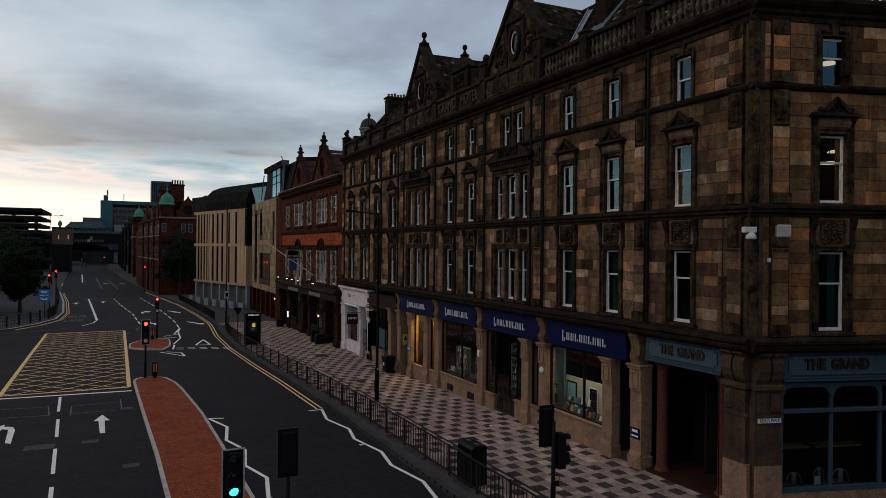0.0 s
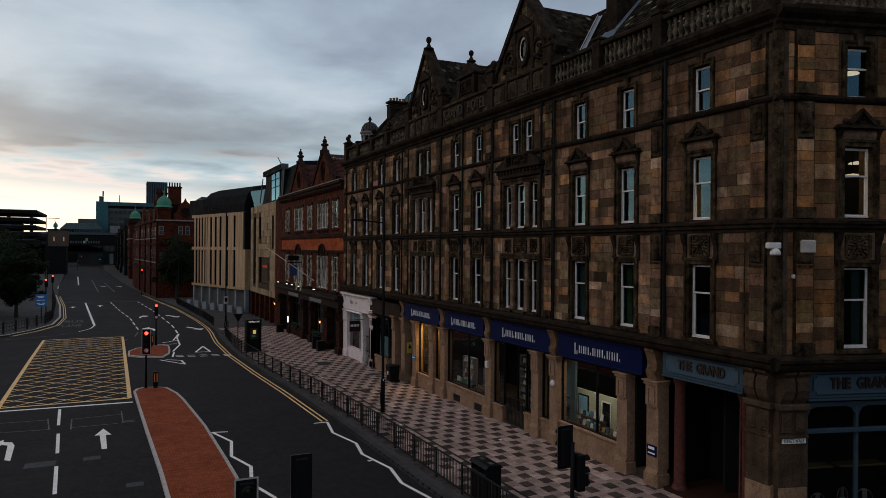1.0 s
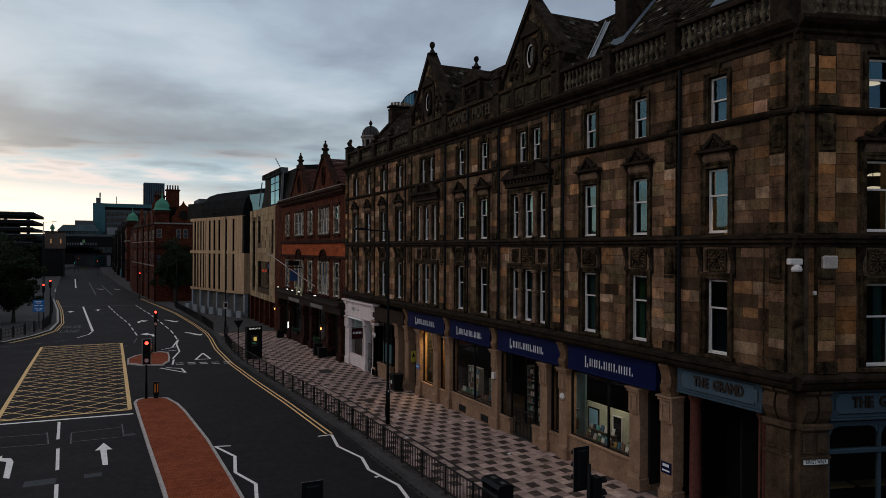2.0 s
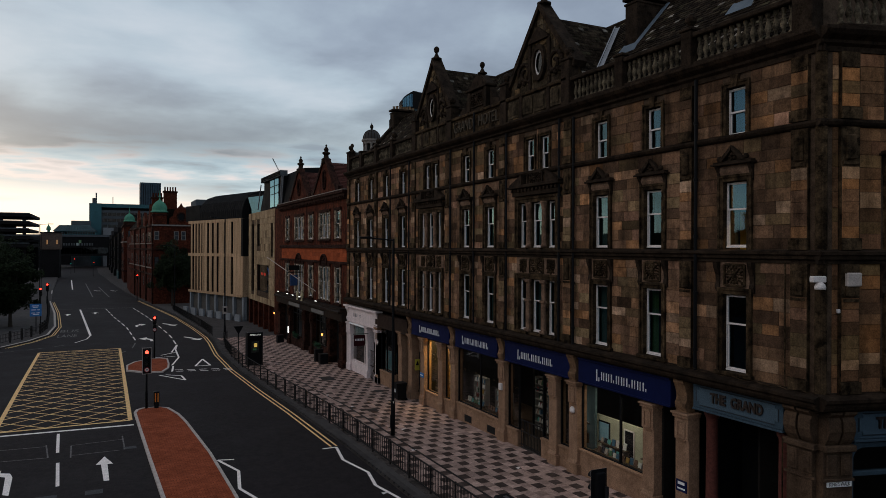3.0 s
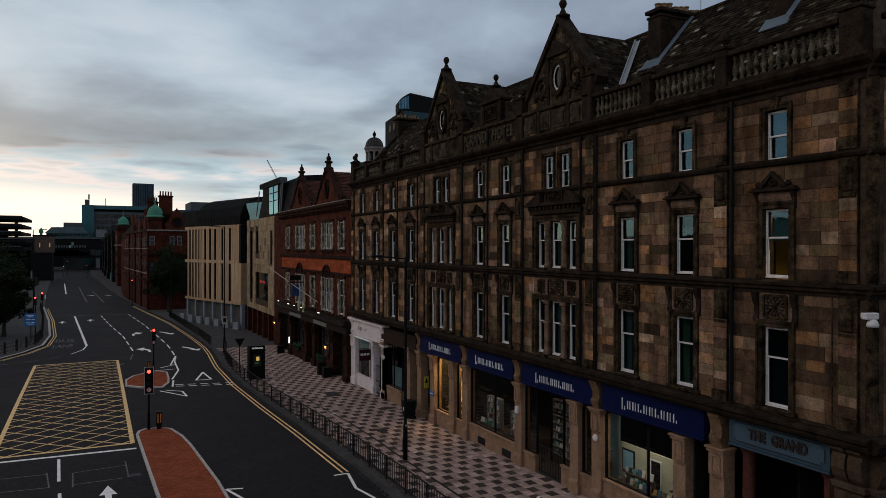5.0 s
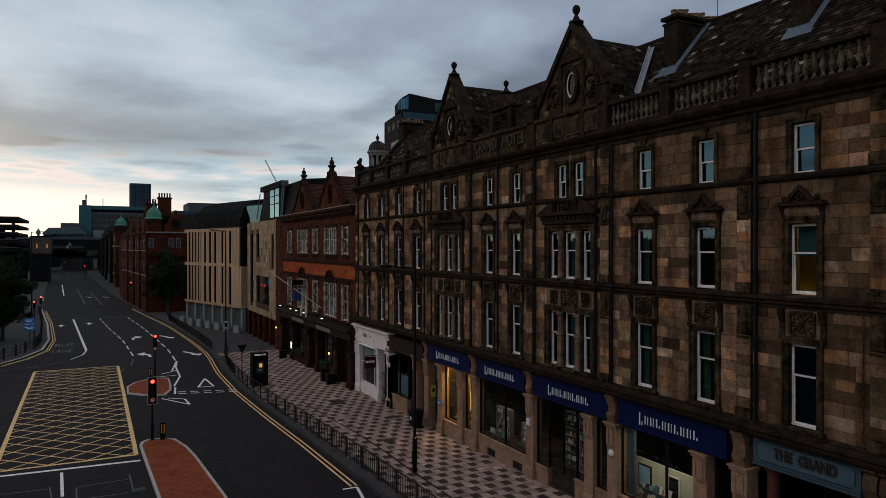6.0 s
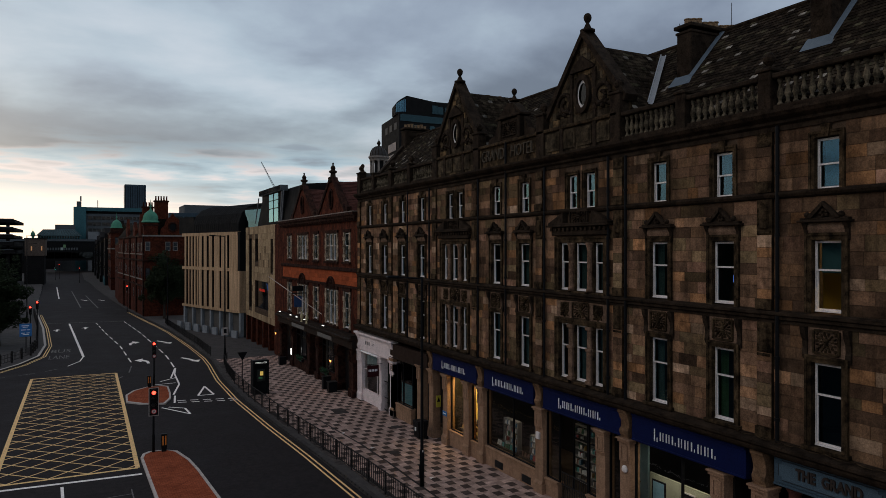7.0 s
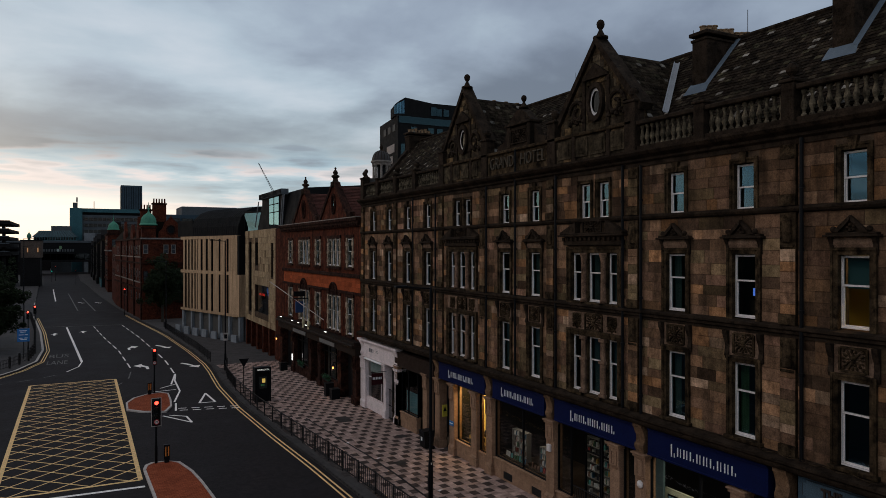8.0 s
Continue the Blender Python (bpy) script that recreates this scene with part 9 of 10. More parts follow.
def signal(x, y, top, heads, label, ground=None, plate=True, pole_top=None):
    g = zr(y) + 0.09 if ground is None else ground
    e = thing("traffic_signal", label, "traffic light", (x, y, g), "traffic lights")
    bm = lathe(bm_new(), [(0.075, g - 0.02), (0.075, g + 0.9), (0.057, g + 1.0), (0.057, top if pole_top is None else pole_top)], x, y, 12)
    part("pole", bm, M_BLACK, e, smooth=True)
    for face, lamp, dx, dy, drop, bd in heads:
        signal_head(e, x + dx, y + dy, top - drop, face, lamp, 3, bd, 0.34 if plate else 0.0)
    if plate:
        turn_plate(e, x, y - 0.14, top - 1.16)
    return e


signal(2.33, 45.2, 2.95, [(0.0, 0, 0.0, -0.14, 0.0, True)], "traffic light showing red on the long island")
signal(3.93, 65.6, 2.95, [(0.0, 0, 0.0, -0.14, 0.0, False)], "traffic light showing red on the small island")
signal(3.12, 16.15, 2.9, [(0.0, 2, 0.0, -0.14, 0.0, True)], "traffic light showing green on the long island", plate=False)
signal(4.55, 17.0, 2.95, [(math.pi, None, 0.0, 0.0, 0.0, True)], "traffic light seen from its black back", zr(17) + 0.02, plate=False, pole_top=1.95)
s4 = signal(11.88, 16.5, 2.6, [(math.pi, None, -0.12, 0.16, -0.35, True), (math.pi * 0.5, None, 0.2, 0.0, 0.35, False)], "black pedestrian crossing signal cluster on the footway", zp(11.88, 16.5), plate=False)
bm = bm_new()
box(bm, 11.98, 12.38, 16.4, 16.6, 1.35, 1.7, 0.03)
part("push_button_head", bm, M_BLACK, s4)
part("push_button_box", box(bm_new(), 11.81, 12.01, 16.36, 16.5, 0.8, 1.12, 0.02), M_BLACK, s4)
part("push_button_rim", box(bm_new(), 11.85, 11.97, 16.35, 16.36, 0.98, 1.1), plain("yellow_push_button", (0.5, 0.38, 0.08), 0.5), s4)
for x, y, z, lamp in ((-6.75, 97.2, 3.9, 0), (-6.2, 99.5, 4.3, 0), (5.7, 150, 3.4, 0), (-13, 330, 2.5, 2), (-4.0, 300, 3.0, 0), (-12, 340, 3.6, 0)):
    signal(x, y, z, [(0.0, lamp, 0, -0.14, 0.0, False)], "traffic light far along the street", zr(y), plate=False)


def bollard(x, y):
    g = zr(y) + 0.09
    e = thing("keep_left_bollard", "black island bollard with amber reflector panels", "bollard", (x, y, g), "island bollards")
    part("body", prism(bm_new(), [(x - 0.11, g), (x + 0.11, g), (x + 0.15, g + 0.3), (x + 0.15, g + 0.95), (x - 0.15, g + 0.95), (x - 0.15, g + 0.3)], "y", y - 0.09, y + 0.09), M_BLACK, e)
    for dx in (-0.06, 0.08):
        part("reflector", box(bm_new(), x + dx - 0.03, x + dx + 0.03, y - 0.1, y - 0.09, g + 0.35, g + 0.85), plain("amber_reflector", (0.75, 0.25, 0.04), 0.4), e)


bollard(2.85, 45.1)
bollard(3.55, 65.2)


def guard_panel(length):
    """One bay of pedestrian guard rail along +y from the origin."""
    e = thing("guard_rail_panel", "black steel pedestrian guard rail panel", "railing", group="guard rail")
    for y in (0.0,):
        part("post", box(bm_new(), -0.03, 0.03, y - 0.03, y + 0.03, -0.1, 1.05), M_IRON, e)
    for z in (0.12, 0.98):
        part("rail", box(bm_new(), -0.022, 0.022, 0.03, length - 0.03, z, z + 0.04), M_IRON, e)
    n = int(length / 0.115)
    for k in range(1, n):
        part("baluster", RAIL_BAR, None, e, m=Matrix.Translation((0.012 * (-1) ** k, length * k / n, 0.16)))
    return e


RAIL_BAR = mesh_of("baluster", box(bm_new(), -0.008, 0.008, -0.008, 0.008, 0, 0.82), M_IRON)


def rail_line(pts, zf, skip=None):
    proto = None
    L = 0.0
    seg = [(Vector(a), Vector(b)) for a, b in zip(pts, pts[1:])]
    for a, b in seg:
        n = max(1, round((b - a).length / 2.0))
        for k in range(n):
            p, q = a.lerp(b, k / n), a.lerp(b, (k + 1) / n)
            d = q - p
            zz, z2 = zf(p.x, p.y), zf(q.x, q.y)
            if proto is None:
                proto = guard_panel(d.length)
                e = proto
            else:
                e = copy_thing(proto, Matrix())
            m = Matrix.Translation((p.x, p.y, zz)) @ Matrix.Rotation(math.atan2(-d.x, d.y), 4, "Z") @ Matrix.Rotation(math.atan2(z2 - zz, d.length), 4, "X")
            e.matrix_basis = m @ Matrix.Diagonal((1, d.length / PANEL, 1, 1)) if e is not proto else m
    return proto


PANEL = 2.0
RAIL_R = [(10.92, 13.2), (10.92, 29.2), (10.8, 35.2), (10.5, 41.2), (10.0, 49.2), (9.75, 57.2), (9.85, 63.2), (10.25, 69.2), (10.9, 74.0), (11.5, 76.0)]
rail_line(RAIL_R, zp)
rail_line([(10.6, 80.7), (10.6, 90.7), (10.2, 104.7), (9.8, 120.7)], zp)


def west_rail():
    """Rail of the far corner: posts with three bars and slim verticals."""
    pts = [(-30, 77.7), (-12.0, 79.4), (-9.2, 81.3), (-7.6, 85.8), (-6.3, 90.7), (-6.1, 97.0), (-7.5, 123), (-9.8, 152)]
    zf = lambda x, y: zr(y) + 0.13
    for a, b in zip(pts, pts[1:]):
        a, b = Vector(a), Vector(b)
        n = max(1, round((b - a).length / 2.2))
        for k in range(n):
            p, q = a.lerp(b, k / n), a.lerp(b, (k + 1) / n)
            e = thing("fence_panel", "black iron fence panel with stout posts", "railing", (p.x, p.y, zf(*p)), "corner fence")
            z0, z1 = zf(*p), zf(*q)
            part("post", lathe(bm_new(), [(0.1, z0), (0.1, z0 + 1.0), (0.13, z0 + 1.05), (0.08, z0 + 1.2)], p.x, p.y, 8), M_IRON, e)
            for h in (0.2, 0.6, 0.95):
                part("rail", tube(bm_new(), (p.x, p.y, z0 + h), (q.x, q.y, z1 + h), 0.03, 5), M_IRON, e)
            if p.y < 110:
                for j in range(1, 8):
                    c = p.lerp(q, j / 8)
                    part("baluster", tube(bm_new(), (c.x, c.y, z0 + 0.2), (c.x, c.y, z0 + 0.95), 0.015, 4), M_IRON, e)


west_rail()


def lamp_post(x, y, top, arm, g, label, head=True):
    e = thing("street_lamp", label, "street lamp", (x, y, g), "street lamps")
    part("pole", lathe(bm_new(), [(0.11, g - 0.02), (0.11, g + 1.55), (0.075, g + 1.7), (0.06, top - 0.3), (0.055, top)], x, y, 10), M_BLACK, e, smooth=True)
    part("pole_door", box(bm_new(), x - 0.13, x - 0.1, y - 0.05, y + 0.05, g + 0.4, g + 1.0), M_BLACK, e)
    if head:
        part("arm", tube(bm_new(), (x, y, top - 0.08), (x + arm, y, top + 0.02), 0.035), M_BLACK, e)
        part("lamp_head", box(bm_new(), x + arm * 1.45, x + arm * 0.95, y - 0.14, y + 0.14, top - 0.02, top + 0.09, 0.03) if arm < 0 else box(bm_new(), x + arm * 0.95, x + arm * 1.45, y - 0.14, y + 0.14, top - 0.02, top + 0.09, 0.03), M_BLACK, e)
    return e


lp = lamp_post(12.72, 33.4, 9.2, -1.2, zp(12.8, 33.4), "tall black street lamp on the paved footway")
part("bracket_sign", box(bm_new(), 12.69, 12.74, 33.3, 33.5, 1.1, 1.35), M_WHITE, lp)
lp2 = lamp_post(10.95, 74.2, 11.7, -1.0, zp(10.9, 74.2), "tall dark street lamp with a small square sign")
part("sign_plate", box(bm_new(), 10.72, 11.18, 74.05, 74.09, 2.1, 2.85), M_KERBPALE, lp2)
part("sign_symbol", box(bm_new(), 10.82, 11.08, 74.03, 74.05, 2.3, 2.7), M_BLACK, lp2)
lamp_post(-9.9, 138, 12.6, 1.4, zr(138), "tall dark street lamp by the far corner")
lamp_post(-13.5, 190, 11.5, 1.4, zr(190), "tall dark street lamp far along the street")
lamp_post(9.9, 118, 9.0, -1.4, zr(118), "dark street lamp by the finned building", )
lamp_post(8.6, 175, 9.0, -1.4, zr(175), "dark street lamp far along the street", )

# give-way sign seen from behind
g = zp(10.2, 61.8)
gw = thing("give_way_sign", "dark back of a triangular give way sign", "road sign", (10.2, 61.8, g))
part("post", tube(bm_new(), (10.2, 61.8, g), (10.2, 61.8, g + 2.5), 0.04), M_BLACK, gw)
part("plate", prism(bm_new(), [(9.8, g + 2.75), (10.6, g + 2.75), (10.2, g + 2.05)], "y", 61.72, 61.75), M_BLACK, gw)

# defibrillator kiosk
g = zp(10.8, 57.8)
kk = thing("defibrillator_kiosk", "tall black street kiosk holding a defibrillator", "kiosk", (10.8, 57.9, g))
part("body", box(bm_new(), 10.25, 11.33, 57.75, 58.5, g, g + 2.55, 0.03), M_BLACK, kk)
part("side_fin", box(bm_new(), 10.2, 10.28, 57.6, 58.55, g, g + 2.6, 0.02), M_BLACK, kk)
part("side_fin", box(bm_new(), 11.3, 11.38, 57.6, 58.55, g, g + 2.6, 0.02), M_BLACK, kk)
part("canopy", box(bm_new(), 10.28, 11.3, 57.6, 57.75, g + 2.2, g + 2.6, 0.01), M_BLACK, kk)
lettering("sign_letters", "DEFIBRILLATOR", 0.16, lit("lit_white_letter", (0.9, 0.95, 0.9), 0.5), kk, Matrix.Translation((10.79, 57.595, g + 2.42)) @ Matrix.Rotation(math.pi / 2, 4, "X"), 0.004, 0.85)
part("cabinet_door", box(bm_new(), 10.5, 11.1, 57.68, 57.75, g + 1.0, g + 1.9, 0.03), plain("dark_screen", (0.03, 0.035, 0.03), 0.25), kk)
part("heart_mark", box(bm_new(), 10.72, 10.95, 57.665, 57.68, g + 1.45, g + 1.75, 0.02), lit("amber_glow_panel", (0.7, 0.5, 0.12), 0.6), kk)
part("hand_tray", box(bm_new(), 10.62, 10.9, 57.665, 57.68, g + 1.2, g + 1.34, 0.01), plain("green_plate", (0.08, 0.3, 0.12), 0.5), kk)

# litter bin behind the guard rail
g = zp(11.4, 20.2)
bn = thing("litter_bin", "black double street litter bin with sloped lid", "litter bin", (11.4, 20.2, g))
part("body", box(bm_new(), 10.99, 11.57, 19.75, 20.75, g, g + 1.0, 0.03), M_BLACK, bn)
bm = bm_new()
for y in (19.75, 20.2, 20.7):
    box(bm, 11.01, 11.55, y, y + 0.05, g + 1.0, g + 1.2)
part("lid_post", bm, M_BLACK, bn)
part("lid", prism(bm_new(), [(10.97, g + 1.2), (11.6, g + 1.2), (11.5, g + 1.3), (11.07, g + 1.3)], "y", 19.7, 20.8), M_BLACK, bn)
for y in (19.95, 20.5):
    part("ash_plate", box(bm_new(), 11.23, 11.35, y - 0.1, y + 0.1, g + 1.3, g + 1.315), M_STEEL, bn)
# wheeled bin by the dark shop
g = zp(16.0, 40.70)
wb = thing("wheeled_bin", "black wheeled refuse bin by the shop pier", "bin", (16.1, 40.80, g))
part("body", prism(bm_new(), [(15.88, g + 0.1), (16.38, g + 0.1), (16.45, g + 0.98), (15.8, g + 0.98)], "y", 40.45, 41.10), M_BLACK, wb)
part("lid", box(bm_new(), 15.78, 16.48, 40.42, 41.13, g + 0.98, g + 1.06, 0.02), M_BLACK, wb)
for y in (40.52, 41.03):
    part("wheel", lathe(bm_new(), [(0.1, -0.03), (0.1, 0.03)], 0, 0, 12), M_BLACK, wb, m=Matrix.Translation((16.4, y, g + 0.1)) @ Matrix.Rotation(math.pi / 2, 4, "X"))
part("number_bar", box(bm_new(), 15.79, 15.82, 40.70, 40.85, g + 0.5, g + 0.7), M_LETTER_W, wb)

# blue direction sign and small sign far left
g = zr(93) + 0.13
bs = thing("direction_sign", "blue and white parking direction sign on a post", "road sign", (-6.9, 93, g))
part("post", tube(bm_new(), (-6.9, 93.05, g), (-6.9, 93.05, 2.3), 0.05), M_IRON, bs)
part("plate", box(bm_new(), -7.5, -6.35, 92.93, 92.97, 0.85, 2.25, 0.01), M_BLUE, bs)
bm = bm_new()
for z, a, b in ((2.0, -7.3, -6.6), (1.85, -7.2, -6.7), (1.55, -7.35, -6.9), (1.55, -6.8, -6.5), (1.2, -7.35, -7.0), (1.2, -6.85, -6.55), (1.05, -7.2, -6.6)):
    box(bm, a, b, 92.92, 92.93, z, z + 0.07)
part("letter_bar", bm, M_LETTER_W, bs)
for x, y, w, h in ((8.3, 195, 1.2, 2.4), (8.7, 172, 0.8, 1.2)):
    e = thing("street_sign", "pale square street sign far along the footway", "road sign", (x, y, zr(y)))
    part("post", tube(bm_new(), (x, y + 0.05, zr(y)), (x, y + 0.05, zr(y) + 4.5), 0.06), M_IRON, e)
    part("plate", box(bm_new(), x - w / 2, x + w / 2, y - 0.05, y, zr(y) + 4.5 - h, zr(y) + 4.5), M_KERBPALE, e)
# utility covers and gullies in the road
for x, y, w, d in ((-1.9, 31.2, 1.05, 0.7), (-0.15, 31.3, 0.6, 0.5), (1.28, 27.25, 0.55, 0.45), (1.24, 37.2, 0.55, 0.4)):
    ob = new("utility_cover", mesh_of("utility_cover", box(bm_new(), x - w / 2, x + w / 2, y - d / 2, y + d / 2, zr(y) - 0.02, zr(y) + 0.006, 0.003), material("worn_iron_cover", (0.06, 0.06, 0.062), 0.6, scale=8, fine=80, bump=0.6)))
    tagged(ob, "worn iron utility cover set in asphalt", "cover", "utility covers", "structure")
# litter: scraps of paper on the paving
for x, y, a in ((13.6, 34.2, 0.4), (12.6, 30.6, 0.2), (15.3, 26.2, 0.7), (13.0, 40.3, 0.3), (12.6, 44.0, 0.9), (9.6, 26.4, 0.3), (17.4, 16.9, 0.4)):
    z = zp(x, y) + 0.012 if x > 10.3 else zr(y) + 0.01
    bm = bm_new()
    v = [bm.verts.new((sx * 0.12, sy * 0.07, 0.012 * ((k % 2) * 2))) for k, (sx, sy) in enumerate(((-1, -1), (1, -1), (1, 1), (-1, 1)))]
    bm.faces.new(v)
    ob = new("paper_scrap", mesh_of("paper_scrap", bm, M_WHITE))
    ob.matrix_basis = Matrix.Translation((x, y, z)) @ Matrix.Rotation(a, 4, "Z")
    tagged(ob, "crumpled scrap of white paper on the ground", "litter", "litter")


# ------------------------------------------------------------ trees
def tree(x, y, g, height, spread, seed, leaves=9000):
    rng = random.Random(seed)
    e = thing("street_tree", "full dark green broadleaf street tree", "tree", (x, y, g), "street trees")
    bm = bm_new()
    limbs = []
    lathe(bm, [(0.28, g - 0.1), (0.2, g + 0.8), (0.17, g + height * 0.32)], x, y, 9)
    top = Vector((x, y, g + height * 0.32))
    for k in range(8):
        a = 2 * math.pi * k / 8 + rng.uniform(-0.3, 0.3)
        r = spread * rng.uniform(0.45, 0.8)
        end = Vector((x + r * math.cos(a), y + r * math.sin(a), g + height * rng.uniform(0.5, 0.9)))
        tube(bm, top - Vector((0, 0, 0.3)), top.lerp(end, 0.6), 0.07, 6)
        tube(bm, top.lerp(end, 0.58), end, 0.035, 5)
        limbs.append(end)
    limbs.append(Vector((x, y, g + height * 0.9)))
    part("trunk", bm, M_BARK, e)
    clumps = []
    for end in limbs:
        for k in range(9):
            clumps.append((end + Vector((rng.gauss(0, spread * 0.28), rng.gauss(0, spread * 0.28), rng.gauss(-0.1, height * 0.11))), rng.uniform(0.45, 0.95) * spread * 0.28))
    for k in range(70):
        # the body of the crown, fuller low down
        d = Vector((rng.gauss(0, 1), rng.gauss(0, 1), rng.gauss(0, 1))).normalized() * rng.uniform(0.35, 1.0)
        clumps.append((Vector((x + d.x * spread * 0.86, y + d.y * spread * 0.86, g + height * (0.55 + 0.36 * d.z))), spread * rng.uniform(0.2, 0.34)))
    V, F = [], []
    for k in range(leaves):
        c, r = rng.choice(clumps)
        d = Vector((rng.gauss(0, 1), rng.gauss(0, 1), rng.gauss(0, 0.8)))
        d = d.normalized() * r * rng.uniform(0.55, 1.05)
        p = c + d
        if p.z < g + height * 0.14:
            continue
        a = Vector((rng.uniform(-1, 1), rng.uniform(-1, 1), rng.uniform(-0.6, 0.6))).normalized()
        b = a.orthogonal().normalized()
        s = rng.uniform(0.11, 0.21) * (spread / 3.0) ** 0.5
        o = len(V)
        V += [p - a * s, p + b * s * 0.5, p + a * s, p - b * s * 0.5]
        F.append((o, o + 1, o + 2, o + 3))
    me = bpy.data.meshes.new("crown")
    me.from_pydata(V, [], F)
    me.materials.append(M_LEAF)
    part("crown", me, None, e)


for k, (x, y, h, s) in enumerate(((-10.3, 101.5, 7.6, 2.5), (-15.8, 99, 7.6, 3.8), (-16.5, 112, 8.4, 4.2), (-23, 108, 9.0, 4.8), (-17.5, 150, 9.4, 4.4), (-26, 130, 10, 5.5), (-21, 185, 11.5, 5.4), (-32, 170, 11, 6), (-27, 215, 12, 6))):
    tree(x, y, zr(y) + 0.13, h, s, 40 + k, 26000 if k < 3 else 12000)
for k, (x, y, h, s) in enumerate(((10.6, 131, 10.0, 3.0), (12.8, 138, 10.5, 3.4), (11.5, 150, 10.0, 3.4))):
    tree(x, y, zr(y) + 0.1, h, s, 60 + k, 18000)


# ------------------------------------------------------------ stones and pavers, piece by piece
def all_cuts():
    """Openings and the dressings round them, where no plain stones lie."""
    cuts = []
    for y in SINGLE:
        cuts.append((y - 0.6, y + 0.6, F1[0] - 0.14, F1[1] + 0.2))
        cuts.append((y - 0.54, y + 0.54, 7.5, 8.38))
        cuts.append((y - 0.6, y + 0.6, F2[0] - 0.05, F2[1] + 0.5))
        cuts.append((y - 0.5, y + 0.5, F3[0] - 0.03, F3[1] + 0.18))
    for y in TRIPLE:
        cuts.append((y - 1.62, y + 1.62, F1[0] - 0.16, 8.38))
        cuts.append((y - 1.62, y + 1.62, F2[0] - 0.16, 11.9))
        for d in (-0.55, 0.55):
            cuts.append((y + d - 0.5, y + d + 0.5, F3[0] - 0.03, F3[1] + 0.15))
    for y in BAYS[1:]:
        cuts.append((y - 0.25, y + 0.25, 5.0, 13.9))
    cuts.append((14.37, 14.87, 5.0, 13.9))
    return cuts


CUTS = all_cuts()
rng = random.Random(21)
near, rest = [], []
for z0, z1 in ((5.04, 8.38), (8.76, 11.93), (12.14, 13.86)):
    for p in coursing(rng, Y0 + 0.32, Y1 - 0.02, z0, z1, CUTS):
        (near if p[0] < 22.2 else rest).append(p)
near, extra = near[:300], near[300:]


def sooty(p):
    """Whether a block is one of the blackened ones: most in the top storey and the corner bay."""
    chance = (0.85 if p[2] > 12 else (0.96 if p[0] < 16.6 else 0.82 if p[0] < 18.5 else (0.28 if p[2] > 8.7 else 0.14))) * (0.5 if p[0] > 38 else 1.0)
    return rng.random() < chance


for p in near:
    v, f = ashlar_piece(*p, FX, 0.014 + rng.uniform(-0.005, 0.006))
    me = bpy.data.meshes.new("stone_block")
    me.from_pydata(v, [], f)
    me.materials.append(M_ASHLAR_S if sooty(p) else M_ASHLAR)
    part("stone_block", me, None, hotel)
black = [p for p in rest + extra if sooty(p)]
gone = set(black)
joined("stone_facing", [p for p in rest + extra if p not in gone], FX, M_ASHLAR_J, hotel, jitter=rng)
joined("sooty_facing", black, FX, M_ASHLAR_SJ, hotel, jitter=rng)
# blocks of the pilasters are lighter and darker one by one
pil = []
for y in [14.62] + BAYS[1:]:
    for z0, z1 in ((5.35, 7.5), (9.05, 10.9), (12.45, 13.45)):
        for p in coursing(rng, y - 0.25, y + 0.25, z0, z1, [], 0.33):
            pil.append((y - 0.24, y + 0.24, p[2], p[3]))
seen = set()
pil = [p for p in pil if not (p in seen or seen.add(p))]
joined("pilaster_facing", [p for p in pil if 15 < p[0] and p[2] < 12], FX - 0.11, M_ASHLAR_J, hotel, jitter=rng)
joined("sooty_pilaster_facing", [p for p in pil if p[0] < 15 or p[2] > 12], FX - 0.11, M_ASHLAR_SJ, hotel, jitter=rng)
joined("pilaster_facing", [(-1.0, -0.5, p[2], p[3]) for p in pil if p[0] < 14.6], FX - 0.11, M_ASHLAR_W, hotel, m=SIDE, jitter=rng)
# side street wall
side_cuts = [(u - 0.68, u + 0.68, z0 - 0.14, z1 + 0.5) for u in SIDE_WIN for z0, z1 in (F1, F2)] + [(u - 0.6, u + 0.6, F3[0], F3[1] + 0.15) for u in SIDE_WIN] + [(u - 0.7, u + 0.7, 7.4, 8.38) for u in SIDE_WIN] + [(-1.03, -0.47, 5, 13.9)]
side = []
for z0, z1 in ((5.04, 8.38), (8.76, 11.93), (12.14, 13.86)):
    side += coursing(rng, -9.0, -0.3, z0, z1, side_cuts)
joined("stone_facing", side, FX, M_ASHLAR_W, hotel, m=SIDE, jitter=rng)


# footway pavers: three to a repeat, each course shifted by half
def paver_rows():
    W_, L3 = 0.39, 1.52
    out = []
    k = 0
    x = 10.75 - 4 * W_
    while x < 16.75:
        off = (k % 2) * L3 / 2 + 0.11
        y = 10.0 + off
        j = 0
        while y < 78:
            out.append((x, y, W_, L3 / 3, j % 3))
            y += L3 / 3
            j += 1
        x += W_
        k += 1
    return out


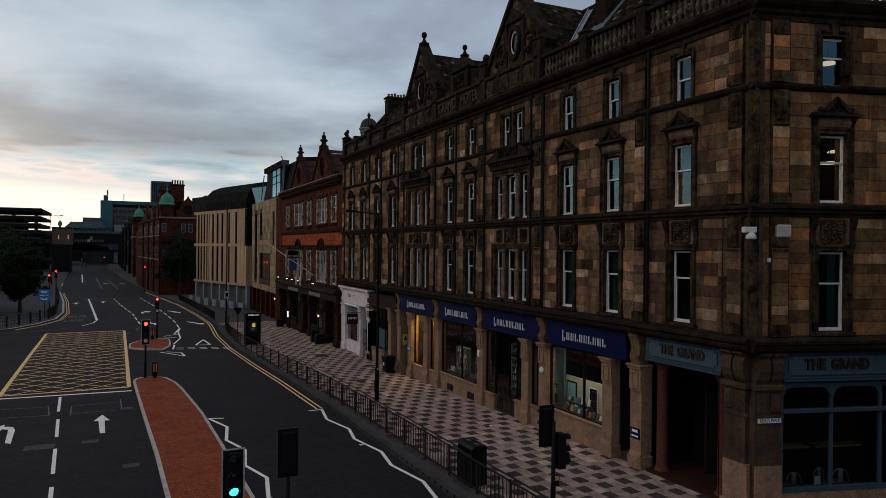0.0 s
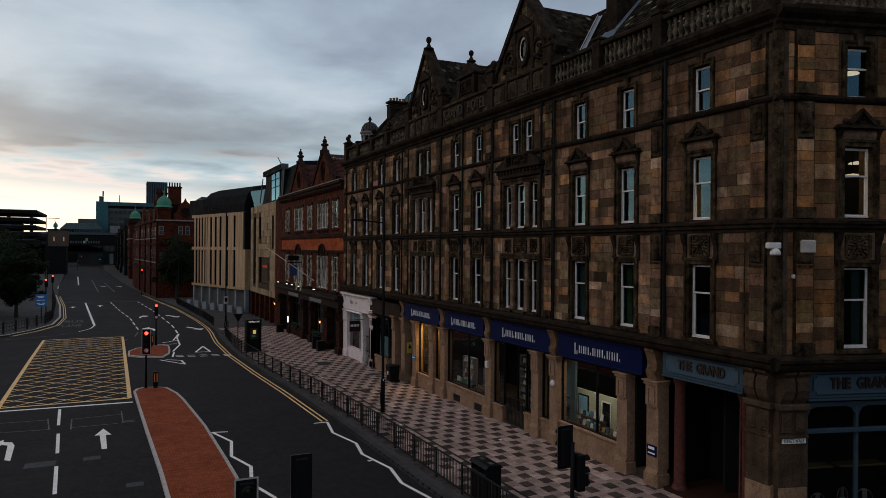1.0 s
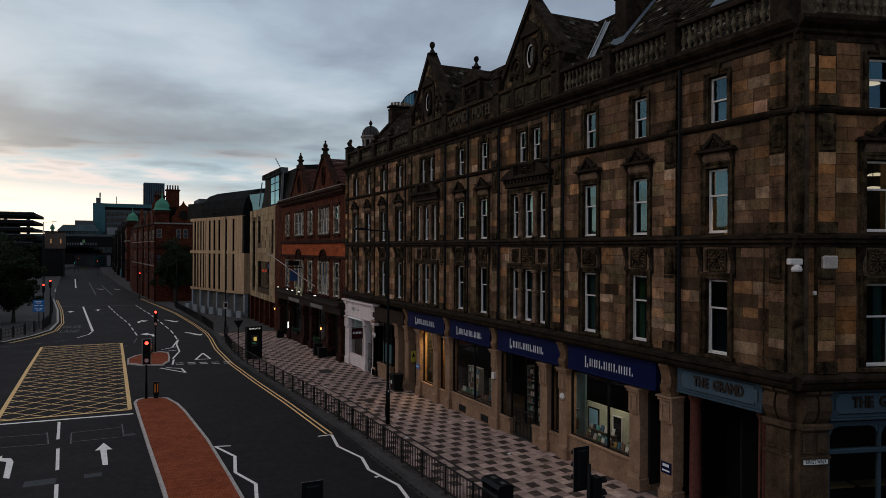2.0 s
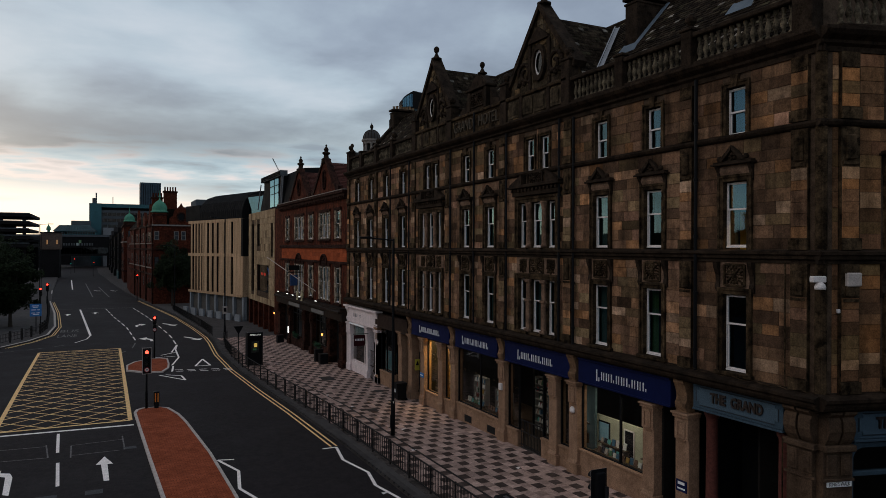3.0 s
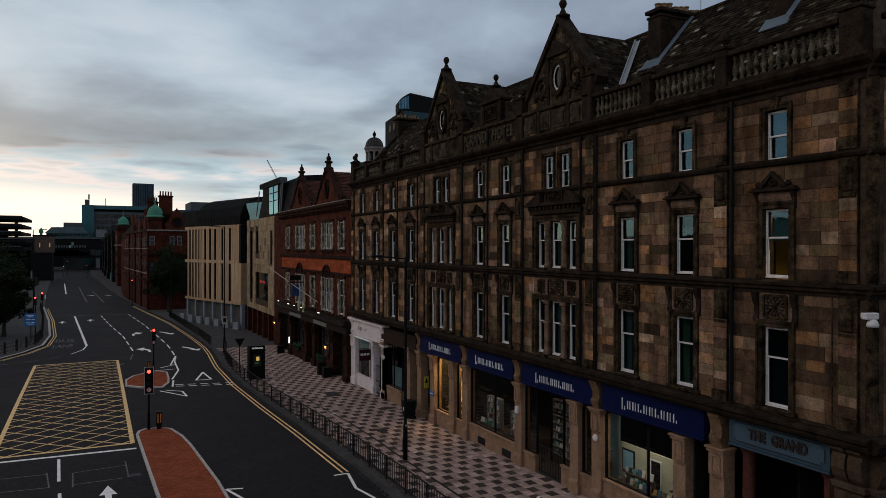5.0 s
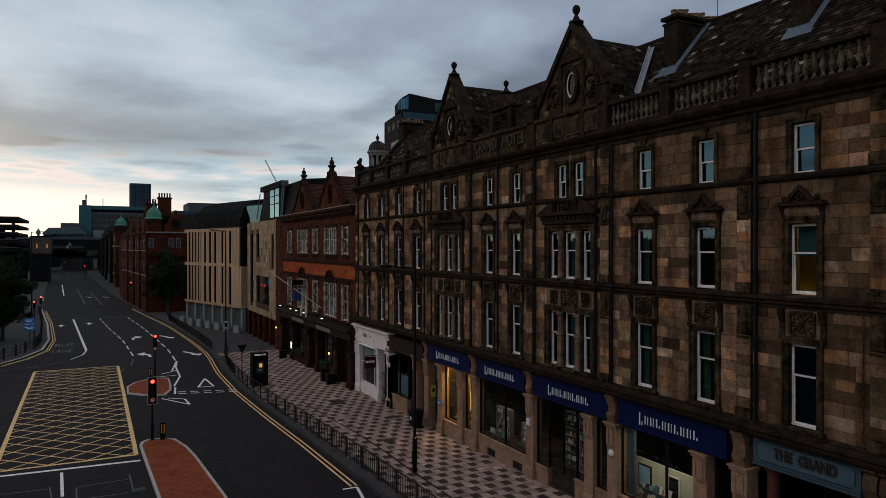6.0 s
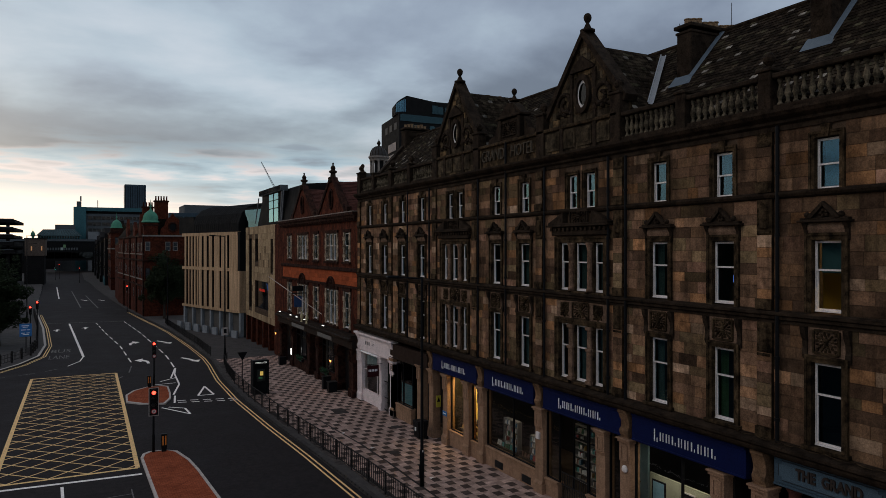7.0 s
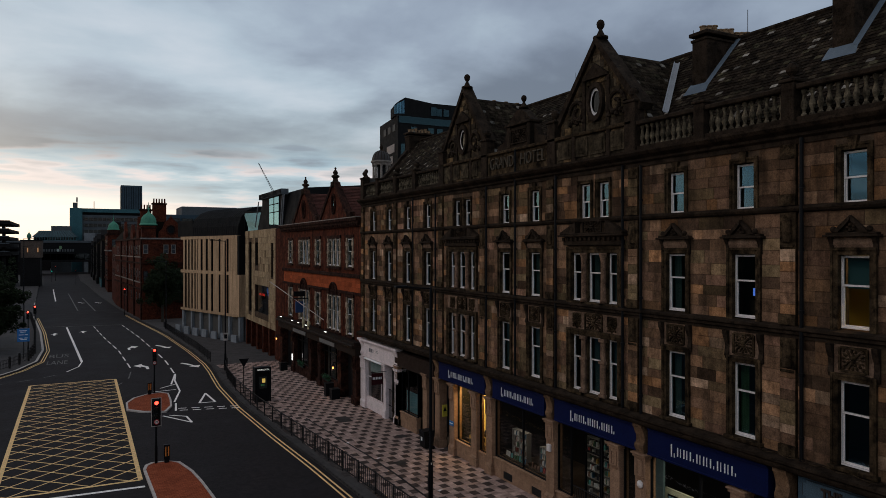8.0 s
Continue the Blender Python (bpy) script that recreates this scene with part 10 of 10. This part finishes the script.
paving = tagged(new("paving"), "two-tone grey stone pavers in staggered courses", "paving", kind="structure")
rng = random.Random(3)
counts = 0
groups = {0: [], 1: [], 2: [], 3: []}
verge = []
for x, y, w, l, tone in paver_rows():
    if x < kx(y) + 0.32:
        continue
    if x - 0.02 < float(np.interp(y, [p[1] for p in RAIL_R], [p[0] for p in RAIL_R])) and y < 75:
        verge.append((x, y, w, l))
        continue
    t = 2 if tone == 0 else (0 if tone == 1 else 1)
    if rng.random() < 0.04:
        t = rng.choice((0, 1, 3))
    if 12.0 <= y < 22.0 and 12.6 < x < 16.6 and counts < 300 and y > 14.5:
        counts += 1
        dz = rng.uniform(-0.002, 0.003)
        bm = bm_new()
        z = lambda px, py: zp(px, py) + 0.008 + dz
        a, b, c, d = x + 0.004, x + w - 0.004, y + 0.004, y + l - 0.004
        lo = [bm.verts.new((px, py, zp(px, py) - 0.002)) for px, py in ((a, c), (b, c), (b, d), (a, d))]
        hi = [bm.verts.new((px, py, z(px, py))) for px, py in ((a + 0.005, c + 0.005), (b - 0.005, c + 0.005), (b - 0.005, d - 0.005), (a + 0.005, d - 0.005))]
        bm.faces.new(hi)
        for q in range(4):
            bm.faces.new((lo[q], lo[(q + 1) % 4], hi[(q + 1) % 4], hi[q]))
        part("paver", bm, M_PAVERS[t], paving)
    else:
        groups[t].append((x, y, w, l))
groups[4] = verge
for t, items in groups.items():
    V, F = [], []
    for x, y, w, l in items:
        a, b, c, d = x + 0.004, x + w - 0.004, y + 0.004, y + l - 0.004
        dz = rng.uniform(0.006, 0.011)
        o = len(V)
        V += [(px, py, zp(px, py) - 0.002) for px, py in ((a, c), (b, c), (b, d), (a, d))]
        V += [(px, py, zp(px, py) + dz) for px, py in ((a + 0.005, c + 0.005), (b - 0.005, c + 0.005), (b - 0.005, d - 0.005), (a + 0.005, d - 0.005))]
        F += [(o + 4, o + 5, o + 6, o + 7)] + [(o + q, o + (q + 1) % 4, o + 4 + (q + 1) % 4, o + 4 + q) for q in range(4)]
    if V:
        me = bpy.data.meshes.new("paver_field")
        me.from_pydata(V, [], F)
        me.materials.append(M_VERGE if t == 4 else M_PAVERS[4 + t])
        part("paver_field", me, None, paving)["kind"] = "stuff"

# narrow slot drain and cast covers let into the paving
drain = [(12.15, 51.1), (12.44, 45.2), (12.7, 41.1), (12.75, 37.2), (12.68, 34.5), (12.65, 24.0), (12.6, 15.0)]
solo("slot_drain", ribbon(bm_new(), drain, 0.11, 0.018, zp), M_IRON, "dark slot drain along the paved footway", "drain")
for x, y, w, l in ((13.8, 48.8, 0.9, 1.6), (15.7, 43.5, 0.5, 0.7), (13.4, 38.6, 0.6, 0.7)):
    bm = bm_new()
    bm.faces.new([bm.verts.new((px, py, zp(px, py) + 0.013)) for px, py in ((x, y), (x + w, y), (x + w, y + l), (x, y + l))])
    solo("cover_plate", bm, M_TARPATCH, "dark cover plate let into the pavers", "cover plate")
